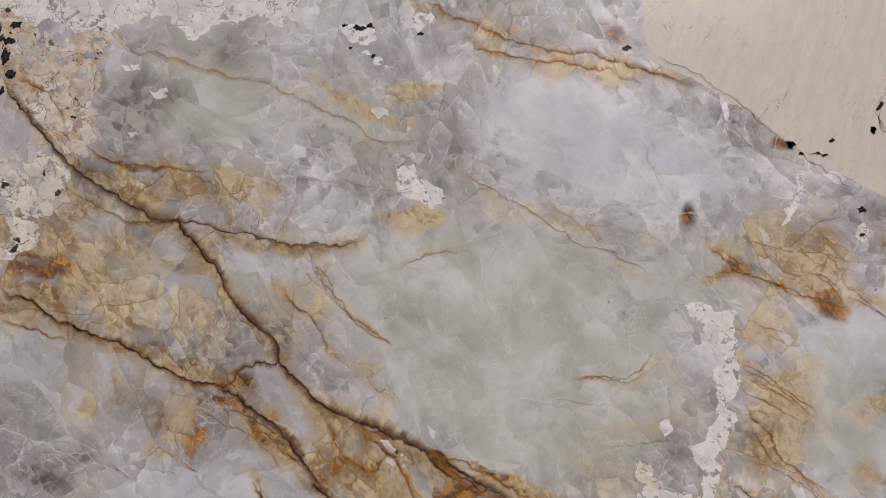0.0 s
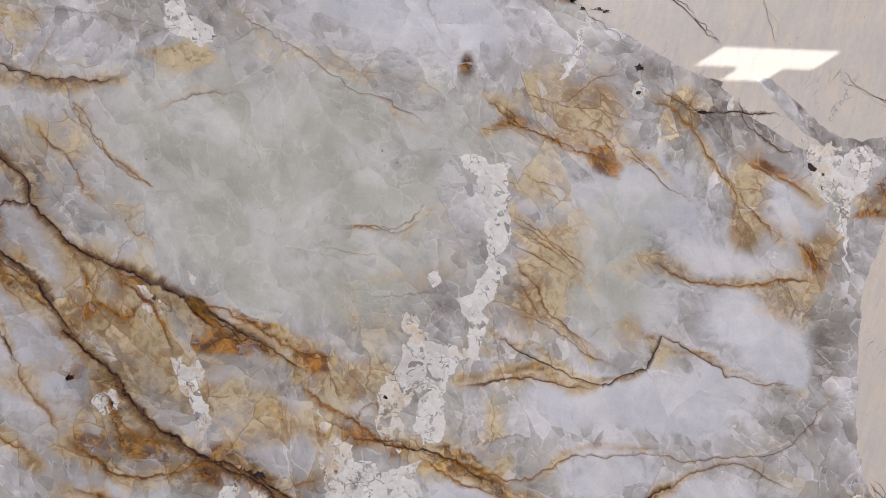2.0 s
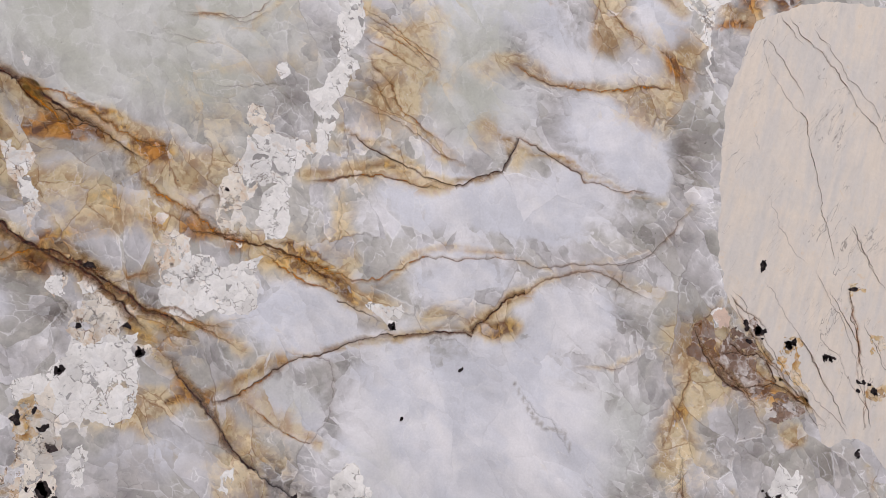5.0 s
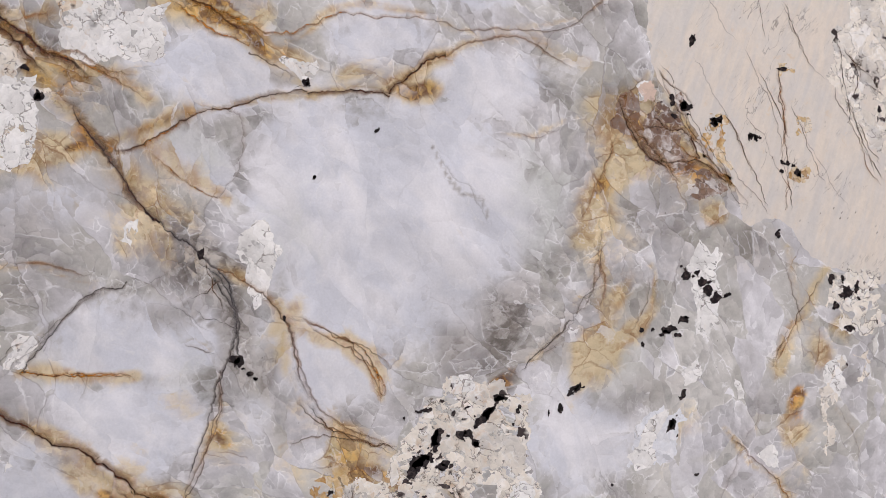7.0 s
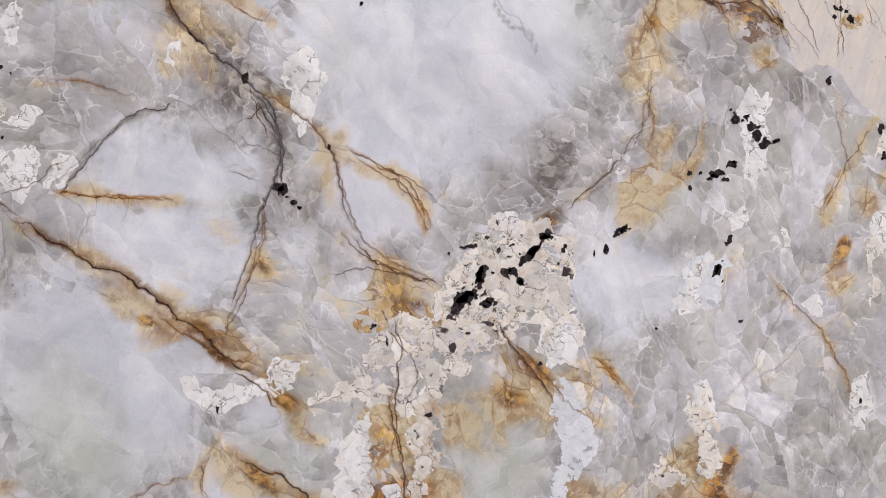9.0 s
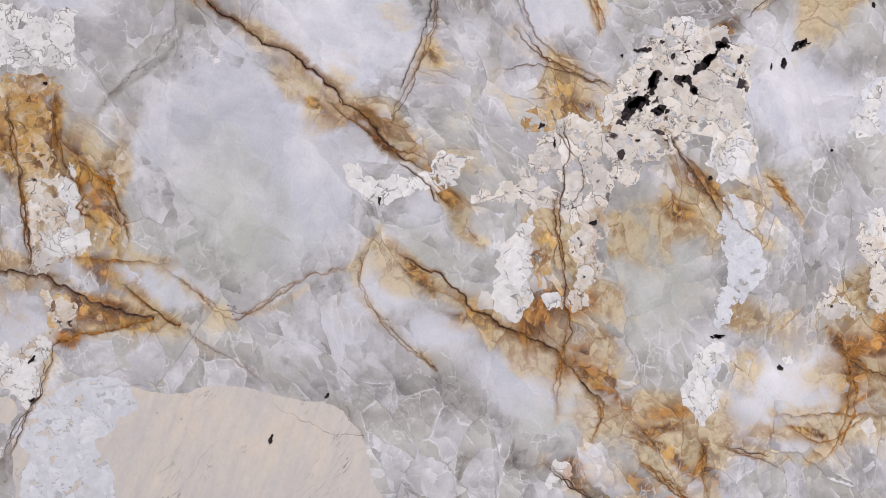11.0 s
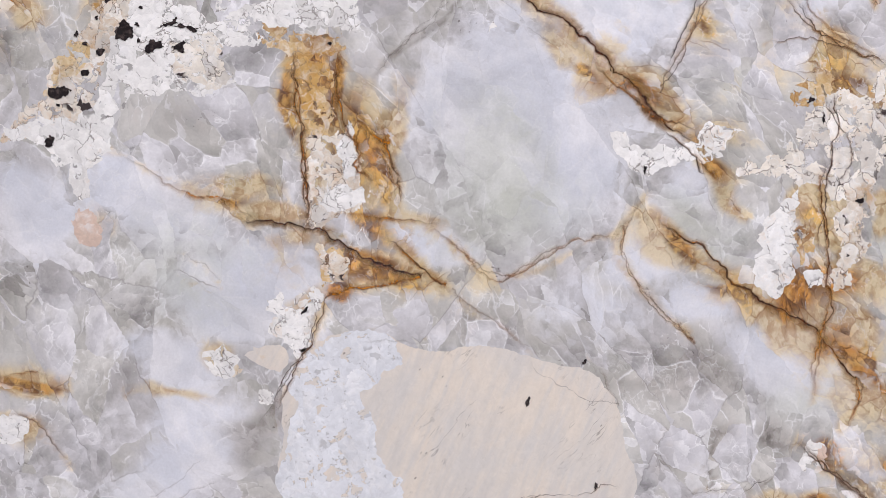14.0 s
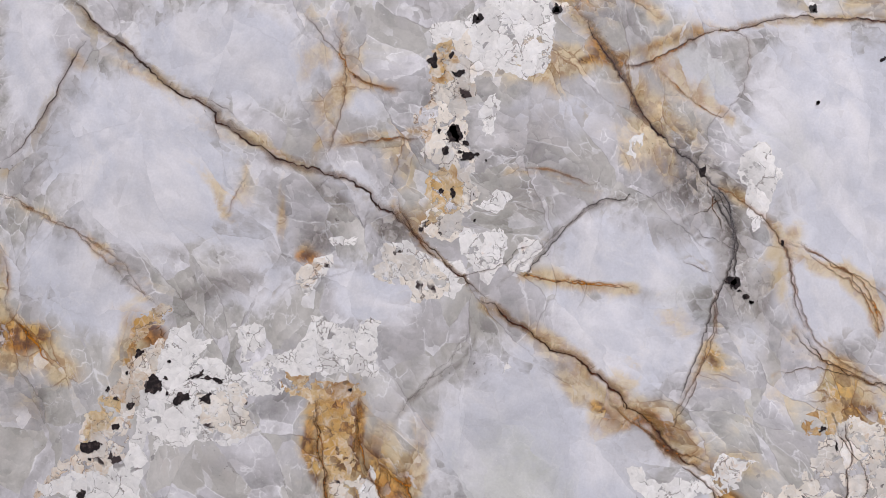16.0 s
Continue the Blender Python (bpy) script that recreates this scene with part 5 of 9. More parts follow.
zone("warm", -0.022, 0.142, 0.041, 0.015, 9, 1.2)
zone("rust", -0.025, 0.126, 0.025, 0.007, 9, 1.2)
zone("warm", -0.115, 0.191, 0.020, 0.012, 9, 1.0)
zone("core", -0.113, 0.285, 0.074, 0.035, 34, 0.9)
zone("core", -0.114, 0.223, 0.040, 0.025, 29, 0.8)
zone("warm", -0.133, 0.363, 0.049, 0.005, 5, 0.9)
zone("smoky", 0.134, 0.455, 0.056, 0.015, -10, 0.67)
zone("warm", -0.050, 0.508, 0.024, 0.015, 1, 1.0)
zone("rust", 0.014, 0.540, 0.030, 0.015, -10, 1.2)
zone("smoky", 0.021, 0.526, 0.025, 0.015, -10, 0.81)
zone("rust", 0.027, 0.492, 0.039, 0.011, 1, 1.3)
zone("core", -0.087, 0.452, 0.070, 0.035, -1, 0.8)
zone("core", 0.072, 0.525, 0.020, 0.015, -20, 1.0)
zone("core", -0.117, 0.391, 0.044, 0.019, 9, 0.8)
zone("rust", -0.060, 0.627, 0.006, 0.047, 9, 1.4)
zone("rust", -0.026, 0.653, 0.008, 0.037, 9, 1.3)
zone("warm", 0.002, 0.621, 0.031, 0.037, 8, 1.3)
zone("rust", 0.005, 0.621, 0.021, 0.021, 9, 1.0)
zone("rust", 0.013, 0.569, 0.021, 0.031, 9, 0.7)
zone("rust", 0.036, 0.594, 0.005, 0.047, 1, 1.2)
zone("rust", 0.042, 0.484, 0.041, 0.009, 4, 1.3)
zone("rust", -0.003, 0.465, 0.016, 0.011, 9, 1.3)
zone("smoky", 0.017, 0.612, 0.026, 0.031, 9, 0.67)
zone("smoky", 0.037, 0.515, 0.032, 0.013, -16, 0.74)
zone("warm", -0.066, 0.529, 0.037, 0.010, 3, 1.2)
zone("rust", -0.104, 0.536, 0.026, 0.005, -6, 0.8)
zone("rust", -0.352, 0.700, 0.016, 0.021, -21, 1.2)
zone("warm", -0.324, 0.677, 0.032, 0.013, -26, 1.1)
zone("warm", -0.296, 0.794, 0.074, 0.005, -22, 0.8)
zone("warm", -0.186, 0.844, 0.006, 0.037, 29, 1.0)
zone("warm", -0.126, 0.837, 0.007, 0.037, 9, 0.9)
zone("smoky", -0.021, 0.856, 0.029, 0.016, -16, 1.4)
zone("smoky", 0.274, 0.673, 0.032, 0.015, -21, 0.81)
zone("rust", 0.245, 0.689, 0.032, 0.007, -33, 1.2)
zone("rust", 0.329, 0.639, 0.015, 0.009, 8, 1.3)
zone("rust", -0.093, 0.796, 0.016, 0.011, 9, 1.0)
zone("smoky", -0.090, 0.815, 0.026, 0.021, 10, 1.0)
zone("rust", -0.239, 0.712, 0.013, 0.021, 39, 1.1)
zone("warm", -0.243, 0.700, 0.032, 0.026, 39, 1.0)
zone("rust", 0.307, 0.572, 0.026, 0.007, -33, 1.3)
zone("rust", 0.431, 0.538, 0.032, 0.016, 9, 1.0)
zone("rust", 0.426, 0.611, 0.016, 0.016, 9, 0.9)
zone("warm", 0.411, 0.530, 0.063, 0.021, 8, 1.2)
zone("rust", 0.298, 0.767, 0.008, 0.014, 19, 1.1)
zone("core", -0.250, 0.840, 0.079, 0.032, 9, 1.1)
zone("core", -0.298, 0.745, 0.058, 0.032, -20, 1.1)
zone("core", -0.147, 0.769, 0.047, 0.026, 9, 0.9)
zone("core", -0.058, 0.880, 0.032, 0.016, -21, 0.9)
zone("core", 0.161, 0.645, 0.084, 0.079, 9, 1.0)
zone("core", 0.199, 0.860, 0.048, 0.038, 9, 1.1)
zone("core", 0.205, 0.780, 0.059, 0.027, -11, 1)
zone("core", 0.387, 0.862, 0.032, 0.032, 9, 1)
zone("core", -0.170, 0.521, 0.079, 0.031, -12, 0.8)
zone("core", -0.281, 0.493, 0.041, 0.041, 9, 0.9)
zone("core", -0.098, 0.469, 0.062, 0.026, 8, 0.8)
zone("core", -0.032, 0.787, 0.037, 0.026, 9, 0.8)
# broad, weak patches that darken whole areas of the face
zone("smoky", -0.425, 1.501, 0.147, 0.192, 0, 0.62)
zone("smoky", -0.232, 1.364, 0.126, 0.069, -30, 0.7)
zone("warm", -0.297, 1.501, 0.094, 0.050, -25, 0.7)
zone("smoky", -0.017, 1.194, 0.160, 0.086, -24, 0.7)
zone("smoky", 0.100, 1.149, 0.093, 0.046, 1, 0.7)
zone("smoky", 0.531, 0.294, 0.109, 0.077, 9, 0.37)
zone("smoky", 0.429, 0.751, 0.025, 0.022, 7, 1.2)
zone("warm", 0.432, 0.749, 0.022, 0.020, 6, 1.2)
zone("rust", 0.435, 0.741, 0.012, 0.010, 7, 1.0)
zone("rust", 0.569, 0.691, 0.034, 0.009, -45, 1.2)
zone("smoky", 0.563, 0.696, 0.040, 0.013, -46, 0.81)
zone("rust", 0.538, 0.666, 0.020, 0.011, 6, 1.0)
zone("warm", 0.540, 0.649, 0.045, 0.023, 7, 1.1)
zone("warm", 0.491, 0.633, 0.028, 0.014, -14, 1.1)
zone("warm", 0.629, 0.554, 0.035, 0.017, 6, 1.0)
zone("rust", 0.742, 0.537, 0.053, 0.008, -47, 1.1)
zone("rust", 0.773, 0.584, 0.013, 0.027, -14, 1.3)
zone("warm", 0.751, 0.566, 0.036, 0.036, 5, 1.2)
zone("rust", 0.746, 0.557, 0.021, 0.018, 5, 1.1)
zone("smoky", 0.729, 0.608, 0.030, 0.036, 6, 0.89)
zone("smoky", 0.774, 0.517, 0.036, 0.030, 5, 0.81)
zone("warm", 0.727, 0.452, 0.118, 0.014, 10, 1.2)
zone("rust", 0.710, 0.448, 0.041, 0.005, -16, 1.1)
zone("rust", 0.760, 0.477, 0.036, 0.005, 35, 1.1)
zone("warm", 0.554, 0.460, 0.073, 0.015, 5, 1.2)
zone("rust", 0.545, 0.438, 0.034, 0.006, 4, 1.0)
zone("rust", 0.496, 0.477, 0.034, 0.006, -45, 1.2)
zone("smoky", 0.527, 0.501, 0.034, 0.017, 5, 0.67)
zone("smoky", 0.517, 0.861, 0.034, 0.028, 8, 0.9)
zone("smoky", 0.636, 0.877, 0.053, 0.035, 48, 0.8)
zone("smoky", 0.561, 0.828, 0.028, 0.009, 18, 1.3)
zone("rust", 0.555, 0.827, 0.026, 0.007, 18, 1.0)
zone("core", 0.430, 0.482, 0.049, 0.033, 5, 1.0)
zone("core", 0.705, 0.495, 0.035, 0.041, 5, 1.0)
zone("core", 0.639, 0.456, 0.035, 0.023, 5, 0.9)
zone("core", 0.657, 0.785, 0.053, 0.053, 7, 0.8)
zone("core", 0.540, 0.589, 0.039, 0.028, 6, 0.6)
zone("core", 0.788, 0.547, 0.018, 0.018, 5, 0.9)
zone("warm", 0.662, 0.858, 0.012, 0.047, -22, 1.0)
zone("warm", 0.700, 0.886, 0.010, 0.036, -32, 1.0)
zone("rust", 0.376, 1.690, 0.016, 0.011, -28, 1.3)
zone("smoky", 0.376, 1.690, 0.019, 0.014, -28, 1.1)
zone("rust", 0.325, 1.728, 0.013, 0.005, -19, 1.1)
zone("rust", 0.253, 1.609, 0.008, 0.010, 1, 1.1)
zone("smoky", 0.253, 1.609, 0.010, 0.013, 1, 1.4)
zone("core", -0.203, 1.433, 0.029, 0.012, -21, 1.2)
zone("core", -0.169, 1.388, 0.031, 0.011, -22, 1.1)
zone("core", -0.226, 1.390, 0.030, 0.008, -24, 1.1)
zone("smoky", -0.145, 1.313, 0.042, 0.008, -47, 1.5)
zone("smoky", -0.299, 1.438, 0.047, 0.009, -22, 1.4)
zone("rust", 0.005, 1.311, 0.027, 0.006, -19, 1.3)
zone("rust", 0.102, 1.291, 0.020, 0.010, -15, 1.3)
zone("warm", -0.213, 1.360, 0.066, 0.018, -39, 0.9)
zone("rust", -0.256, 1.396, 0.042, 0.006, -29, 1.2)
zone("smoky", -0.274, 1.402, 0.018, 0.008, -20, 1.5)
zone("rust", 0.041, 1.345, 0.048, 0.005, -25, 1.2)
zone("smoky", 0.005, 1.326, 0.036, 0.008, -34, 1.2)
zone("core", -0.294, 1.294, 0.054, 0.036, 1, 1.0)
zone("core", 0.053, 1.309, 0.031, 0.018, -30, 0.9)
zone("warm", -0.191, 1.253, 0.035, 0.024, 1, 1.0)
zone("smoky", -0.090, 1.242, 0.030, 0.012, -40, 1.4)
zone("warm", 0.006, 1.254, 0.066, 0.024, -14, 1.0)
zone("smoky", 0.234, 1.643, 0.025, 0.032, -29, 0.6)
zone("warm", 0.397, 1.583, 0.058, 0.019, 1, 1.1)
zone("core", 0.416, 1.533, 0.025, 0.010, -19, 1.0)
# wider patches again, darker mostly at the upper left
zone("smoky", -0.263, 1.414, 0.198, 0.180, -9, 0.8)
zone("smoky", -0.133, 1.295, 0.156, 0.072, -29, 0.75)
zone("smoky", -0.309, 1.665, 0.122, 0.092, 1, 0.7)
zone("smoky", -0.045, 1.170, 0.171, 0.068, -14, 0.72)
zone("smoky", 0.511, 0.333, 0.081, 0.070, 10, 0.6)

SEAMS = []


def crack(loose, core, halo, dark, iron, grey, *line):
    """Notes a crack, and lets its iron or smoke soak into the quartz on both sides."""
    SEAMS.append((loose, core, halo, dark, iron, grey, *line))
    if halo < 3.5:
        return
    pts = np.array(line)
    reach = 0.001 * halo * 3.5
    i0, i1 = ((np.array([pts[:, 0].min() - reach, pts[:, 0].max() + reach]) - LEFT) / CELL).astype(int).clip(0, nx)
    j0, j1 = ((np.array([pts[:, 1].min() - reach, pts[:, 1].max() + reach])) / CELL).astype(int).clip(0, nz)
    at = np.s_[j0:j1 + 1, i0:i1 + 1]
    x, z = wx[at] * 0.6 + gx[at] * 0.4, wz[at] * 0.6 + gz[at] * 0.4
    near = np.full(x.shape, 9.0)
    for a, b in zip(pts, pts[1:]):
        d = b - a
        u = (((x - a[0]) * d[0] + (z - a[1]) * d[1]) / (d @ d)).clip(0, 1)
        near = np.minimum(near, np.hypot(x - a[0] - u * d[0], z - a[1] - u * d[1]))
    near = near * 1000
    FIELD["warm"][at] = np.maximum(FIELD["warm"][at], 0.95 * iron * np.exp(-((near / (halo * 1.25)) ** 1.4)))
    FIELD["rust"][at] = np.maximum(FIELD["rust"][at], 0.6 * iron * dark * np.exp(-((near / (core * 2.4 + 2.5)) ** 2)))
    FIELD["smoky"][at] = np.maximum(FIELD["smoky"][at], max(grey, 1.25 * dark - 0.35) * np.exp(-((near / (halo * 0.75)) ** 2)))


crack(1, 1.5895, 16, 0.9, 0.85, 0.3, (-0.518, 1.773), (-0.491, 1.74), (-0.467, 1.707), (-0.437, 1.677), (-0.404, 1.651), (-0.364, 1.625), (-0.312, 1.61))
crack(2, 1.0115, 13.464, 0.85, 0.75, 0.3, (-0.312, 1.61), (-0.254, 1.596), (-0.209, 1.584), (-0.152, 1.579), (-0.101, 1.582))
crack(0, 1.8785, 16, 1, 0.85, 0.2, (-0.312, 1.61), (-0.289, 1.583), (-0.263, 1.554), (-0.248, 1.52), (-0.221, 1.491), (-0.194, 1.473), (-0.192, 1.448))
crack(2, 2.023, 16, 1, 0.95, 0.2, (-0.192, 1.448), (-0.167, 1.426), (-0.151, 1.406), (-0.113, 1.388), (-0.063, 1.367), (-0.014, 1.346), (0.023, 1.322), (0.06, 1.304))
crack(1, 1.734, 16, 0.9, 1, 0.1, (-0.51, 1.54), (-0.47, 1.514), (-0.425, 1.489), (-0.373, 1.47), (-0.328, 1.448), (-0.29, 1.429), (-0.255, 1.423))
crack(0, 1.3005, 12.24, 0.9, 0.65, 0.2, (-0.255, 1.423), (-0.233, 1.445), (-0.214, 1.451), (-0.195, 1.448))
crack(2, 2.1675, 16, 1, 0.85, 0.2, (-0.255, 1.423), (-0.226, 1.401), (-0.194, 1.38), (-0.172, 1.349), (-0.15, 1.322), (-0.134, 1.303))
crack(3, 0.867, 10.8, 0.5, 0.8, 0, (-0.038, 1.86), (0.001, 1.84), (0.039, 1.826), (0.078, 1.809), (0.128, 1.796), (0.179, 1.788), (0.223, 1.775), (0.273, 1.758))
crack(3, 0.65025, 9.36, 0.3, 0.8, 0, (0.014, 1.82), (0.065, 1.793), (0.103, 1.787), (0.154, 1.78), (0.191, 1.769))
crack(3, 0.578, 6.48, 0.7, 0.3, 0.3, (0.224, 1.793), (0.261, 1.778), (0.292, 1.758), (0.329, 1.732), (0.359, 1.703), (0.384, 1.684), (0.414, 1.661), (0.456, 1.639))
crack(0, 0.289, 6.48, 0.1, 0.5, 0, (-0.152, 1.551), (-0.126, 1.513), (-0.095, 1.482), (-0.07, 1.469))
crack(1, 0.867, 9.36, 0.5, 0.7, 0.1, (-0.442, 1.648), (-0.409, 1.629), (-0.364, 1.606), (-0.312, 1.608))
crack(3, 1.156, 10.08, 0.6, 0.8, 0, (-0.511, 1.568), (-0.479, 1.571), (-0.449, 1.558))
crack(3, 0.7225, 7.2, 0.4, 0.7, 0, (-0.299, 1.401), (-0.251, 1.383), (-0.207, 1.358), (-0.188, 1.328))
crack(3, 0.578, 5.04, 0.5, 0.2, 0.7, (-0.191, 1.653), (-0.14, 1.653), (-0.095, 1.646), (-0.044, 1.636), (-0.006, 1.636))
crack(3, 0.50575, 4.32, 0.4, 0.2, 0.7, (-0.166, 1.717), (-0.127, 1.704), (-0.07, 1.697), (-0.025, 1.7))
crack(2, 0.4335, 7.2, 0.2, 0.7, 0, (-0.359, 1.674), (-0.32, 1.667), (-0.268, 1.666))
crack(3, 0.4335, 5.76, 0.2, 0.6, 0, (-0.19, 1.589), (-0.184, 1.614), (-0.172, 1.64))
crack(2, 1.08375, 10.08, 0.6, 0.8, 0, (-0.028, 1.351), (0.008, 1.343), (0.057, 1.319), (0.093, 1.296), (0.141, 1.288))
crack(3, 1.0115, 10.08, 0.6, 0.7, 0, (-0.22, 1.328), (-0.204, 1.293), (-0.194, 1.263), (-0.164, 1.229), (-0.151, 1.194))
crack(3, 0.867, 12.96, 0.3, 0.9, 0, (-0.147, 1.394), (-0.128, 1.353), (-0.086, 1.324), (-0.069, 1.36))
crack(3, 0.7225, 10.08, 0.3, 0.8, 0, (-0.112, 1.252), (-0.088, 1.218), (-0.058, 1.2), (-0.023, 1.2))
crack(0, 0.7225, 5.76, 0.3, 0.6, 0, (-0.153, 1.556), (-0.128, 1.515), (-0.091, 1.485), (-0.067, 1.468))
crack(3, 0.289, 5.76, 0.1, 0.6, 0, (-0.096, 1.449), (-0.089, 1.419), (-0.059, 1.408))
crack(3, 1.156, 8.64, 0.6, 0.9, 0, (0.28, 1.54), (0.302, 1.55), (0.327, 1.544), (0.358, 1.536), (0.383, 1.524), (0.415, 1.512), (0.434, 1.509))
crack(3, 0.578, 6.48, 0.3, 0.9, 0, (0.289, 1.577), (0.314, 1.559), (0.333, 1.544))
crack(3, 0.578, 6.48, 0.3, 0.9, 0, (0.383, 1.545), (0.408, 1.545), (0.427, 1.528), (0.427, 1.512))
crack(3, 0.578, 5.76, 0.5, 0.7, 0, (0.315, 1.494), (0.346, 1.487), (0.377, 1.477))
crack(3, 0.578, 5.76, 0.3, 0.8, 0, (0.427, 1.54), (0.452, 1.516), (0.484, 1.485), (0.516, 1.467))
crack(3, 0.7225, 8.64, 0.4, 0.9, 0, (0.459, 1.582), (0.49, 1.573), (0.516, 1.549), (0.535, 1.512), (0.563, 1.481), (0.566, 1.444))
crack(3, 0.867, 5.76, 0.7, 0.5, 0.3, (0.459, 1.601), (0.49, 1.583), (0.522, 1.569), (0.541, 1.567))
crack(3, 0.578, 7.92, 0.3, 0.9, 0, (0.313, 1.445), (0.347, 1.427), (0.378, 1.403), (0.397, 1.385))
crack(3, 0.578, 7.2, 0.2, 0.8, 0, (0.313, 1.408), (0.341, 1.372), (0.372, 1.33), (0.41, 1.306))
crack(3, 0.50575, 5.76, 0.3, 0.7, 0, (0.352, 1.57), (0.377, 1.577), (0.402, 1.602), (0.439, 1.613))
crack(3, 0.4335, 5.76, 0.3, 0.7, 0, (0.358, 1.592), (0.402, 1.558), (0.421, 1.546))
crack(3, 0.7225, 11.52, 0.3, 0.9, 0, (0.592, 1.519), (0.611, 1.501), (0.643, 1.483), (0.656, 1.47))
crack(2, 0.578, 8.64, 0.3, 0.8, 0, (0.567, 1.481), (0.586, 1.456), (0.611, 1.426))
crack(3, 0.93925, 8.64, 0.6, 0.9, 0, (0.459, 1.404), (0.497, 1.387), (0.522, 1.379), (0.573, 1.378), (0.617, 1.388), (0.662, 1.38))
crack(3, 0.50575, 6.48, 0.3, 0.8, 0, (0.63, 1.42), (0.656, 1.401), (0.675, 1.389))
crack(3, 0.36125, 4.32, 0.2, 0.6, 0.2, (0.126, 1.429), (0.162, 1.436), (0.187, 1.429), (0.229, 1.462))
crack(3, 0.36125, 4.32, 0.3, 0.4, 0.4, (0.152, 1.363), (0.188, 1.357), (0.212, 1.363), (0.249, 1.367))
crack(3, 0.36125, 4.32, 0.3, 0.4, 0.4, (0.102, 1.416), (0.139, 1.405), (0.175, 1.4))
crack(3, 1.3005, 9.36, 0.8, 0.7, 0.2, (-0.025, 1.345), (0.014, 1.321), (0.048, 1.309), (0.071, 1.293), (0.106, 1.275))
crack(3, 0.867, 8.64, 0.5, 0.8, 0.1, (0.099, 1.132), (0.138, 1.123), (0.172, 1.11), (0.207, 1.089), (0.218, 1.084))
crack(3, 1.156, 8.64, 0.7, 1, 0.1, (0.258, 1.264), (0.287, 1.268), (0.327, 1.276), (0.35, 1.272), (0.38, 1.265), (0.409, 1.266))
crack(1, 0.93925, 6.48, 0.8, 0.8, 0.1, (0.292, 1.322), (0.325, 1.303), (0.367, 1.285), (0.397, 1.272), (0.415, 1.268))
crack(0, 1.08375, 5.76, 0.9, 0.7, 0.2, (0.415, 1.268), (0.438, 1.279), (0.465, 1.286))
crack(0, 1.08375, 4, 1, 0.2, 0.6, (0.465, 1.286), (0.473, 1.303), (0.481, 1.322))
crack(1, 0.93925, 5.76, 0.8, 0.8, 0.1, (0.466, 1.327), (0.481, 1.322), (0.509, 1.308), (0.533, 1.295), (0.552, 1.278))
crack(2, 0.50575, 5.76, 0.3, 0.8, 0.1, (0.552, 1.278), (0.589, 1.271), (0.632, 1.268))
crack(3, 0.36125, 5.04, 0.2, 0.7, 0, (0.314, 1.347), (0.341, 1.337), (0.371, 1.324), (0.396, 1.301), (0.432, 1.289))
crack(3, 0.4335, 10.08, 0.2, 0.9, 0, (0.319, 1.429), (0.355, 1.416), (0.379, 1.397))
crack(3, 0.7225, 6.48, 0.4, 0.8, 0, (0.315, 1.386), (0.334, 1.363), (0.353, 1.335))
crack(1, 0.65025, 7.92, 0.5, 0.9, 0, (0.211, 1.195), (0.241, 1.176), (0.27, 1.16), (0.299, 1.15))
crack(1, 0.7225, 8.64, 0.4, 0.9, 0, (0.223, 1.192), (0.263, 1.183), (0.289, 1.175))
crack(3, 0.578, 4.32, 0.5, 0.5, 0.3, (0.293, 1.266), (0.3, 1.237), (0.299, 1.208), (0.286, 1.184))
crack(0, 0.4335, 5.76, 0.3, 0.8, 0.1, (0.286, 1.172), (0.321, 1.162), (0.355, 1.175), (0.372, 1.188), (0.401, 1.192), (0.436, 1.192), (0.471, 1.193))
crack(2, 0.65025, 5.04, 0.6, 0.6, 0.3, (0.471, 1.193), (0.507, 1.186), (0.543, 1.19), (0.579, 1.192), (0.621, 1.2), (0.645, 1.225), (0.676, 1.257))
crack(2, 0.7225, 6.48, 0.6, 0.7, 0.2, (0.49, 1.158), (0.513, 1.174), (0.555, 1.185), (0.579, 1.183), (0.61, 1.164), (0.635, 1.156))
crack(0, 1.445, 9.36, 0.9, 1, 0.1, (0.439, 1.115), (0.456, 1.133), (0.473, 1.152), (0.493, 1.158))
crack(0, 1.156, 7.2, 0.9, 0.7, 0.2, (0.358, 1.109), (0.387, 1.113), (0.416, 1.117), (0.439, 1.112))
crack(0, 1.08375, 6.48, 0.8, 0.6, 0.3, (0.268, 1.086), (0.296, 1.092), (0.324, 1.105), (0.358, 1.111))
crack(1, 1.22825, 8.64, 0.8, 0.9, 0.1, (0.166, 1.032), (0.199, 1.041), (0.225, 1.059), (0.247, 1.076), (0.269, 1.085))
crack(0, 0.578, 4.32, 0.5, 0.4, 0.4, (0.269, 1.085), (0.294, 1.084), (0.301, 1.059), (0.297, 1.025), (0.279, 0.999))
crack(1, 0.7225, 7.2, 0.4, 0.9, 0, (0.21, 1.041), (0.233, 1.023), (0.256, 1.007), (0.279, 0.999))
crack(2, 1.08375, 6.48, 0.7, 0.4, 0.5, (0.299, 1.144), (0.323, 1.134), (0.352, 1.12))
crack(3, 0.289, 4.32, 0.2, 0.6, 0.2, (0.558, 1.085), (0.594, 1.083), (0.618, 1.099))
crack(1, 2.1675, 10.08, 1, 0.8, 0.4, (0.128, 1.083), (0.15, 1.059), (0.166, 1.039), (0.186, 1.017), (0.205, 0.989), (0.227, 0.973))
crack(0, 0.8, 9.36, 1, 0.3, 0.9, (0.227, 0.973), (0.255, 0.952), (0.283, 0.93))
crack(2, 0.8, 8.64, 1, 0.1, 1, (0.283, 0.93), (0.301, 0.898), (0.305, 0.871), (0.305, 0.841))
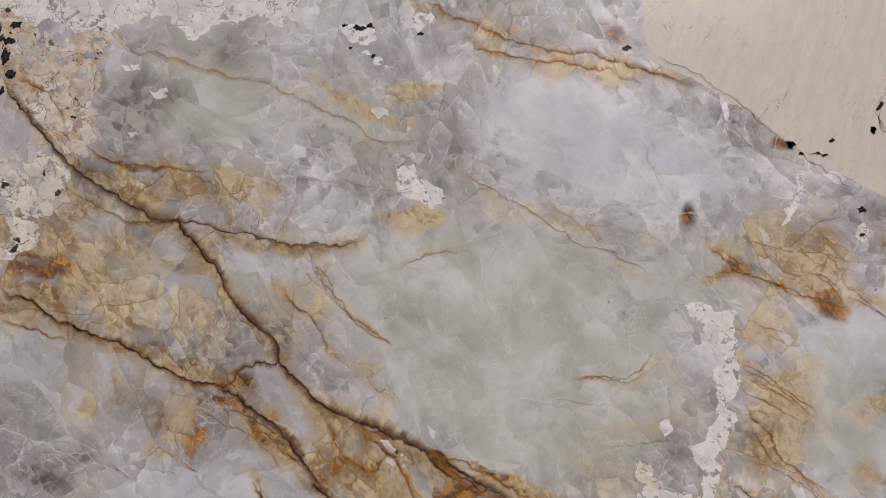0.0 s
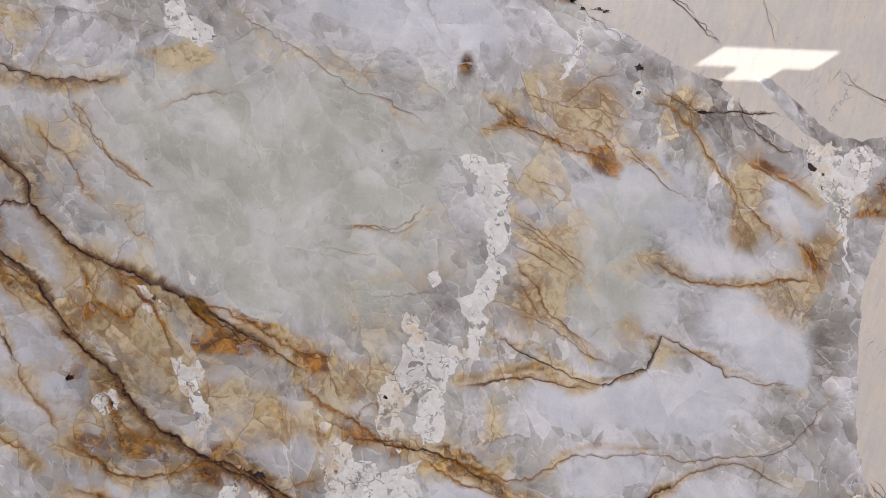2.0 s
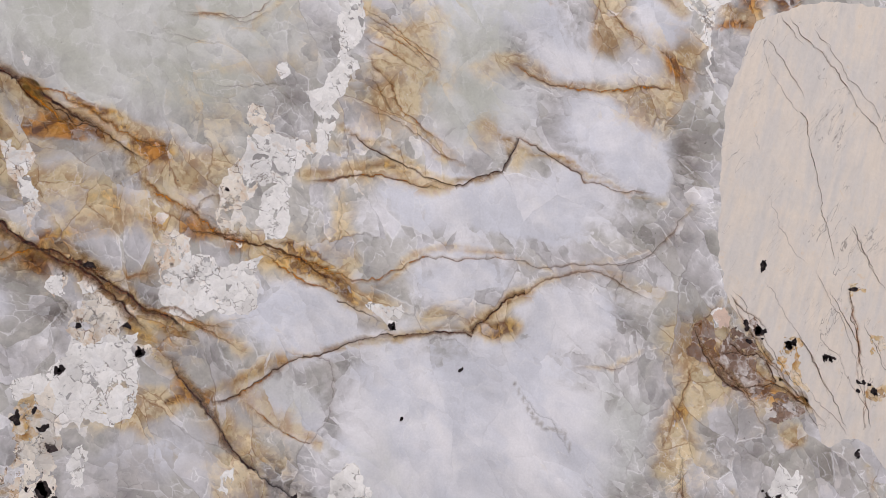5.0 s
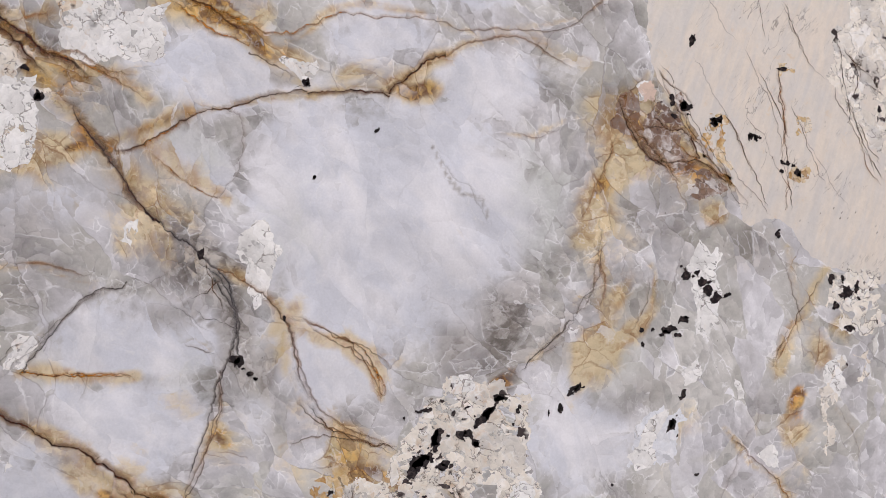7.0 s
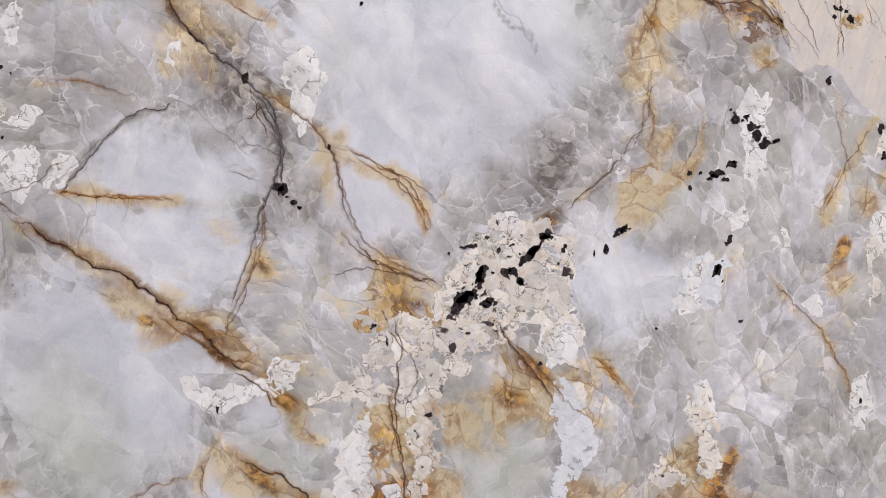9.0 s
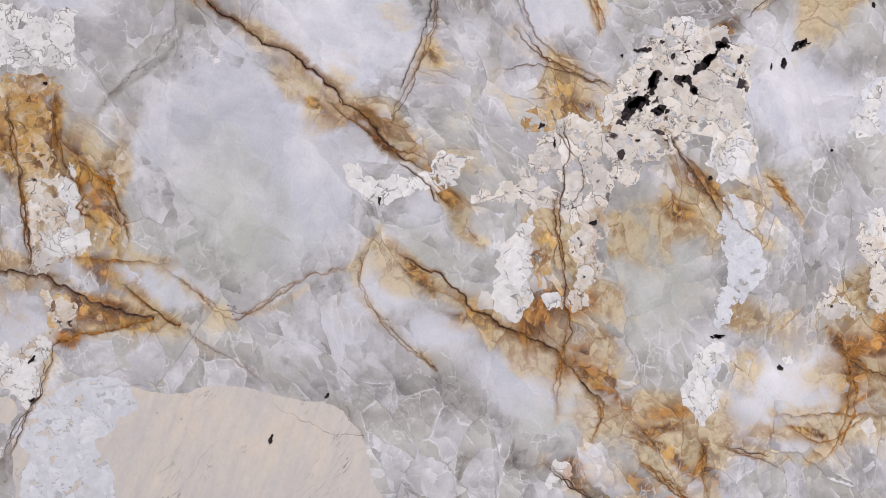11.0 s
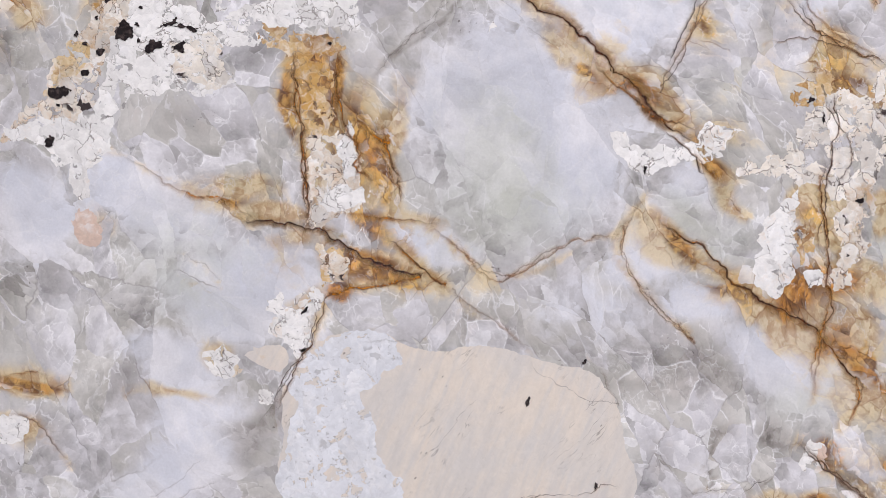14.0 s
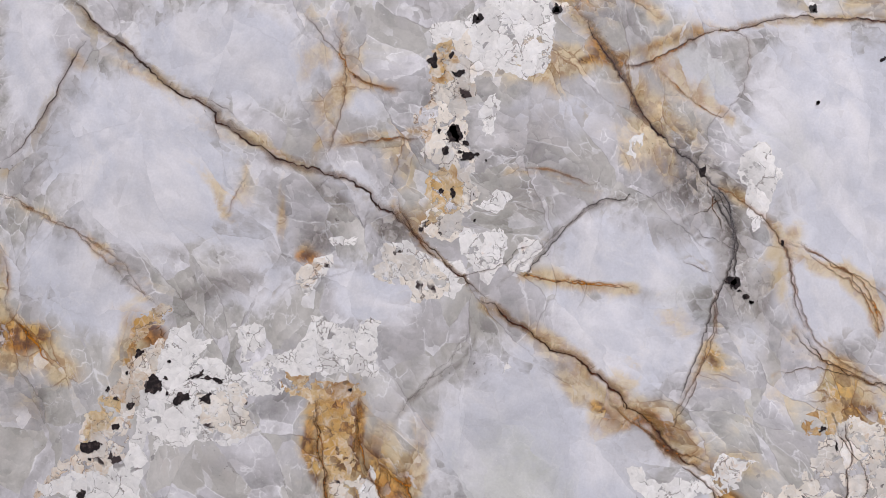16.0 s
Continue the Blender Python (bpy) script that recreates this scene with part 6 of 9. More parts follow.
crack(3, 0.8, 5.76, 0.8, 0.1, 1, (0.255, 0.944), (0.289, 0.92), (0.307, 0.882))
crack(2, 1.08375, 7.92, 0.7, 0.8, 0.3, (0.283, 0.93), (0.31, 0.918), (0.338, 0.901), (0.357, 0.875), (0.364, 0.842), (0.378, 0.804))
crack(3, 1.156, 6.48, 0.8, 0.5, 0.4, (0.372, 0.806), (0.401, 0.78), (0.441, 0.766), (0.475, 0.759))
crack(1, 0.65025, 6.48, 0.4, 0.9, 0, (0.35, 0.888), (0.384, 0.879), (0.417, 0.868), (0.441, 0.847), (0.452, 0.814))
crack(0, 0.8, 6.48, 0.8, 0.3, 0.8, (0.108, 0.821), (0.127, 0.849), (0.15, 0.882), (0.169, 0.902), (0.2, 0.913))
crack(3, 0.4335, 4.32, 0.5, 0.1, 1, (0.242, 0.905), (0.26, 0.879), (0.292, 0.865))
crack(3, 0.4335, 5.76, 0.3, 0.7, 0.1, (0.082, 0.922), (0.122, 0.926), (0.148, 0.92), (0.174, 0.911))
crack(2, 0.4335, 7.2, 0.1, 1, 0, (0.108, 0.821), (0.154, 0.82), (0.216, 0.825))
crack(0, 0.79475, 5.76, 0.7, 0.5, 0.4, (0.292, 0.832), (0.293, 0.794), (0.286, 0.76), (0.28, 0.727), (0.265, 0.705))
crack(1, 0.578, 4.32, 0.6, 0.2, 0.8, (0.589, 0.851), (0.617, 0.875), (0.644, 0.906))
crack(3, 0.50575, 5.76, 0.4, 0.8, 0.2, (0.911, 0.972), (0.889, 0.917), (0.861, 0.873), (0.856, 0.855))
crack(3, 0.4335, 5.76, 0.3, 0.8, 0.1, (0.81, 0.799), (0.837, 0.771), (0.871, 0.743), (0.899, 0.702), (0.927, 0.667))
crack(3, 1.0115, 8.64, 0.7, 0.9, 0.2, (0.677, 1.117), (0.703, 1.09), (0.729, 1.069), (0.755, 1.042))
crack(1, 0.867, 8.64, 0.6, 0.9, 0.2, (0.726, 1.104), (0.746, 1.083), (0.778, 1.068), (0.804, 1.053))
crack(1, 0.4335, 5.76, 0.3, 0.5, 0.3, (0.668, 1), (0.665, 0.954), (0.644, 0.906))
crack(3, 0.289, 5, 0.2, 0.2, 0.9, (0.489, 1.064), (0.507, 1.038), (0.538, 1.012), (0.548, 0.985))
crack(1, 1.8785, 9.36, 0.9, 0.8, 0.1, (0.064, 0.794), (0.106, 0.776), (0.143, 0.757), (0.181, 0.741))
crack(2, 2.1675, 10.08, 0.9, 0.9, 0, (0.181, 0.741), (0.209, 0.721), (0.242, 0.702), (0.26, 0.68), (0.288, 0.665), (0.312, 0.659))
crack(1, 1.156, 9.36, 0.7, 0.9, 0, (0.198, 0.722), (0.221, 0.699), (0.243, 0.691), (0.26, 0.68))
crack(2, 1.156, 7.92, 0.7, 0.9, 0, (0.26, 0.677), (0.287, 0.675), (0.308, 0.67))
crack(3, 0.93925, 10.08, 0.7, 1, 0, (0.304, 0.656), (0.317, 0.639), (0.34, 0.623))
crack(0, 0.79475, 6.48, 0.6, 0.6, 0.4, (0.294, 0.83), (0.295, 0.793), (0.288, 0.76), (0.275, 0.732), (0.266, 0.699))
crack(1, 1.5895, 9.36, 0.8, 1, 0, (0.28, 0.587), (0.308, 0.572), (0.347, 0.554), (0.382, 0.531))
crack(2, 1.734, 10.08, 0.9, 1, 0, (0.382, 0.531), (0.415, 0.518), (0.444, 0.51), (0.468, 0.488), (0.492, 0.466), (0.509, 0.462))
crack(1, 0.7225, 6.48, 0.4, 0.6, 0.3, (0.273, 0.605), (0.256, 0.572), (0.253, 0.55), (0.271, 0.526), (0.3, 0.502), (0.334, 0.479))
crack(3, 0.36125, 6.48, 0.2, 0.7, 0.1, (0.077, 0.543), (0.114, 0.522), (0.147, 0.499), (0.17, 0.517), (0.198, 0.54), (0.222, 0.558), (0.252, 0.566))
crack(3, 0.578, 5.04, 0.4, 0.3, 0.7, (0.07, 0.784), (0.06, 0.746), (0.029, 0.712), (0.011, 0.674))
crack(3, 0.867, 7.2, 0.7, 0.7, 0.2, (0.362, 0.813), (0.381, 0.788), (0.415, 0.776), (0.444, 0.766), (0.47, 0.756))
crack(1, 0.93925, 7.2, 0.8, 0.8, 0, (0.427, 0.664), (0.428, 0.627), (0.443, 0.596), (0.449, 0.559), (0.452, 0.511))
crack(3, 1.156, 9.36, 0.6, 0.8, 0.2, (0.532, 0.72), (0.563, 0.696), (0.588, 0.671), (0.614, 0.646), (0.644, 0.633))
crack(0, 0.4335, 7.2, 0.2, 0.9, 0, (0.626, 0.698), (0.644, 0.689), (0.657, 0.673))
crack(3, 0.36125, 10.08, 0.2, 0.9, 0, (0.547, 0.683), (0.539, 0.655), (0.568, 0.652))
crack(1, 0.7225, 10.08, 0.4, 1, 0, (0.716, 0.562), (0.737, 0.531), (0.753, 0.487), (0.739, 0.447))
crack(3, 1.0115, 7.2, 0.8, 0.8, 0.2, (0.723, 0.546), (0.743, 0.526), (0.779, 0.52), (0.804, 0.514))
crack(3, 1.445, 8.64, 0.8, 1, 0, (-0.072, 0.682), (-0.066, 0.649), (-0.055, 0.615), (-0.043, 0.575), (-0.036, 0.545), (-0.026, 0.52))
crack(3, 1.445, 11.52, 0.7, 1, 0, (-0.031, 0.687), (-0.027, 0.651), (-0.014, 0.617), (0.004, 0.604), (-0, 0.567))
crack(3, 1.445, 10.08, 0.7, 1, 0, (0.024, 0.639), (0.023, 0.613), (0.039, 0.584), (0.05, 0.549))
crack(1, 1.08375, 10.08, 0.6, 1, 0, (-0.006, 0.634), (0.012, 0.616), (0.029, 0.613))
crack(2, 1.08375, 10.08, 0.6, 1, 0, (0.005, 0.599), (-0.003, 0.582), (0.029, 0.577))
crack(1, 1.445, 6.48, 1, 0.7, 0.2, (-0.097, 0.524), (-0.066, 0.522), (-0.035, 0.524), (-0.002, 0.514), (0.032, 0.501), (0.077, 0.496))
crack(1, 1.08375, 8.64, 0.8, 1, 0, (0.037, 0.531), (0.061, 0.514), (0.079, 0.501), (0.101, 0.492))
crack(3, 0.79475, 7.2, 0.6, 0.9, 0.1, (-0.007, 0.542), (0.025, 0.542), (0.056, 0.545), (0.087, 0.547))
crack(0, 1.156, 11.52, 0.6, 1, 0, (0.077, 0.496), (0.045, 0.482), (0.015, 0.474), (-0.004, 0.464))
crack(2, 0.79475, 5.76, 0.8, 0.6, 0.2, (-0.004, 0.464), (-0.01, 0.434), (-0.02, 0.401), (-0.028, 0.373), (-0.032, 0.346))
crack(2, 0.50575, 8.64, 0.2, 0.8, 0, (-0.146, 0.537), (-0.11, 0.538), (-0.081, 0.522))
crack(3, 0.7225, 11.52, 0.2, 1, 0, (-0.285, 0.344), (-0.256, 0.354), (-0.24, 0.351))
crack(3, 0.578, 5.76, 0.5, 0.7, 0, (-0.28, 0.311), (-0.249, 0.311), (-0.231, 0.293), (-0.207, 0.276))
crack(1, 0.289, 5, 0.1, 0.5, 0.2, (-0.218, 0.566), (-0.185, 0.551), (-0.146, 0.537))
crack(0, 0.7225, 6.48, 0.5, 0.7, 0.2, (0.254, 0.573), (0.257, 0.542), (0.284, 0.509), (0.319, 0.488), (0.337, 0.476))
crack(3, 0.65025, 7.2, 0.4, 0.9, 0, (0.45, 0.553), (0.453, 0.521), (0.451, 0.5), (0.453, 0.457))
crack(2, 0.7225, 8.64, 0.5, 1, 0, (0.49, 0.471), (0.499, 0.451), (0.489, 0.423))
crack(3, 1.3005, 10.08, 0.8, 0.7, 0.3, (0.443, 0.404), (0.48, 0.384), (0.517, 0.363), (0.537, 0.35))
crack(3, 0.8, 7.2, 0.9, 0.2, 0.9, (0.524, 0.359), (0.551, 0.333), (0.573, 0.307), (0.602, 0.278), (0.631, 0.249))
crack(3, 0.7225, 8.64, 0.5, 1, 0, (0.538, 0.372), (0.571, 0.345), (0.599, 0.316), (0.62, 0.298))
crack(3, 0.867, 8.64, 0.5, 1, 0, (0.534, 0.414), (0.573, 0.388), (0.611, 0.367), (0.649, 0.346))
crack(3, 0.578, 9.36, 0.2, 1, 0, (0.595, 0.441), (0.603, 0.404), (0.615, 0.374))
crack(3, 0.578, 8.64, 0.3, 1, 0, (0.436, 0.333), (0.431, 0.3), (0.434, 0.257))
crack(3, 0.867, 10.8, 0.4, 1, 0, (0.447, 0.221), (0.472, 0.233), (0.49, 0.255))
crack(3, 0.7225, 8.64, 0.4, 1, 0, (0.522, 0.315), (0.534, 0.284), (0.528, 0.255))
crack(3, 0.578, 4.32, 0.5, 0.3, 0.7, (0.345, 0.329), (0.369, 0.344), (0.4, 0.349), (0.424, 0.364))
crack(3, 0.36125, 5, 0.3, 0.1, 0.9, (0.365, 0.391), (0.367, 0.365), (0.379, 0.346))
crack(3, 0.8, 5.76, 0.6, 0.2, 0.8, (-0.045, 0.332), (-0.038, 0.359), (-0.027, 0.386), (-0.012, 0.42), (-0.011, 0.44))
crack(3, 0.7225, 5.76, 0.4, 0.2, 0.9, (-0.087, 0.138), (-0.076, 0.166), (-0.066, 0.199))
crack(3, 0.36125, 5.04, 0.2, 0.5, 0.3, (0.099, 0.541), (0.13, 0.511), (0.156, 0.508), (0.187, 0.536), (0.214, 0.559))
crack(1, 1.5895, 9.36, 0.9, 0.5, 0.5, (-0.37, 1.029), (-0.332, 1.005), (-0.294, 0.982), (-0.257, 0.956))
crack(0, 1.8785, 9.36, 0.9, 0.5, 0.4, (-0.257, 0.956), (-0.215, 0.942), (-0.184, 0.918), (-0.137, 0.899), (-0.103, 0.896))
crack(3, 0.7225, 5.76, 0.7, 0.3, 0.5, (-0.233, 0.948), (-0.199, 0.944), (-0.18, 0.927))
crack(0, 1.734, 9.36, 0.9, 0.5, 0.5, (-0.103, 0.896), (-0.069, 0.889), (-0.038, 0.868), (-0.009, 0.853))
crack(2, 0.93925, 5.76, 0.9, 0.6, 0.2, (-0.009, 0.853), (0.022, 0.83), (0.057, 0.807), (0.081, 0.793))
crack(3, 1.3005, 7.92, 0.8, 0.4, 0.5, (-0.406, 0.857), (-0.388, 0.879), (-0.376, 0.903), (-0.367, 0.932), (-0.354, 0.968), (-0.344, 0.995))
crack(2, 0.36125, 5.04, 0.2, 0.6, 0.2, (-0.401, 0.83), (-0.366, 0.821), (-0.325, 0.804), (-0.282, 0.777), (-0.251, 0.754), (-0.227, 0.744))
crack(3, 1.156, 11.52, 0.4, 1, 0, (-0.382, 0.726), (-0.357, 0.707), (-0.331, 0.684), (-0.312, 0.665))
crack(3, 0.7225, 7.2, 0.4, 0.9, 0, (-0.392, 0.779), (-0.379, 0.753), (-0.376, 0.721))
crack(3, 0.93925, 7.92, 0.6, 0.7, 0.3, (-0.108, 1.042), (-0.093, 1.015), (-0.085, 0.982), (-0.088, 0.942), (-0.101, 0.901))
crack(1, 0.867, 6.48, 0.6, 0.5, 0.4, (-0.144, 1.057), (-0.124, 1.034), (-0.098, 1.012))
crack(2, 0.578, 7.92, 0.2, 0.9, 0, (-0.098, 1.012), (-0.078, 0.989), (-0.05, 0.984), (-0.027, 0.983))
crack(3, 0.50575, 7.2, 0.2, 0.9, 0, (-0.09, 0.92), (-0.064, 0.929), (-0.032, 0.936), (0.001, 0.943))
crack(3, 0.289, 5.76, 0.1, 0.7, 0, (-0.168, 0.887), (-0.175, 0.863), (-0.187, 0.834))
crack(3, 0.36125, 4.32, 0.3, 0.2, 0.8, (-0.11, 0.867), (-0.091, 0.886), (-0.081, 0.898))
crack(3, 0.65025, 5.76, 0.5, 0.3, 0.7, (0.079, 0.81), (0.108, 0.836), (0.137, 0.868), (0.161, 0.893), (0.187, 0.907))
crack(3, 0.4335, 4.32, 0.4, 0.2, 0.7, (-0.126, 0.758), (-0.113, 0.779), (-0.077, 0.795), (-0.041, 0.81))
crack(1, 0.578, 4.32, 0.5, 0.2, 0.8, (0.007, 0.661), (0.014, 0.689), (0.033, 0.707), (0.06, 0.748))
crack(3, 1.0115, 9.36, 0.6, 0.8, 0.1, (-0.264, 1.404), (-0.229, 1.393), (-0.199, 1.375), (-0.163, 1.364))
crack(3, 0.4335, 10.08, 0.2, 1, 0, (-0.233, 1.216), (-0.203, 1.199), (-0.174, 1.182))
crack(3, 0.75, 2, 0.8, 0.1, 0.2, (0.237, 1.83), (0.246, 1.817))
crack(3, 0.75, 2.5, 0.8, 0.1, 0.2, (0.468, 1.731), (0.481, 1.703), (0.503, 1.688), (0.522, 1.666), (0.545, 1.646))
crack(3, 0.75, 2, 0.5, 0.1, 0.2, (0.583, 1.722), (0.596, 1.691), (0.609, 1.653))
crack(3, 0.75, 3, 0.8, 0.2, 0.2, (0.68, 1.61), (0.703, 1.602), (0.729, 1.59), (0.749, 1.588))
crack(2, 0.75, 3, 0.5, 0.2, 0.2, (0.703, 1.598), (0.723, 1.587), (0.749, 1.575))
crack(3, 0.75, 2, 0.8, 0.1, 0.2, (0.777, 1.476), (0.8, 1.446), (0.826, 1.428), (0.846, 1.398), (0.872, 1.362), (0.91, 1.326))
crack(3, 0.75, 2, 0.7, 0.1, 0.2, (0.806, 1.465), (0.832, 1.432), (0.865, 1.393), (0.885, 1.363))
crack(2, 0.75, 2, 0.8, 0.1, 0.2, (0.791, 1.369), (0.804, 1.326), (0.814, 1.283), (0.824, 1.24), (0.832, 1.207))
crack(1, 0.75, 2, 0.6, 0.1, 0.2, (0.748, 1.435), (0.765, 1.399), (0.788, 1.369))
crack(3, 0.75, 2, 0.6, 0.2, 0.2, (0.737, 1.347), (0.744, 1.322))
crack(3, 0.75, 2, 0.6, 0.2, 0.2, (0.847, 1.248), (0.866, 1.212), (0.885, 1.182), (0.905, 1.171))
crack(1, 0.75, 2, 0.6, 0.2, 0.2, (0.809, 1.197), (0.828, 1.161), (0.847, 1.132), (0.86, 1.084), (0.867, 1.03))
crack(3, 0.50575, 5, 0.6, 0.9, 0, (0.85, 1.18), (0.854, 1.15), (0.86, 1.114), (0.854, 1.084))
crack(3, 0.75, 3, 0.7, 0.2, 0.2, (0.715, 1.174), (0.74, 1.139), (0.766, 1.104), (0.791, 1.069), (0.823, 1.029))
crack(1, 0.75, 3, 0.7, 0.2, 0.2, (0.74, 1.127), (0.772, 1.081), (0.804, 1.052))
crack(3, 0.75, 2, 0.5, 0.2, 0.2, (0.752, 1.182), (0.778, 1.147), (0.803, 1.106), (0.829, 1.059))
crack(3, 0.75, 2, 0.5, 0.2, 0.2, (0.757, 1.274), (0.777, 1.226), (0.802, 1.203))
crack(3, 0.75, 3, 0.6, 0.2, 0.2, (0.782, 1.098), (0.81, 1.059), (0.85, 1.021))
crack(1, 0.75, 3, 0.6, 0.2, 0.2, (0.816, 1.136), (0.845, 1.092), (0.865, 1.028))
crack(3, 0.75, 2, 0.5, 0.2, 0.2, (0.874, 1.124), (0.91, 1.068), (0.939, 1.029))
crack(3, 0.75, 2, 0.6, 0.2, 0.2, (0.145, 0.291), (0.18, 0.302), (0.22, 0.314), (0.29, 0.334))
crack(1, 0.75, 2, 0.5, 0.1, 0.2, (0.188, 0.437), (0.212, 0.42), (0.246, 0.408), (0.277, 0.41))
crack(3, 0.75, 2, 0.6, 0.1, 0.2, (0.281, 0.324), (0.28, 0.303), (0.275, 0.288))
crack(3, 0.75, 2, 0.5, 0.2, 0.2, (0.101, 0.21), (0.134, 0.204), (0.154, 0.205))
crack(3, 0.75, 2, 0.4, 0.2, 0.2, (0.185, 0.207), (0.21, 0.189), (0.234, 0.171))
crack(3, 0.75, 3, 0.7, 0.2, 0.2, (0.91, 1.198), (0.924, 1.156), (0.945, 1.12), (0.971, 1.084))
crack(3, 0.75, 3, 0.7, 0.2, 0.2, (0.911, 1.167), (0.945, 1.107), (0.966, 1.072))
crack(3, 0.75, 3, 0.7, 0.2, 0.2, (0.923, 1.205), (0.957, 1.176), (0.969, 1.158))
crack(0, 2.8, 16, 1, 1, 0.1, (-0.153, 1.318), (-0.129, 1.296), (-0.106, 1.279), (-0.088, 1.256), (-0.064, 1.228), (-0.035, 1.205), (-0.005, 1.185), (0.035, 1.174))
crack(2, 2.6, 16, 1, 1, 0.1, (0.035, 1.174), (0.071, 1.154), (0.106, 1.132), (0.154, 1.103))
crack(2, 1.6, 16, 0.8, 1, 0, (-0.03, 1.351), (-0.012, 1.331), (0.012, 1.314))
crack(1, 1.2, 16, 0.6, 1, 0, (-0.147, 1.203), (-0.113, 1.183), (-0.078, 1.164), (-0.033, 1.17), (-0.005, 1.182))
crack(3, 1, 14, 0.5, 1, 0, (-0.145, 1.157), (-0.111, 1.146), (-0.082, 1.118), (-0.064, 1.101))
crack(3, 1.2, 12, 0.6, 0.9, 0.1, (-0.117, 1.267), (-0.098, 1.239), (-0.091, 1.204), (-0.068, 1.181))
crack(3, 1.4, 16, 0.6, 1, 0, (-0.105, 1.378), (-0.075, 1.356), (-0.051, 1.321), (-0.038, 1.287))
crack(1, 1.3, 14, 0.6, 0.9, 0, (0.089, 1.272), (0.119, 1.243), (0.161, 1.221), (0.173, 1.209))
crack(2, 1.6, 14, 0.8, 0.9, 0, (0.173, 1.209), (0.197, 1.198), (0.245, 1.193), (0.282, 1.169), (0.312, 1.158))
crack(3, 0.8, 8, 0.5, 0.7, 0.2, (0.144, 1.22), (0.16, 1.244), (0.184, 1.245))
crack(2, 0.9, 10, 0.5, 0.8, 0.1, (0.071, 1.149), (0.093, 1.161), (0.122, 1.167))
crack(2, 0.8, 8, 0.6, 0.6, 0.1, (0.106, 1.126), (0.141, 1.132), (0.165, 1.115), (0.201, 1.109))
crack(3, 1.4, 9, 0.85, 0.6, 0.2, (0.672, 1.142), (0.685, 1.107), (0.704, 1.078), (0.742, 1.05))
crack(1, 1.2, 9, 0.85, 0.6, 0.2, (0.709, 1.138), (0.716, 1.108), (0.753, 1.104), (0.766, 1.075))
crack(3, 1, 8, 0.8, 0.6, 0.2, (0.691, 1.096), (0.716, 1.105), (0.741, 1.103))
crack(1, 1, 8, 0.8, 0.6, 0.2, (0.713, 1.079), (0.729, 1.067), (0.766, 1.075), (0.804, 1.052))
crack(3, 1, 8, 0.7, 0.8, 0.1, (0.679, 1.101), (0.667, 1.071), (0.656, 1.03))
crack(3, 0.9, 8, 0.7, 0.8, 0.1, (0.702, 1.162), (0.687, 1.137), (0.672, 1.125))
crack(3, 2.2, 14, 0.9, 0.9, 0.1, (-0.012, 1.183), (0.021, 1.174), (0.048, 1.164), (0.071, 1.146), (0.095, 1.124), (0.118, 1.1))
crack(3, 0.8, 6, 0.6, 0.5, 0.4, (0.011, 1.021), (0.033, 1.011), (0.06, 1.015))
crack(3, 0.7, 5, 0.5, 0.3, 0.6, (0.612, 1.206), (0.592, 1.175), (0.587, 1.145))
crack(0, 0.5, 6, 0.3, 0.6, 0.2, (-0.401, 0.83), (-0.384, 0.828), (-0.366, 0.821))
crack(2, 0.6, 6, 0.4, 0.5, 0.4, (0.107, 0.49), (0.125, 0.477), (0.165, 0.458), (0.188, 0.446))
crack(3, 0.5, 5, 0.4, 0.3, 0.6, (0.023, 0.429), (0.064, 0.436), (0.095, 0.436))
crack(1, 0.6, 6, 0.5, 0.4, 0.5, (0.244, 0.446), (0.256, 0.436), (0.277, 0.408))
crack(2, 0.7, 7, 0.5, 0.6, 0.2, (0.454, 0.511), (0.453, 0.473), (0.451, 0.441))
crack(2, 0.6, 6, 0.5, 0.6, 0.2, (0.498, 0.466), (0.495, 0.439), (0.486, 0.417))
crack(3, 0.7, 9, 0.4, 0.9, 0, (0.607, 0.437), (0.637, 0.429), (0.666, 0.425))
crack(3, 0.7, 8, 0.5, 0.8, 0.1, (0.667, 0.469), (0.701, 0.472), (0.747, 0.481), (0.783, 0.479))
crack(3, 0.8, 8, 0.5, 0.8, 0.1, (0.539, 0.41), (0.57, 0.391), (0.599, 0.383))
crack(3, 0.7, 8, 0.4, 0.9, 0, (0.715, 0.422), (0.735, 0.446), (0.742, 0.486), (0.73, 0.529))
crack(3, 0.7, 8, 0.6, 0.7, 0.2, (0.621, 0.429), (0.65, 0.428), (0.692, 0.42))
crack(3, 0.7, 6, 0.6, 0.4, 0.4, (0.633, 0.885), (0.611, 0.861), (0.6, 0.849))
crack(3, 0.6, 6, 0.5, 0.6, 0.2, (0.885, 0.91), (0.867, 0.885), (0.855, 0.867))
crack(3, 0.5, 6, 0.4, 0.7, 0.1, (0.664, 0.974), (0.675, 0.94), (0.662, 0.904))
crack(1, 0.5, 7, 0.3, 0.8, 0, (0.365, 0.888), (0.382, 0.873), (0.427, 0.858), (0.453, 0.814))
crack(3, 0.8, 8, 0.6, 0.6, 0.2, (0.359, 0.883), (0.367, 0.844), (0.387, 0.8), (0.421, 0.779), (0.467, 0.764))
crack(3, 0.6, 5, 0.5, 0.2, 0.8, (0.246, 0.933), (0.226, 0.915), (0.205, 0.905))
crack(3, 0.5, 6, 0.3, 0.5, 0.3, (0.123, 1.435), (0.16, 1.432), (0.191, 1.426), (0.222, 1.444))
crack(3, 0.5, 6, 0.3, 0.6, 0.2, (-0.063, 1.55), (-0.026, 1.569), (0.019, 1.575))
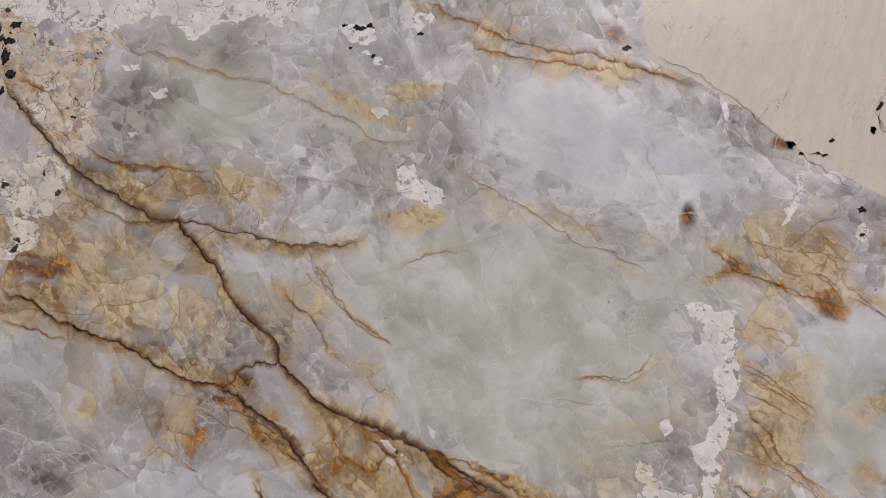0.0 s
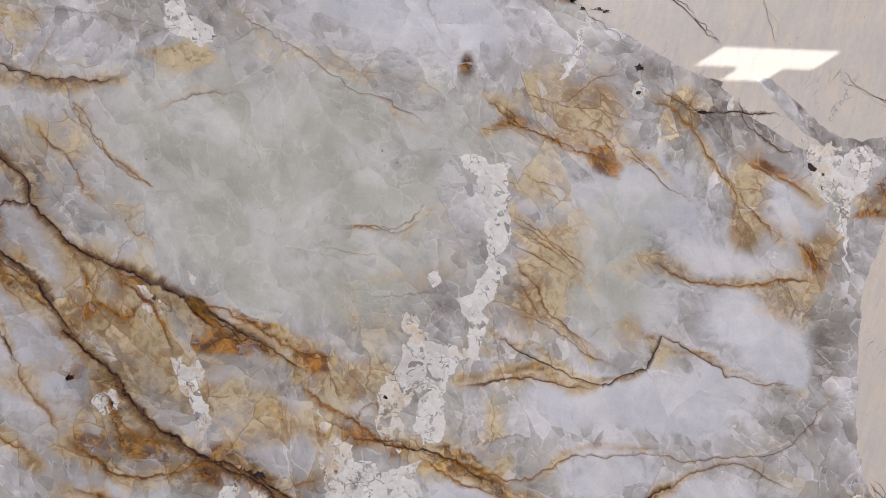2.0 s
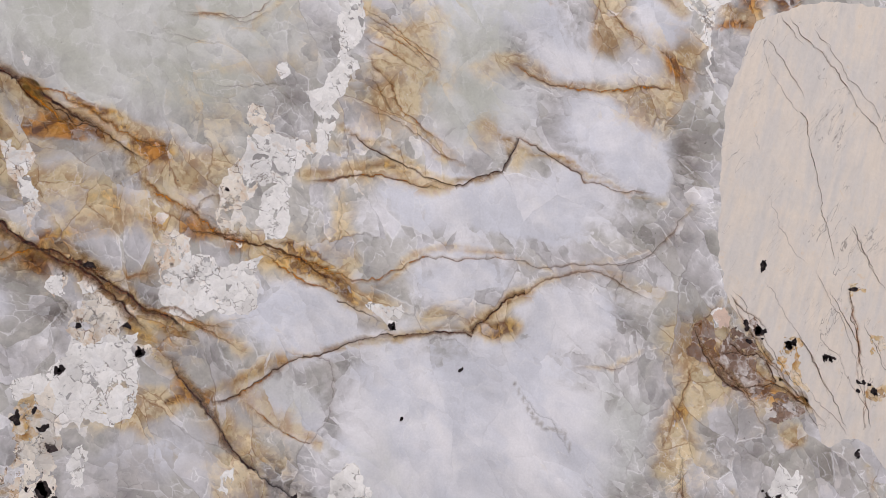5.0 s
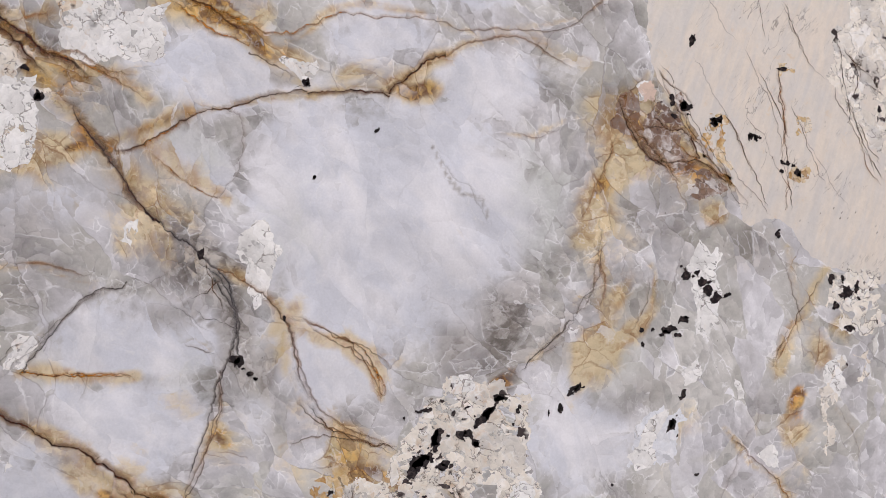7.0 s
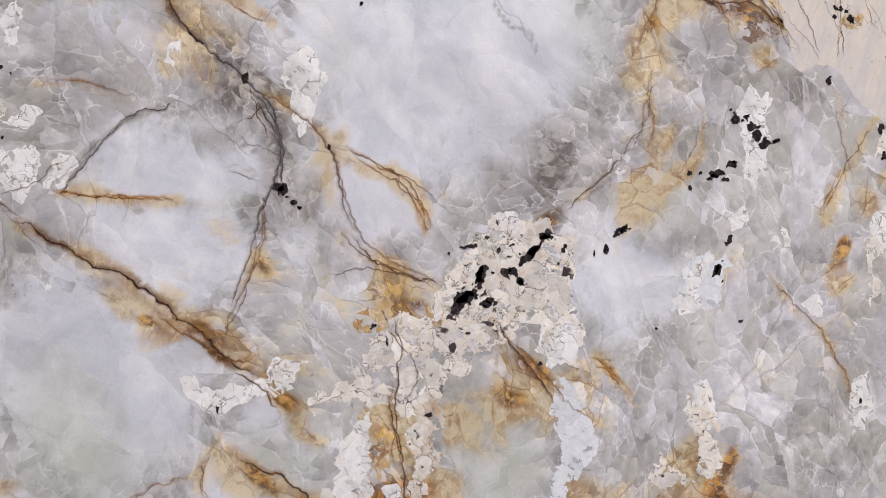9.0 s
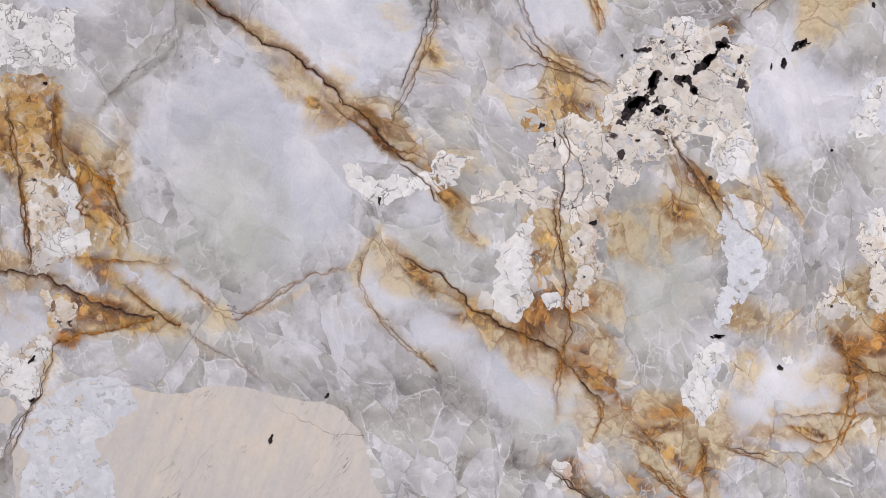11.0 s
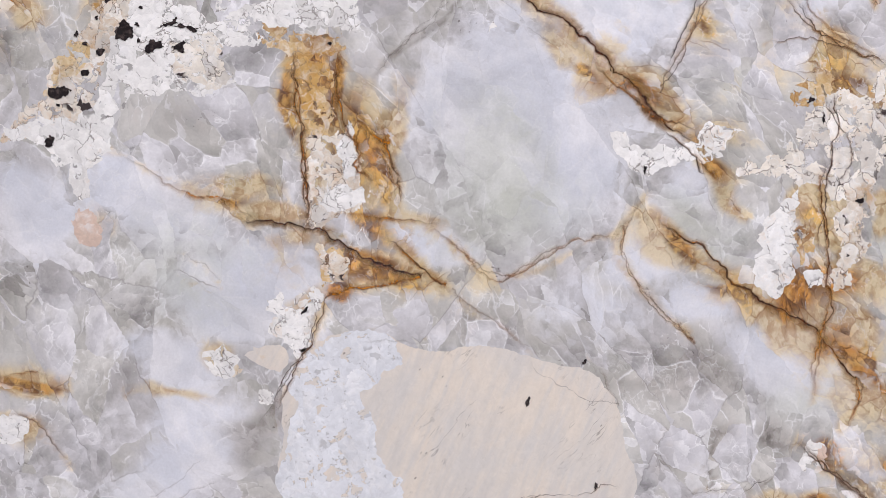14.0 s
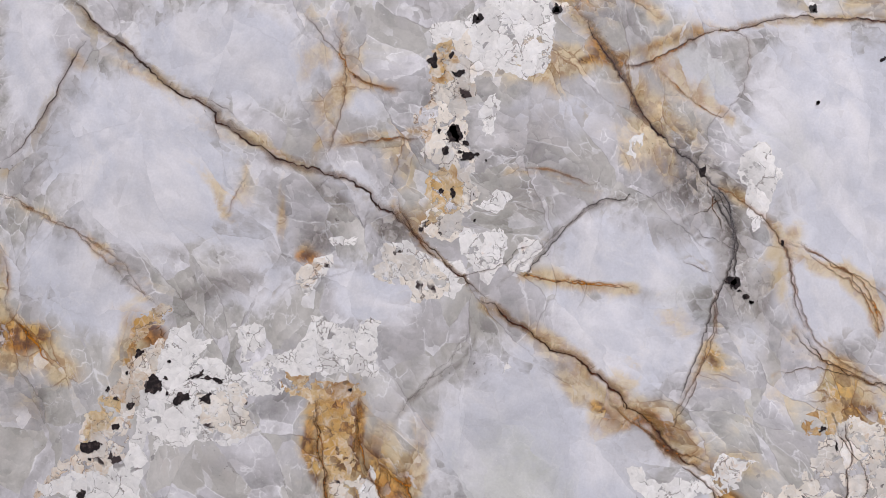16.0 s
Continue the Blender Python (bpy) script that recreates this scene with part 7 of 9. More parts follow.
crack(3, 0.5, 6, 0.3, 0.6, 0.1, (0.013, 1.664), (0.063, 1.632), (0.113, 1.6), (0.175, 1.568), (0.224, 1.543))
crack(3, 0.4, 5, 0.2, 0.3, 0.6, (0.209, 1.701), (0.221, 1.669), (0.245, 1.631))
crack(2, 0.7, 6, 0.6, 0.4, 0.4, (0.644, 0.906), (0.663, 0.936), (0.667, 0.965), (0.667, 1.012))
crack(3, 0.6, 6, 0.5, 0.6, 0.3, (0.866, 0.981), (0.874, 0.952), (0.888, 0.916), (0.899, 0.894))
crack(3, 0.5, 7, 0.25, 0.35, 0.4, (0.765, 0.655), (0.788, 0.68), (0.815, 0.728), (0.828, 0.77), (0.848, 0.807), (0.845, 0.837))
crack(3, 0.5, 7, 0.22, 0.35, 0.3, (0.864, 0.748), (0.836, 0.705), (0.794, 0.677))
crack(2, 0.5, 8, 0.2, 0.8, 0, (0.629, 0.7), (0.661, 0.675), (0.68, 0.658))
crack(3, 0.6, 6, 0.4, 0.4, 0.5, (0.928, 0.829), (0.956, 0.795), (0.973, 0.747))
crack(1, 0.5, 9, 0.22, 0.5, 0.2, (-0.389, 1.824), (-0.323, 1.797), (-0.257, 1.777), (-0.179, 1.75), (-0.115, 1.72), (-0.07, 1.697))
crack(3, 1.4, 12, 0.7, 0.9, 0.1, (-0.418, 1.7), (-0.395, 1.677), (-0.359, 1.672), (-0.314, 1.67))
crack(3, 0.9, 10, 0.5, 0.9, 0, (-0.506, 1.779), (-0.479, 1.766), (-0.452, 1.743), (-0.438, 1.713))
crack(3, 1.2, 14, 0.6, 0.9, 0.1, (-0.509, 1.502), (-0.469, 1.483), (-0.424, 1.476))
crack(3, 1, 10, 0.6, 0.8, 0.1, (-0.196, 1.538), (-0.177, 1.513), (-0.151, 1.494), (-0.132, 1.451))
crack(3, 0.7, 4, 0.9, 0.2, 0.3, (0.683, 1.623), (0.695, 1.608), (0.709, 1.599), (0.726, 1.591), (0.740, 1.586))
crack(3, 0.75, 3, 0.8, 0.2, 0.2, (0.767, 1.478), (0.780, 1.462), (0.796, 1.444))
crack(3, 0.75, 3, 0.7, 0.2, 0.2, (0.751, 1.452), (0.771, 1.424), (0.791, 1.396), (0.796, 1.383))
crack(3, 0.7, 4, 0.8, 0.5, 0.3, (0.564, 1.588), (0.571, 1.557), (0.591, 1.543), (0.613, 1.528), (0.633, 1.526))
crack(3, 0.9, 5, 1, 0.3, 0.5, (0.492, 1.575), (0.517, 1.570), (0.542, 1.570), (0.581, 1.570), (0.619, 1.569))
crack(3, 0.6, 6, 0.3, 0.9, 0, (0.309, 1.453), (0.340, 1.436), (0.371, 1.413), (0.397, 1.389))
crack(3, 0.6, 6, 0.3, 0.9, 0, (0.310, 1.423), (0.347, 1.403), (0.385, 1.380))
crack(3, 0.5, 6, 0.25, 0.9, 0, (0.430, 1.520), (0.468, 1.503), (0.487, 1.485))
crack(3, 0.9, 8, 0.8, 0.7, 0.2, (0.138, 1.210), (0.162, 1.207), (0.185, 1.206), (0.209, 1.201))
crack(3, 0.6, 5, 0.5, 0.6, 0.2, (-0.100, 1.146), (-0.093, 1.129), (-0.099, 1.109))
crack(3, 0.7, 6, 0.6, 0.8, 0.1, (-0.061, 1.164), (-0.044, 1.163), (-0.028, 1.179), (-0.011, 1.194))
crack(3, 0.7, 4, 1, 0.1, 0.9, (0.279, 0.920), (0.293, 0.901), (0.308, 0.883), (0.306, 0.863), (0.313, 0.842))
crack(3, 0.6, 4, 0.9, 0.1, 0.8, (0.304, 0.863), (0.295, 0.830), (0.287, 0.796), (0.278, 0.758), (0.270, 0.725))
crack(3, 0.5, 4, 0.7, 0.2, 0.8, (0.262, 0.891), (0.289, 0.879), (0.317, 0.872))
crack(3, 0.5, 4, 0.7, 0.4, 0.5, (0.253, 0.858), (0.270, 0.852), (0.291, 0.847))
crack(3, 0.75, 3, 0.8, 0.1, 0.2, (0.263, 0.949), (0.276, 0.922), (0.292, 0.885))
crack(3, 0.75, 3, 0.8, 0.1, 0.2, (0.256, 0.899), (0.274, 0.908), (0.292, 0.923))
crack(3, 0.5, 4, 0.8, 0.6, 0.1, (0.713, 1.167), (0.729, 1.150), (0.745, 1.143), (0.758, 1.129))
crack(3, 0.5, 5, 0.7, 0.8, 0.1, (0.716, 1.164), (0.733, 1.133), (0.757, 1.102), (0.780, 1.074), (0.807, 1.049), (0.827, 1.027))
crack(3, 0.75, 2, 0.8, 0.2, 0.2, (0.790, 1.129), (0.803, 1.109), (0.818, 1.080), (0.835, 1.051), (0.846, 1.028))
crack(3, 0.75, 2.5, 0.8, 0.2, 0.1, (0.847, 1.185), (0.851, 1.161), (0.856, 1.131), (0.861, 1.096), (0.867, 1.060), (0.870, 1.027))
crack(3, 0.75, 2, 0.8, 0.2, 0.1, (0.825, 1.177), (0.839, 1.154), (0.856, 1.125), (0.867, 1.102))
crack(3, 0.75, 2, 0.7, 0.2, 0.2, (0.865, 1.144), (0.879, 1.115), (0.894, 1.086), (0.909, 1.057))
crack(3, 0.75, 2, 0.9, 0.1, 0.2, (0.846, 1.252), (0.860, 1.229), (0.874, 1.200), (0.882, 1.188))
crack(3, 0.75, 2, 0.9, 0.1, 0.2, (0.919, 1.210), (0.933, 1.193), (0.942, 1.175), (0.932, 1.150))
crack(3, 0.75, 2, 0.9, 0.2, 0.2, (0.942, 1.175), (0.961, 1.165), (0.973, 1.157))
crack(3, 0.75, 2, 0.9, 0.2, 0.2, (0.912, 1.222), (0.921, 1.180), (0.929, 1.150), (0.937, 1.120))
crack(3, 0.75, 2, 0.9, 0.2, 0.2, (0.932, 1.150), (0.944, 1.114), (0.962, 1.085), (0.978, 1.068))
crack(3, 0.5, 4, 0.7, 0.9, 0, (0.945, 1.102), (0.956, 1.079), (0.974, 1.062))
crack(3, 0.7, 6, 0.4, 0.9, 0.1, (0.404, 0.874), (0.428, 0.852), (0.446, 0.825), (0.453, 0.806))
crack(3, 0.6, 5, 0.4, 0.8, 0.1, (0.354, 0.888), (0.382, 0.881), (0.410, 0.868), (0.439, 0.859), (0.462, 0.837))
crack(3, 0.5, 6, 0.2, 0.9, 0, (0.116, 0.819), (0.146, 0.821), (0.182, 0.822), (0.219, 0.821))
crack(3, 0.5, 6, 0.3, 0.9, 0, (0.862, 0.861), (0.871, 0.879), (0.879, 0.898))
crack(3, 0.4, 5, 0.3, 0.8, 0.1, (0.700, 0.883), (0.713, 0.907), (0.721, 0.937), (0.717, 0.954))
crack(3, 0.9, 6, 0.9, 0.6, 0.4, (0.449, 0.405), (0.475, 0.383), (0.506, 0.366), (0.530, 0.354), (0.551, 0.336))
crack(3, 1.2, 7, 1, 0.1, 0.8, (0.550, 0.341), (0.572, 0.312), (0.594, 0.288), (0.613, 0.263), (0.627, 0.237))
crack(3, 0.8, 8, 0.5, 0.9, 0.1, (0.527, 0.424), (0.559, 0.402), (0.591, 0.381), (0.619, 0.358), (0.652, 0.336))
crack(3, 0.8, 8, 0.5, 0.9, 0.1, (0.544, 0.367), (0.571, 0.345), (0.594, 0.315), (0.616, 0.291))
crack(3, 0.7, 8, 0.4, 0.9, 0.1, (0.446, 0.335), (0.434, 0.311), (0.433, 0.279), (0.432, 0.240))
crack(3, 0.8, 7, 0.8, 0.8, 0.1, (0.417, 0.232), (0.425, 0.217), (0.447, 0.218), (0.473, 0.225), (0.492, 0.244))
crack(3, 0.4, 4, 0.4, 0.4, 0.3, (0.343, 0.307), (0.362, 0.294), (0.376, 0.275), (0.373, 0.247), (0.386, 0.222))
crack(3, 0.5, 4, 0.7, 0.3, 0.5, (0.401, 0.344), (0.415, 0.357), (0.429, 0.367))
crack(3, 0.6, 6, 0.4, 0.9, 0.1, (0.339, 0.615), (0.363, 0.599))
crack(3, 0.5, 5, 0.5, 0.6, 0.3, (0.277, 0.522), (0.296, 0.505), (0.314, 0.493), (0.333, 0.475))
crack(3, 0.6, 3, 0.9, 0.3, 0.3, (-0.013, 0.455), (-0.011, 0.430), (-0.020, 0.403), (-0.032, 0.386), (-0.034, 0.365))
crack(3, 0.5, 2.5, 0.8, 0.2, 0.2, (0.141, 0.285), (0.165, 0.297), (0.190, 0.304), (0.220, 0.314))
crack(3, 0.4, 5, 0.15, 0.5, 0.1, (-0.144, 0.481), (-0.119, 0.473), (-0.098, 0.460))
crack(3, 0.4, 3, 0.3, 0.3, 0.4, (-0.144, 0.228), (-0.113, 0.254), (-0.073, 0.284))
crack(3, 0.4, 3, 0.3, 0.3, 0.4, (-0.122, 0.206), (-0.086, 0.238), (-0.065, 0.267))
crack(3, 0.4, 3, 0.3, 0.3, 0.4, (-0.138, 0.255), (-0.111, 0.272), (-0.090, 0.299))
crack(3, 0.5, 5, 0.2, 0.6, 0.1, (-0.358, 0.815), (-0.325, 0.806), (-0.296, 0.794), (-0.272, 0.779), (-0.249, 0.756), (-0.234, 0.745))
crack(3, 0.8, 7, 0.9, 0.8, 0.2, (-0.025, 0.877), (-0.011, 0.860), (0.002, 0.841), (0.021, 0.827), (0.040, 0.819))
crack(3, 0.7, 7, 0.8, 0.9, 0.1, (-0.068, 0.674), (-0.058, 0.633), (-0.050, 0.591), (-0.040, 0.551), (-0.033, 0.526))
crack(3, 0.6, 5, 0.7, 0.9, 0.1, (-0.034, 0.678), (-0.028, 0.658), (-0.029, 0.632), (-0.024, 0.617))
crack(3, 0.6, 6, 0.6, 0.9, 0.1, (0.024, 0.613), (0.034, 0.583), (0.043, 0.558))
crack(3, 0.6, 5, 0.9, 0.7, 0.2, (0.225, 0.713), (0.236, 0.694), (0.251, 0.685), (0.264, 0.666))
crack(3, 0.6, 4, 0.9, 0.6, 0.3, (0.275, 0.667), (0.292, 0.657), (0.307, 0.646), (0.322, 0.632))
crack(3, 0.5, 3.6, 0.8, 0.3, 0.5, (0.039, 0.811), (0.065, 0.818), (0.090, 0.832), (0.114, 0.852))
crack(3, 0.5, 3.6, 0.9, 0.5, 0.3, (0.422, 0.727), (0.436, 0.697), (0.433, 0.665), (0.433, 0.622), (0.444, 0.582))
crack(3, 0.4, 3.6, 0.3, 0.5, 0.3, (-0.150, 0.466), (-0.123, 0.460), (-0.101, 0.453))
crack(3, 0.9, 8, 0.9, 0.8, 0.2, (0.519, 0.735), (0.539, 0.710), (0.564, 0.685), (0.587, 0.660), (0.597, 0.645))
crack(3, 0.5, 3.6, 0.9, 0.1, 0.6, (0.588, 0.843), (0.603, 0.862), (0.624, 0.881), (0.645, 0.901))
crack(3, 0.6, 6, 0.4, 0.9, 0, (0.626, 0.698), (0.644, 0.686), (0.657, 0.676))
crack(3, 0.8, 8, 0.7, 0.9, 0.1, (0.717, 0.551), (0.736, 0.536), (0.761, 0.524), (0.785, 0.518))
crack(3, 0.6, 6, 0.6, 0.8, 0.1, (0.762, 0.567), (0.781, 0.563), (0.800, 0.553))
crack(3, 0.6, 8, 0.3, 0.9, 0, (0.673, 0.470), (0.698, 0.453), (0.722, 0.446), (0.749, 0.468), (0.768, 0.486))
crack(3, 0.5, 4, 0.9, 0.5, 0.4, (0.625, 0.433), (0.648, 0.431), (0.671, 0.430))
crack(3, 0.5, 4, 0.8, 0.4, 0.3, (0.416, 0.717), (0.434, 0.698), (0.453, 0.678), (0.450, 0.656), (0.440, 0.644))
crack(3, 0.5, 4, 0.8, 0.6, 0.2, (0.357, 0.764), (0.383, 0.770), (0.416, 0.771), (0.444, 0.766), (0.472, 0.759))
crack(3, 0.6, 6, 0.7, 0.9, 0.1, (0.430, 0.632), (0.435, 0.611), (0.432, 0.589), (0.445, 0.575))
crack(3, 1.0, 3, 0.9, 0.1, 0.2, (0.478, 1.731), (0.473, 1.715), (0.487, 1.696), (0.512, 1.674), (0.531, 1.655), (0.543, 1.648))
crack(3, 0.7, 3, 0.7, 0.1, 0.2, (0.587, 1.717), (0.593, 1.694), (0.602, 1.663), (0.608, 1.647))
crack(3, 0.8, 2.5, 0.9, 0.1, 0.2, (0.392, 1.681), (0.407, 1.678), (0.423, 1.677))
crack(3, 0.9, 8, 0.95, 0.8, 0.2, (-0.220, 1.324), (-0.208, 1.301), (-0.198, 1.277))
crack(3, 0.7, 7, 0.4, 0.9, 0.1, (-0.232, 1.390), (-0.201, 1.367), (-0.176, 1.343), (-0.152, 1.331))
crack(3, 0.6, 7, 0.5, 0.9, 0, (-0.032, 1.356), (-0.008, 1.332), (0.017, 1.311), (0.041, 1.302))
crack(3, 0.6, 6, 0.3, 0.9, 0, (0.278, 1.581), (0.310, 1.553), (0.347, 1.538), (0.385, 1.520))
crack(3, 0.5, 6, 0.3, 0.9, 0, (0.397, 1.552), (0.422, 1.527), (0.428, 1.508))


def slab_body():
    """The slab's sawn block, with a finely divided polished face that carries the tints."""
    count = (nx + 1) * (nz + 1)
    verts = np.stack([gx, np.zeros_like(gx), gz], -1).reshape(-1, 3)
    back = np.array([(LEFT, 0.03, 0), (RIGHT, 0.03, 0), (RIGHT, 0.03, TOP), (LEFT, 0.03, TOP)])
    n = np.arange(count).reshape(nz + 1, nx + 1)
    quads = np.stack([n[:-1, :-1], n[:-1, 1:], n[1:, 1:], n[1:, :-1]], -1).reshape(-1, 4)
    faces = quads.tolist()
    b = count
    faces += [[b + 1, b, b + 3, b + 2], [*n[0, ::-1].tolist(), b, b + 1], [*n[-1].tolist(), b + 2, b + 3],
              [*n[:, 0].tolist(), b + 3, b], [*n[::-1, -1].tolist(), b + 1, b + 2]]
    me = bpy.data.meshes.new("body")
    me.from_pydata(np.concatenate([verts, back]).tolist(), [], faces)
    me.materials.append(QUARTZ), me.materials.append(SAWN)
    index = np.zeros(len(faces), dtype=np.int32)
    index[len(quads):] = 1
    me.polygons.foreach_set("material_index", index)
    for name, field in FIELD.items():
        a = me.attributes.new(name, "FLOAT", "POINT")
        a.data.foreach_set("value", np.r_[field.ravel(), np.zeros(4)].astype(np.float32))
    ob = new("body", me)
    ob.parent = slab
    return tagged(ob, "cloudy polished quartz, grey, green and bluish white")


slab_body()


def rugged(points, rough, least, closed, rng):
    """Breaks a line of points into short uneven pieces."""
    pts = [np.array(p, float) for p in points]
    while True:
        out, again = [], False
        ends = pts[1:] + pts[:1] if closed else pts[1:]
        for a, b in zip(pts, ends):
            out.append(a)
            d = b - a
            far = math.hypot(*d)
            if far > least:
                again = True
                out.append((a + b) / 2 + np.array([-d[1], d[0]]) * rng.gauss(0, rough) + d * rng.uniform(-0.12, 0.12))
        if not closed:
            out.append(pts[-1])
        pts = out
        if not again:
            return pts


def rounded(points, closed):
    """One pass of corner cutting."""
    pts = [np.array(p, float) for p in points]
    out = []
    ends = pts[1:] + pts[:1] if closed else pts[1:]
    for a, b in zip(pts, ends):
        out += [a * 0.78 + b * 0.22, a * 0.22 + b * 0.78]
    return out if closed else [pts[0], *out[1:-1], pts[-1]]


def plate(name, outline, level, deep, material, label, stain):
    """A flat piece of mineral let into the face, with its sides."""
    n = len(outline)
    flat = [Vector((p[0], p[1], 0)) for p in outline]
    from_top = [(p[0], -level, p[1]) for p in outline]
    verts = from_top + [(x, deep, z) for x, _, z in from_top]
    tris = [tuple(t) for t in geometry.tessellate_polygon([flat])]
    good = []
    for t in tris:
        a, b, c = (flat[i] for i in t)
        if (b - a).cross(c - a).z < 0:
            t = t[::-1]
        good.append(t)
    area = sum(flat[i].x * flat[(i + 1) % n].y - flat[(i + 1) % n].x * flat[i].y for i in range(n))
    sides = [(i, i + n, (i + 1) % n + n, (i + 1) % n) for i in range(n)]
    if area < 0:
        sides = [s[::-1] for s in sides]
    me = bpy.data.meshes.new(name)
    me.from_pydata(verts, [], good + sides)
    me.materials.append(material)
    a = me.attributes.new("stain", "FLOAT", "POINT")
    a.data.foreach_set("value", [stain] * len(verts))
    ob = new(name, me)
    ob.parent = slab
    return tagged(ob, label)


ROUGH = {"cream": (0.07, 0.004), "white": (0.13, 0.0025), "speck": (0.19, 0.0025), "gold": (0.17, 0.003), "pink": (0.15, 0.003), "umber": (0.17, 0.003), "ice": (0.15, 0.003)}
LABELS = {"cream": "smooth cream feldspar inclusion", "white": "jagged white feldspar inclusion", "speck": "speckled cream and grey feldspar cluster",
          "gold": "ochre-stained feldspar inclusion", "ice": "mottled bluish-white feldspar inclusion", "pink": "small pink feldspar inclusion", "umber": "dark umber-brown weathered feldspar inclusion"}
made = {"inclusion": 0, "vein": 0, "crystal": 0}


def inclusion(kind, stain, *outline):
    made["inclusion"] += 1
    rng = random.Random(made["inclusion"])
    rough, least = ROUGH[kind]
    pts = rugged(rounded(outline, True) if kind == "cream" else outline, rough, least, True, rng)
    level = 0.00005 + 0.0000012 * made["inclusion"]
    plate("inclusion", pts, level, 0.001, FELDSPAR[kind], LABELS[kind], stain)


def vein(loose, core, halo, dark, iron, grey, *line):
    """A stained crack: core and halo in millimetres to each side; loose: which ends run out (1 first, 2 last)."""
    rng = random.Random(1000 + made["vein"])
    strand(loose, core, halo, dark, iron, grey, np.array(rugged(rounded(line, False), 0.09, 0.004, False, rng)), rng)


def strand(loose, core, halo, dark, iron, grey, pts, rng):
    made["vein"] += 1
    steps = np.hypot(*np.diff(pts, axis=0).T)
    along = np.r_[0, np.cumsum(steps)]
    way = np.gradient(pts, axis=0)
    way /= np.hypot(*way.T)[:, None]
    for _ in range(2):
        way = (np.roll(way, 1, 0) + way + np.roll(way, -1, 0)) / 3 if len(way) > 4 else way
        way[0], way[-1] = pts[1] - pts[0], pts[-1] - pts[-2]
        way /= np.hypot(*way.T)[:, None]
    side = np.stack([-way[:, 1], way[:, 0]], -1)
    half = max(halo * 1.1, core * 3) * 0.001
    level = 0.00027 + 0.0000008 * made["vein"]
    run = 0.03 if halo > 4 else 0.012
    first = along if loose & 1 else along + run
    last = along[-1] - along if loose & 2 else along[-1] - along + run
    ends = np.minimum(1, np.minimum(first, last) / min(run, along[-1] / 2))
    swell = [0.8 * core * 0.001 / half * (0.55 + 0.45 * e) * rng.uniform(0.7, 1.3) for e in ends]
    verts, faces, uv, fade, width = [], [], [], [], []
    rows = (-1, -0.5, 0, 0.5, 1)
    for i, p in enumerate(pts):
        for v in rows:
            q = p + side[i] * v * half
            verts.append((q[0], -level, q[1])), uv.append((along[i], v)), fade.append(ends[i]), width.append(swell[i])
    for i in range(len(pts) - 1):
        for j in range(4):
            a = i * 5 + j
            faces.append((a, a + 5, a + 6, a + 1)[::-1])
    me = bpy.data.meshes.new("vein")
    me.from_pydata(verts, [], faces)
    me.materials.append(SEAM)
    layer = me.uv_layers.new(name="UVMap")
    for loop in me.loops:
        layer.data[loop.index].uv = uv[loop.vertex_index]
    for name, values in (("core", width), ("dark", [dark] * len(verts)), ("iron", [iron] * len(verts)), ("grey", [grey] * len(verts)), ("fade", fade)):
        a = me.attributes.new(name, "FLOAT", "POINT")
        a.data.foreach_set("value", values)
    ob = new("vein", me)
    ob.parent = slab
    tagged(ob, "smoky grey healed crack" if grey > 0.6 else "dark brown crack with a rust halo" if dark > 0.55 else "soft ochre stain line")


def crystal(x, z, rx, rz, turn):
    made["crystal"] += 1
    rng = random.Random(5000 + made["crystal"])
    c, s = math.cos(radians(turn)), math.sin(radians(turn))
    pts = []
    for i in range(9):
        a = i * math.tau / 9
        r = rng.uniform(0.4, 1.2)
        u, v = rx * r * math.cos(a), rz * r * math.sin(a)
        pts.append((x + u * c - v * s, z + u * s + v * c))
    pts = rugged(pts, 0.2, 0.002, True, rng)
    plate("crystal", pts, 0.0007, 0.0005, TOURMALINE, "black tourmaline crystal", 0)
    if rx * rz > 4.5e-5:
        # a small splinter broken off beside it
        a = rng.uniform(0, math.tau)
        crystal(x + 1.5 * rx * math.cos(a), z + 1.5 * rz * math.sin(a), min(rx, rz) * 0.38, min(rx, rz) * 0.24, rng.uniform(0, 180))


inclusion("white", 0.15, (-0.52, 1.826), (-0.481, 1.834), (-0.435, 1.828), (-0.395, 1.825), (-0.35, 1.844), (-0.324, 1.844), (-0.303, 1.816), (-0.258, 1.835), (-0.226, 1.841), (-0.193, 1.829), (-0.174, 1.848), (-0.167, 1.875), (-0.358, 1.897), (-0.536, 1.9), (-0.534, 1.826))
inclusion("speck", 0.55, (-0.534, 1.833), (-0.481, 1.834), (-0.435, 1.828), (-0.388, 1.815), (-0.397, 1.798), (-0.402, 1.765), (-0.405, 1.732), (-0.402, 1.706), (-0.424, 1.684), (-0.451, 1.7), (-0.477, 1.72), (-0.505, 1.753), (-0.531, 1.767))
inclusion("speck", 0.1, (-0.528, 1.685), (-0.476, 1.684), (-0.437, 1.674), (-0.433, 1.658), (-0.451, 1.623), (-0.466, 1.59), (-0.492, 1.571), (-0.524, 1.565))
inclusion("white", 0.2, (-0.128, 1.831), (-0.096, 1.834), (-0.084, 1.813), (-0.115, 1.811))
inclusion("white", 0.1, (-0.058, 1.839), (-0.038, 1.845), (-0.024, 1.846), (-0.009, 1.827), (-0.038, 1.822))
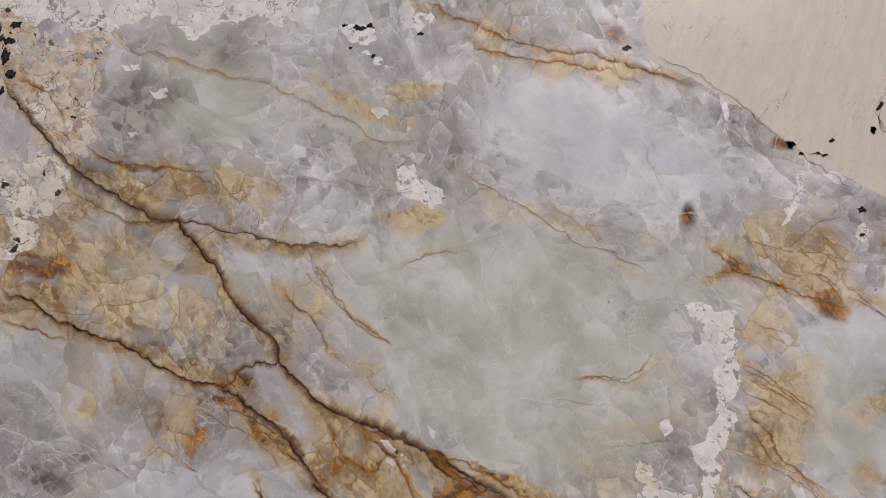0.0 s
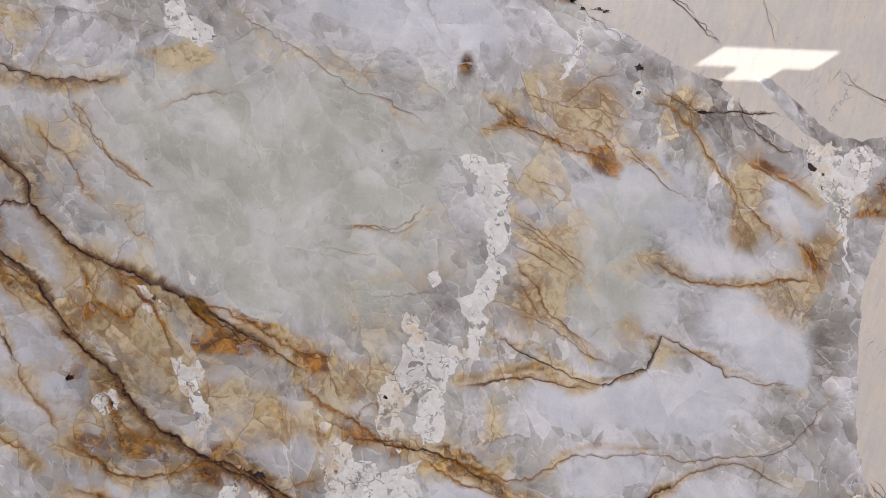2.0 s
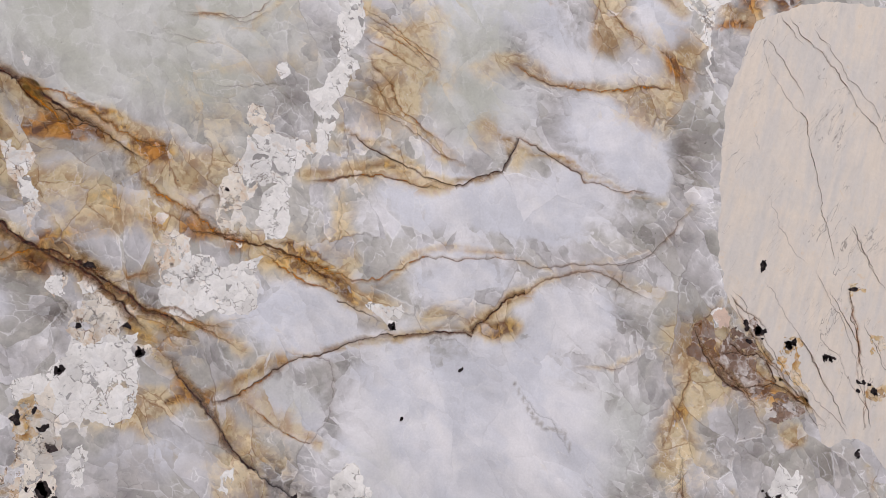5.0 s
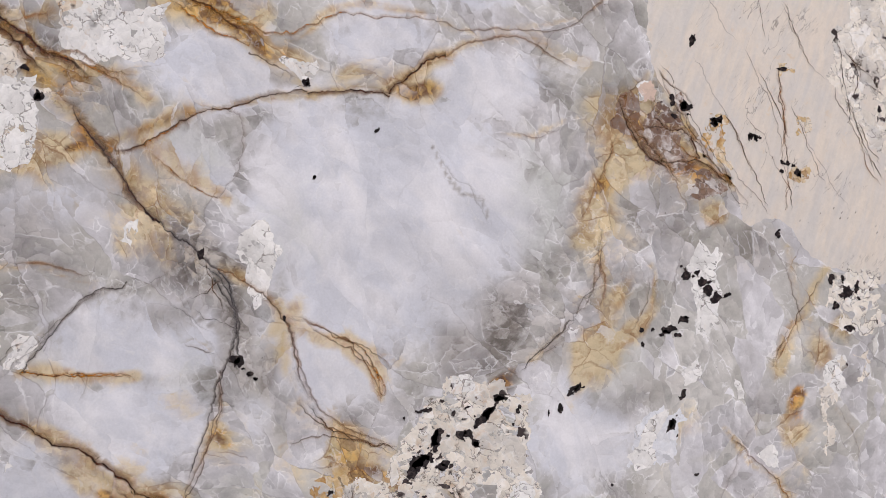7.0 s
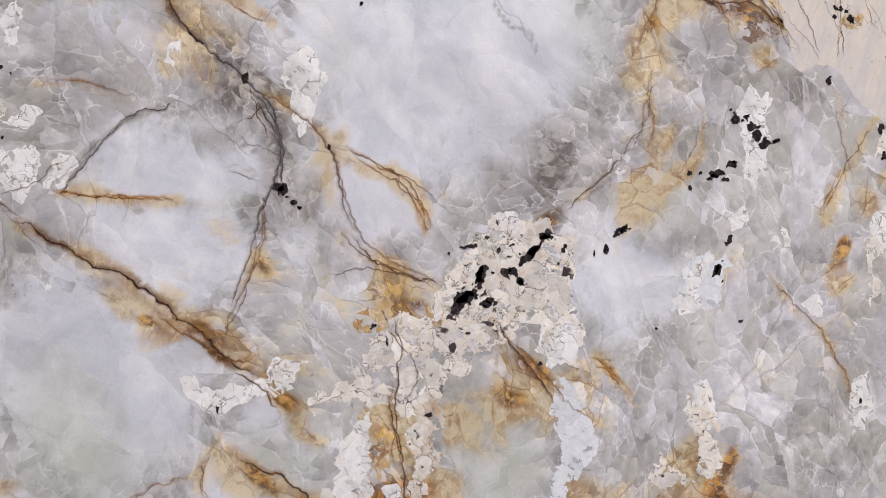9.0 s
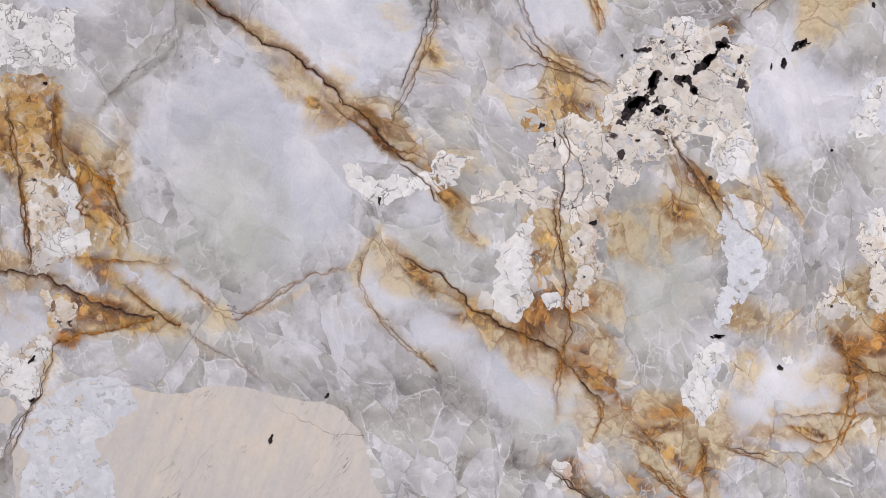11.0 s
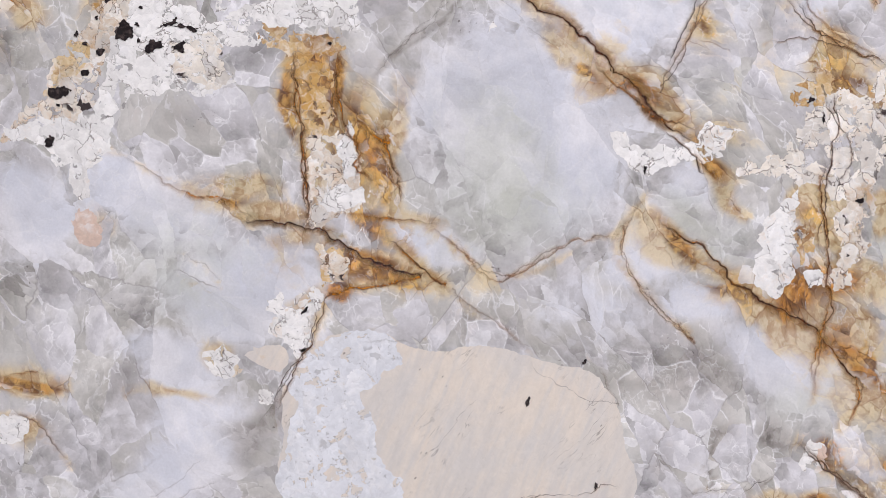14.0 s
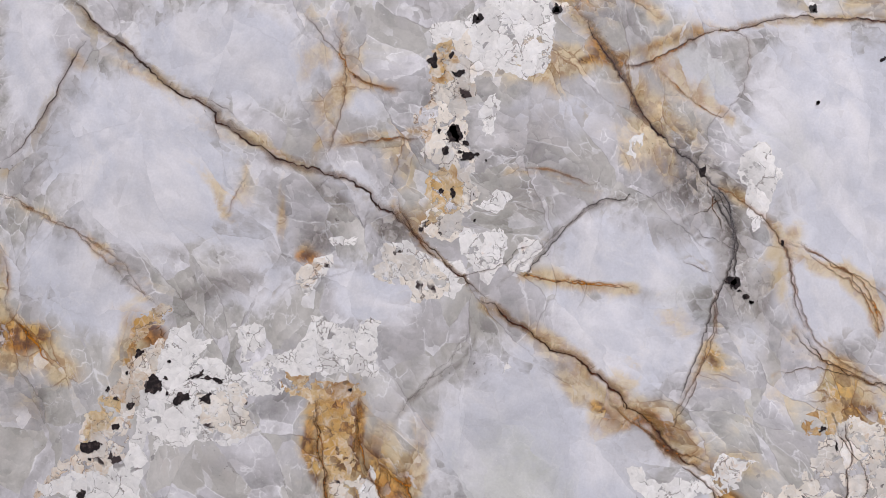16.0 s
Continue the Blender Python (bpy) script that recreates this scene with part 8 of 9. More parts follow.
inclusion("white", 0, (-0.063, 1.665), (-0.044, 1.671), (-0.019, 1.645), (-0.006, 1.632), (-0.025, 1.62), (-0.051, 1.633))
inclusion("cream", 0, (0.219, 1.888), (0.219, 1.788), (0.255, 1.773), (0.293, 1.751), (0.338, 1.724), (0.369, 1.696), (0.389, 1.676), (0.446, 1.648), (0.484, 1.625), (0.516, 1.612), (0.551, 1.603), (0.599, 1.612), (0.612, 1.599), (0.644, 1.574), (0.676, 1.546), (0.715, 1.541), (0.846, 1.583), (0.853, 1.916))
inclusion("cream", 0, (0.538, 1.604), (0.586, 1.607), (0.605, 1.583), (0.637, 1.552), (0.669, 1.532), (0.637, 1.53), (0.605, 1.551), (0.567, 1.577))
inclusion("white", 0.35, (0.642, 1.526), (0.665, 1.53), (0.685, 1.522), (0.71, 1.539), (0.73, 1.519), (0.711, 1.488), (0.693, 1.475), (0.689, 1.437), (0.69, 1.406), (0.698, 1.393), (0.683, 1.412), (0.681, 1.462), (0.665, 1.474), (0.649, 1.504))
inclusion("cream", 0.15, (0.741, 1.473), (0.729, 1.434), (0.717, 1.402), (0.705, 1.37), (0.703, 1.314), (0.702, 1.265), (0.702, 1.204), (0.708, 1.174), (0.718, 1.15), (0.747, 1.125), (0.769, 1.093), (0.8, 1.067), (0.81, 1.043), (0.82, 1.005), (0.848, 1.021), (0.873, 1.01), (0.892, 0.983), (0.931, 0.966), (1.008, 0.956), (1.012, 1.481), (0.865, 1.502))
inclusion("cream", 0, (0.75, 1.477), (0.737, 1.445), (0.722, 1.413), (0.713, 1.388), (0.739, 1.363), (0.791, 1.365), (0.843, 1.411), (0.843, 1.481), (0.79, 1.479), (0.77, 1.471))
inclusion("white", 0.25, (0.256, 1.512), (0.271, 1.494), (0.278, 1.47), (0.288, 1.446), (0.289, 1.41), (0.287, 1.386), (0.275, 1.367), (0.255, 1.359), (0.261, 1.343), (0.268, 1.319), (0.269, 1.295), (0.284, 1.292), (0.289, 1.325), (0.297, 1.362), (0.311, 1.386), (0.313, 1.423), (0.312, 1.465), (0.308, 1.49), (0.317, 1.508), (0.295, 1.504), (0.277, 1.513))
inclusion("speck", 0.45, (0.202, 1.343), (0.199, 1.307), (0.187, 1.277), (0.174, 1.253), (0.173, 1.23), (0.177, 1.204), (0.2, 1.194), (0.204, 1.22), (0.213, 1.255), (0.235, 1.274), (0.257, 1.287), (0.268, 1.294), (0.256, 1.308), (0.227, 1.312), (0.215, 1.326), (0.214, 1.34))
inclusion("white", 0.1, (0.217, 1.238), (0.225, 1.256), (0.247, 1.263), (0.246, 1.234), (0.242, 1.205), (0.222, 1.201))
inclusion("white", 0.3, (0.199, 1.307), (0.221, 1.311), (0.256, 1.308), (0.268, 1.291), (0.247, 1.269), (0.219, 1.256), (0.202, 1.255), (0.192, 1.277))
inclusion("white", 0.3, (0.114, 1.193), (0.128, 1.199), (0.15, 1.201), (0.151, 1.183), (0.17, 1.184), (0.179, 1.173), (0.207, 1.18), (0.223, 1.186), (0.216, 1.163), (0.221, 1.135), (0.199, 1.128), (0.176, 1.13), (0.155, 1.115), (0.133, 1.125), (0.121, 1.142), (0.121, 1.176))
inclusion("speck", 0.4, (0.035, 1.121), (0.05, 1.139), (0.06, 1.15), (0.078, 1.129), (0.105, 1.13), (0.117, 1.114), (0.124, 1.091), (0.103, 1.085), (0.08, 1.101), (0.063, 1.106), (0.042, 1.099))
inclusion("white", 0.15, (0.04, 1.099), (0.064, 1.103), (0.091, 1.093), (0.106, 1.074), (0.108, 1.046), (0.107, 1.03), (0.087, 1.01), (0.07, 1.023), (0.055, 1.006), (0.032, 1.027), (0.011, 1.027), (-0.011, 1.037), (-0.012, 1.053), (0.019, 1.06), (0.039, 1.077))
inclusion("speck", 0.6, (0.003, 0.999), (0.024, 0.994), (0.034, 0.973), (0.016, 0.967), (0.034, 0.941), (0.045, 0.93), (0.008, 0.929), (-0.003, 0.935), (-0.008, 0.999))
inclusion("white", 0.2, (0.049, 0.982), (0.059, 0.993), (0.06, 0.968), (0.054, 0.949))
inclusion("white", 0.1, (0.304, 0.955), (0.314, 0.975), (0.325, 0.981), (0.334, 0.961), (0.344, 0.95), (0.336, 0.931), (0.332, 0.903), (0.315, 0.903), (0.31, 0.936), (0.299, 0.947))
inclusion("white", 0.2, (0.328, 1.141), (0.365, 1.137), (0.358, 1.115), (0.343, 1.129))
inclusion("white", 0.1, (0.693, 1.146), (0.709, 1.15), (0.71, 1.132), (0.698, 1.13))
inclusion("white", 0.2, (0.017, 1.154), (0.024, 1.16), (0.032, 1.149), (0.024, 1.14))
inclusion("white", 0.4, (-0.115, 1.238), (-0.104, 1.256), (-0.095, 1.25), (-0.095, 1.235))
inclusion("white", 0.6, (-0.043, 1.289), (-0.025, 1.28), (-0.014, 1.289), (-0.01, 1.265), (-0.019, 1.253), (-0.006, 1.23), (0.001, 1.195), (-0.011, 1.195), (-0.018, 1.236), (-0.034, 1.265))
inclusion("white", 0.6, (0.11, 1.195), (0.125, 1.207), (0.149, 1.201), (0.144, 1.182), (0.12, 1.182))
inclusion("white", 0.3, (-0.029, 1.381), (-0.019, 1.375), (-0.022, 1.366))
inclusion("speck", 0.5, (0.446, 1.597), (0.455, 1.604), (0.465, 1.588), (0.459, 1.579), (0.446, 1.582))
inclusion("white", 0.1, (0.385, 1.659), (0.392, 1.658), (0.389, 1.633), (0.37, 1.601), (0.361, 1.598), (0.379, 1.627))
inclusion("white", 0.3, (0.224, 1.382), (0.236, 1.388), (0.24, 1.376), (0.231, 1.369))
inclusion("speck", 0.3, (-0.005, 1.004), (-0.013, 1.02), (0.009, 1.043), (0.024, 1.054), (0.038, 1.033), (0.034, 1.004), (0.036, 0.97), (0.035, 0.942), (0.048, 0.922), (0.044, 0.91), (0.057, 0.895), (0.048, 0.877), (0.046, 0.855), (0.036, 0.843), (0.014, 0.845), (0.003, 0.855), (0.014, 0.884), (0.013, 0.911), (0.003, 0.944), (0.001, 0.977))
inclusion("white", 0.1, (0.024, 1.054), (0.043, 1.085), (0.049, 1.098), (0.104, 1.105), (0.109, 1.071), (0.101, 1.045), (0.105, 1.031), (0.086, 1.01), (0.057, 1.019), (0.039, 1.008))
inclusion("white", 0.2, (0.045, 0.86), (0.072, 0.859), (0.082, 0.867), (0.09, 0.845), (0.087, 0.828), (0.075, 0.807), (0.06, 0.819), (0.045, 0.839))
inclusion("white", 0.1, (-0.036, 0.802), (-0.028, 0.833), (-0.007, 0.84), (0.022, 0.826), (0.057, 0.809), (0.044, 0.789), (0.012, 0.78), (0.008, 0.794), (-0.017, 0.797))
inclusion("white", 0.3, (0.093, 0.823), (0.099, 0.846), (0.116, 0.857), (0.123, 0.849), (0.115, 0.826))
inclusion("speck", 0.5, (-0.319, 0.553), (-0.307, 0.579), (-0.284, 0.603), (-0.284, 0.629), (-0.267, 0.656), (-0.26, 0.683), (-0.242, 0.701), (-0.222, 0.715), (-0.222, 0.683), (-0.238, 0.649), (-0.238, 0.617), (-0.25, 0.589), (-0.273, 0.565), (-0.27, 0.55))
inclusion("white", 0.05, (-0.223, 0.704), (-0.219, 0.726), (-0.201, 0.734), (-0.193, 0.719), (-0.175, 0.722), (-0.188, 0.704), (-0.16, 0.699), (-0.138, 0.697), (-0.114, 0.716), (-0.094, 0.73), (-0.088, 0.756), (-0.065, 0.752), (-0.042, 0.745), (-0.031, 0.762), (-0.02, 0.759), (-0.02, 0.721), (-0.032, 0.709), (-0.058, 0.705), (-0.089, 0.696), (-0.108, 0.677), (-0.134, 0.674), (-0.143, 0.662), (-0.118, 0.643), (-0.148, 0.624), (-0.18, 0.624), (-0.211, 0.616), (-0.225, 0.572), (-0.249, 0.553), (-0.258, 0.572), (-0.239, 0.606), (-0.238, 0.644), (-0.226, 0.672))
inclusion("white", 0.05, (-0.155, 0.735), (-0.134, 0.741), (-0.126, 0.72), (-0.14, 0.71))
inclusion("white", 0.3, (-0.103, 0.786), (-0.09, 0.809), (-0.075, 0.816), (-0.078, 0.8), (-0.093, 0.773))
inclusion("white", 0.2, (-0.075, 0.829), (-0.053, 0.836), (-0.057, 0.827))
inclusion("white", 0.05, (0.055, 0.99), (0.065, 0.986), (0.06, 0.951), (0.05, 0.955))
inclusion("white", 0.05, (0.19, 0.952), (0.206, 0.974), (0.201, 0.946))
inclusion("white", 0.1, (0.053, 0.881), (0.072, 0.9), (0.088, 0.895), (0.076, 0.877))
inclusion("gold", 0.4, (-0.067, 0.681), (-0.049, 0.673), (-0.035, 0.668), (-0.026, 0.635), (-0.026, 0.609), (-0.038, 0.605), (-0.053, 0.615), (-0.061, 0.65))
inclusion("speck", 0.5, (-0.048, 0.603), (-0.028, 0.609), (-0.014, 0.624), (-0.001, 0.603), (-0.014, 0.588), (0.011, 0.563), (0.017, 0.554), (-0.006, 0.539), (-0.019, 0.522), (-0.032, 0.535), (-0.043, 0.57))
inclusion("gold", 0.4, (-0.022, 0.511), (0.004, 0.51), (0.007, 0.479), (-0.01, 0.471))
inclusion("white", 0.4, (-0.047, 0.438), (-0.03, 0.462), (-0.015, 0.47), (-0.004, 0.461), (-0.015, 0.433), (-0.02, 0.401), (-0.038, 0.419), (-0.052, 0.422))
inclusion("gold", 0.6, (-0.116, 0.698), (-0.095, 0.697), (-0.064, 0.697), (-0.031, 0.703), (-0.026, 0.688), (-0.051, 0.681), (-0.081, 0.678), (-0.106, 0.684))
inclusion("white", 0.2, (-0.322, 0.569), (-0.292, 0.577), (-0.262, 0.585), (-0.223, 0.594), (-0.222, 0.571), (-0.217, 0.561), (-0.231, 0.548), (-0.238, 0.542), (-0.231, 0.517), (-0.241, 0.513), (-0.253, 0.545), (-0.278, 0.555), (-0.309, 0.556))
inclusion("pink", 0.3, (-0.242, 0.501), (-0.234, 0.505), (-0.222, 0.5), (-0.215, 0.489), (-0.224, 0.473), (-0.239, 0.487))
inclusion("gold", 0.4, (-0.102, 0.387), (-0.087, 0.396), (-0.069, 0.386), (-0.083, 0.375))
inclusion("cream", 0.1, (-0.07, 0.406), (-0.04, 0.412), (-0.027, 0.4), (-0.038, 0.385))
inclusion("white", 0.1, (-0.051, 0.364), (-0.04, 0.369), (-0.036, 0.359), (-0.049, 0.357))
inclusion("white", 0.2, (-0.279, 0.308), (-0.254, 0.31), (-0.256, 0.289), (-0.275, 0.283), (-0.287, 0.294))
inclusion("cream", 0.05, (-0.032, 0.381), (-0.016, 0.409), (-0.003, 0.426), (0.02, 0.435), (0.055, 0.439), (0.077, 0.43), (0.102, 0.429), (0.126, 0.439), (0.156, 0.444), (0.188, 0.439), (0.219, 0.437), (0.251, 0.435), (0.27, 0.417), (0.281, 0.398), (0.29, 0.368), (0.303, 0.354), (0.306, 0.323), (0.316, 0.298), (0.316, 0.265), (0.302, 0.241), (0.285, 0.212), (0.267, 0.195), (0.243, 0.178), (0.214, 0.164), (0.196, 0.144), (0.148, 0.115), (0.114, 0.131), (0.111, 0.168), (0.09, 0.187), (0.092, 0.203), (0.09, 0.234), (0.092, 0.253), (0.075, 0.247), (0.044, 0.251), (0.03, 0.241), (-0.001, 0.244), (-0.01, 0.271), (-0.025, 0.3), (-0.021, 0.326), (-0.029, 0.356))
inclusion("ice", 0, (-0.025, 0.372), (-0.012, 0.415), (0.025, 0.436), (0.066, 0.433), (0.074, 0.414), (0.039, 0.382), (0.058, 0.355), (0.074, 0.316), (0.092, 0.309), (0.095, 0.267), (0.075, 0.249), (0.044, 0.251), (0.032, 0.257), (-0.005, 0.265), (-0.022, 0.3), (-0.019, 0.331))
inclusion("white", 0.2, (0.096, 0.241), (0.123, 0.272), (0.162, 0.283), (0.177, 0.259), (0.151, 0.223), (0.102, 0.207), (0.09, 0.224))
inclusion("gold", 0.8, (0.062, 0.161), (0.075, 0.179), (0.096, 0.193), (0.112, 0.185), (0.12, 0.132), (0.063, 0.123))
inclusion("cream", 0.2, (-0.072, 0.399), (-0.053, 0.41), (-0.037, 0.414), (-0.028, 0.399), (-0.043, 0.388), (-0.064, 0.395))
inclusion("gold", 0.3, (-0.047, 0.212), (-0.043, 0.234), (-0.036, 0.254), (-0.023, 0.262), (-0.025, 0.24), (-0.038, 0.208))
inclusion("speck", 0.35, (0.467, 0.756), (0.481, 0.779), (0.494, 0.814), (0.514, 0.836), (0.538, 0.831), (0.584, 0.82), (0.604, 0.795), (0.591, 0.76), (0.579, 0.736), (0.572, 0.719), (0.542, 0.732), (0.539, 0.71), (0.507, 0.695), (0.478, 0.708), (0.464, 0.728))
inclusion("speck", 0.3, (0.397, 0.688), (0.4, 0.71), (0.426, 0.726), (0.448, 0.726), (0.47, 0.723), (0.495, 0.705), (0.507, 0.695), (0.503, 0.676), (0.481, 0.676), (0.478, 0.648), (0.458, 0.63), (0.424, 0.64), (0.408, 0.635), (0.397, 0.645), (0.37, 0.641), (0.348, 0.636), (0.363, 0.655), (0.389, 0.66))
inclusion("white", 0.3, (0.394, 0.618), (0.408, 0.635), (0.408, 0.603), (0.409, 0.576), (0.417, 0.55), (0.404, 0.529), (0.385, 0.537), (0.385, 0.574))
inclusion("speck", 0.5, (0.446, 0.645), (0.472, 0.653), (0.48, 0.632), (0.484, 0.595), (0.471, 0.561), (0.459, 0.546), (0.443, 0.552), (0.455, 0.581), (0.444, 0.612))
inclusion("white", 0.1, (0.591, 0.76), (0.611, 0.729), (0.608, 0.701), (0.581, 0.686), (0.572, 0.719))
inclusion("gold", 0.5, (0.39, 0.708), (0.392, 0.729), (0.413, 0.742), (0.422, 0.723), (0.406, 0.71))
inclusion("white", 0.15, (0.225, 0.656), (0.241, 0.659), (0.258, 0.645), (0.289, 0.653), (0.31, 0.658), (0.334, 0.651), (0.317, 0.641), (0.286, 0.633), (0.266, 0.622), (0.25, 0.626), (0.233, 0.64))
inclusion("white", 0.4, (0.308, 0.67), (0.315, 0.682), (0.35, 0.677), (0.335, 0.667), (0.327, 0.653), (0.31, 0.655))
inclusion("ice", 0.02, (0.591, 0.677), (0.612, 0.668), (0.62, 0.642), (0.639, 0.599), (0.626, 0.581), (0.612, 0.553), (0.601, 0.546), (0.594, 0.567), (0.605, 0.59), (0.593, 0.628))
inclusion("ice", 0.02, (0.581, 0.521), (0.605, 0.524), (0.601, 0.497), (0.601, 0.464), (0.593, 0.451), (0.59, 0.49))
inclusion("ice", 0.02, (0.711, 0.769), (0.721, 0.798), (0.743, 0.817), (0.752, 0.797), (0.737, 0.754), (0.707, 0.751))
inclusion("speck", 0.3, (0.729, 0.647), (0.734, 0.67), (0.755, 0.639), (0.771, 0.601), (0.767, 0.578), (0.753, 0.588), (0.757, 0.622))
inclusion("speck", 0.4, (0.701, 0.594), (0.716, 0.586), (0.75, 0.577), (0.709, 0.568))
inclusion("white", 0.05, (0.706, 0.761), (0.724, 0.795), (0.744, 0.813), (0.755, 0.796), (0.739, 0.76), (0.716, 0.747))
inclusion("speck", 0.1, (0.918, 0.967), (0.943, 0.975), (0.982, 0.966), (0.986, 0.912), (0.935, 0.905), (0.921, 0.925))
inclusion("white", 0.05, (0.919, 0.865), (0.937, 0.878), (0.946, 0.843), (0.928, 0.829))
inclusion("speck", 0.1, (0.918, 1.433), (0.926, 1.37), (0.914, 1.305), (0.922, 1.268), (0.915, 1.23), (0.91, 1.198), (0.924, 1.156), (0.952, 1.108), (0.992, 1.067), (1.016, 1.237), (1.013, 1.443))
inclusion("white", 0.05, (0.771, 0.991), (0.785, 0.975), (0.796, 0.905), (0.779, 0.892), (0.77, 0.926))
inclusion("speck", 0.6, (0.013, 1.151), (0.027, 1.163), (0.032, 1.148), (0.022, 1.135))
inclusion("speck", 0.5, (0.043, 1.145), (0.061, 1.167), (0.072, 1.154), (0.055, 1.134))
inclusion("speck", 0.5, (0.032, 1.105), (0.054, 1.124), (0.083, 1.13), (0.102, 1.119), (0.084, 1.099), (0.044, 1.096))
inclusion("white", 0.5, (-0.038, 1.284), (-0.024, 1.278), (-0.012, 1.28), (-0.014, 1.264), (-0.029, 1.269))
inclusion("white", 0.5, (-0.021, 1.252), (-0.008, 1.255), (-0.001, 1.241), (-0.004, 1.214), (-0.014, 1.217))
inclusion("white", 0.4, (-0.078, 1.35), (-0.064, 1.347), (-0.053, 1.336), (-0.057, 1.333))
inclusion("white", 0.3, (-0.116, 1.247), (-0.099, 1.256), (-0.093, 1.243), (-0.106, 1.23))
inclusion("speck", 0.3, (0.64, 1.53), (0.657, 1.527), (0.669, 1.508), (0.688, 1.484), (0.693, 1.458), (0.675, 1.464), (0.656, 1.489), (0.644, 1.514))
inclusion("white", 0.1, (0.79, 0.984), (0.798, 0.976), (0.786, 0.957), (0.779, 0.968))
inclusion("white", 0.1, (0.847, 0.768), (0.868, 0.778), (0.873, 0.755), (0.86, 0.757))
inclusion("ice", 0, (0.732, 0.772), (0.743, 0.796), (0.76, 0.814), (0.77, 0.803), (0.76, 0.767), (0.743, 0.753))
inclusion("white", 0.2, (0.736, 0.678), (0.751, 0.684), (0.761, 0.661), (0.758, 0.63), (0.742, 0.637))
inclusion("speck", 0.3, (0.95, 0.879), (0.968, 0.886), (0.97, 0.856), (0.956, 0.849))
inclusion("gold", 0.5, (-0.008, 1.024), (0.009, 1.041), (0.021, 1.019), (0.01, 0.995), (-0.004, 0.999))
inclusion("gold", 0.4, (0.005, 0.91), (0.026, 0.919), (0.04, 0.898), (0.033, 0.87), (0.013, 0.873))
inclusion("white", 0.1, (0.102, 0.738), (0.108, 0.733), (0.101, 0.727))
inclusion("gold", 0.5, (-0.252, 0.733), (-0.235, 0.743), (-0.222, 0.747), (-0.225, 0.728), (-0.241, 0.713), (-0.249, 0.695), (-0.258, 0.683))
inclusion("gold", 0.4, (-0.285, 0.635), (-0.267, 0.656), (-0.252, 0.647), (-0.261, 0.624), (-0.277, 0.607), (-0.289, 0.6))
inclusion("speck", 0.3, (-0.184, 0.671), (-0.159, 0.68), (-0.132, 0.669), (-0.121, 0.65), (-0.136, 0.632), (-0.162, 0.633), (-0.18, 0.646))
inclusion("white", 0.1, (-0.027, 0.729), (-0.015, 0.716), (-0.018, 0.705), (-0.034, 0.707))
inclusion("white", 0.3, (0.515, 0.833), (0.537, 0.839), (0.544, 0.823), (0.522, 0.818))
inclusion("gold", 0.6, (0.412, 0.598), (0.427, 0.61), (0.433, 0.579), (0.422, 0.562))
inclusion("white", 0.2, (0.425, 0.557), (0.441, 0.563), (0.445, 0.55), (0.432, 0.544))
inclusion("white", 0.3, (0.459, 0.407), (0.475, 0.399), (0.472, 0.382), (0.455, 0.385))
inclusion("white", 0.1, (0.581, 0.519), (0.614, 0.53), (0.617, 0.514), (0.593, 0.505), (0.601, 0.453), (0.594, 0.451))
inclusion("gold", 0.7, (0.15, 0.231), (0.169, 0.244), (0.184, 0.233), (0.179, 0.214), (0.158, 0.212))
inclusion("gold", 0.3, (0.775, 1.124), (0.79, 1.122), (0.793, 1.108), (0.776, 1.109))
inclusion("gold", 0.2, (0.872, 1.13), (0.884, 1.127), (0.886, 1.109), (0.873, 1.108))
inclusion("gold", 0.2, (0.87, 1.078), (0.887, 1.076), (0.886, 1.059), (0.872, 1.06))
inclusion("gold", 0.3, (0.847, 1.183), (0.86, 1.187), (0.864, 1.171), (0.85, 1.168))
inclusion("gold", 0.4, (0.766, 1.104), (0.784, 1.111), (0.794, 1.087), (0.804, 1.067), (0.788, 1.072), (0.772, 1.087))
inclusion("speck", 0.1, (0.566, 0.772), (0.594, 0.792), (0.602, 0.765), (0.609, 0.737), (0.619, 0.72), (0.612, 0.695), (0.589, 0.69), (0.572, 0.718))
inclusion("white", 0, (0.757, 0.855), (0.777, 0.868), (0.783, 0.851), (0.764, 0.837))
inclusion("white", 0.1, (0.774, 0.891), (0.783, 0.916), (0.796, 0.908), (0.788, 0.889))
inclusion("white", 0, (0.818, 0.847), (0.825, 0.844), (0.831, 0.827), (0.824, 0.825))
inclusion("speck", 0.1, (0.92, 0.811), (0.923, 0.847), (0.938, 0.878), (0.946, 0.867), (0.936, 0.83), (0.932, 0.781), (0.926, 0.769))
inclusion("white", 0.1, (0.91, 0.684), (0.931, 0.703), (0.94, 0.667), (0.93, 0.635), (0.913, 0.642))
inclusion("speck", 0.4, (0.739, 0.634), (0.746, 0.661), (0.754, 0.677), (0.763, 0.649), (0.768, 0.629))
inclusion("white", 0, (-0.378, 1.788), (-0.358, 1.789), (-0.356, 1.782), (-0.374, 1.781))
inclusion("white", 0, (-0.345, 1.758), (-0.323, 1.758), (-0.324, 1.751), (-0.34, 1.75))
inclusion("white", 0, (-0.369, 1.709), (-0.356, 1.711), (-0.354, 1.705), (-0.365, 1.703))
inclusion("white", 0.2, (-0.092, 1.733), (-0.076, 1.736), (-0.07, 1.726), (-0.084, 1.722))
inclusion("white", 0.1, (-0.109, 1.805), (-0.089, 1.798), (-0.07, 1.781), (-0.089, 1.787))
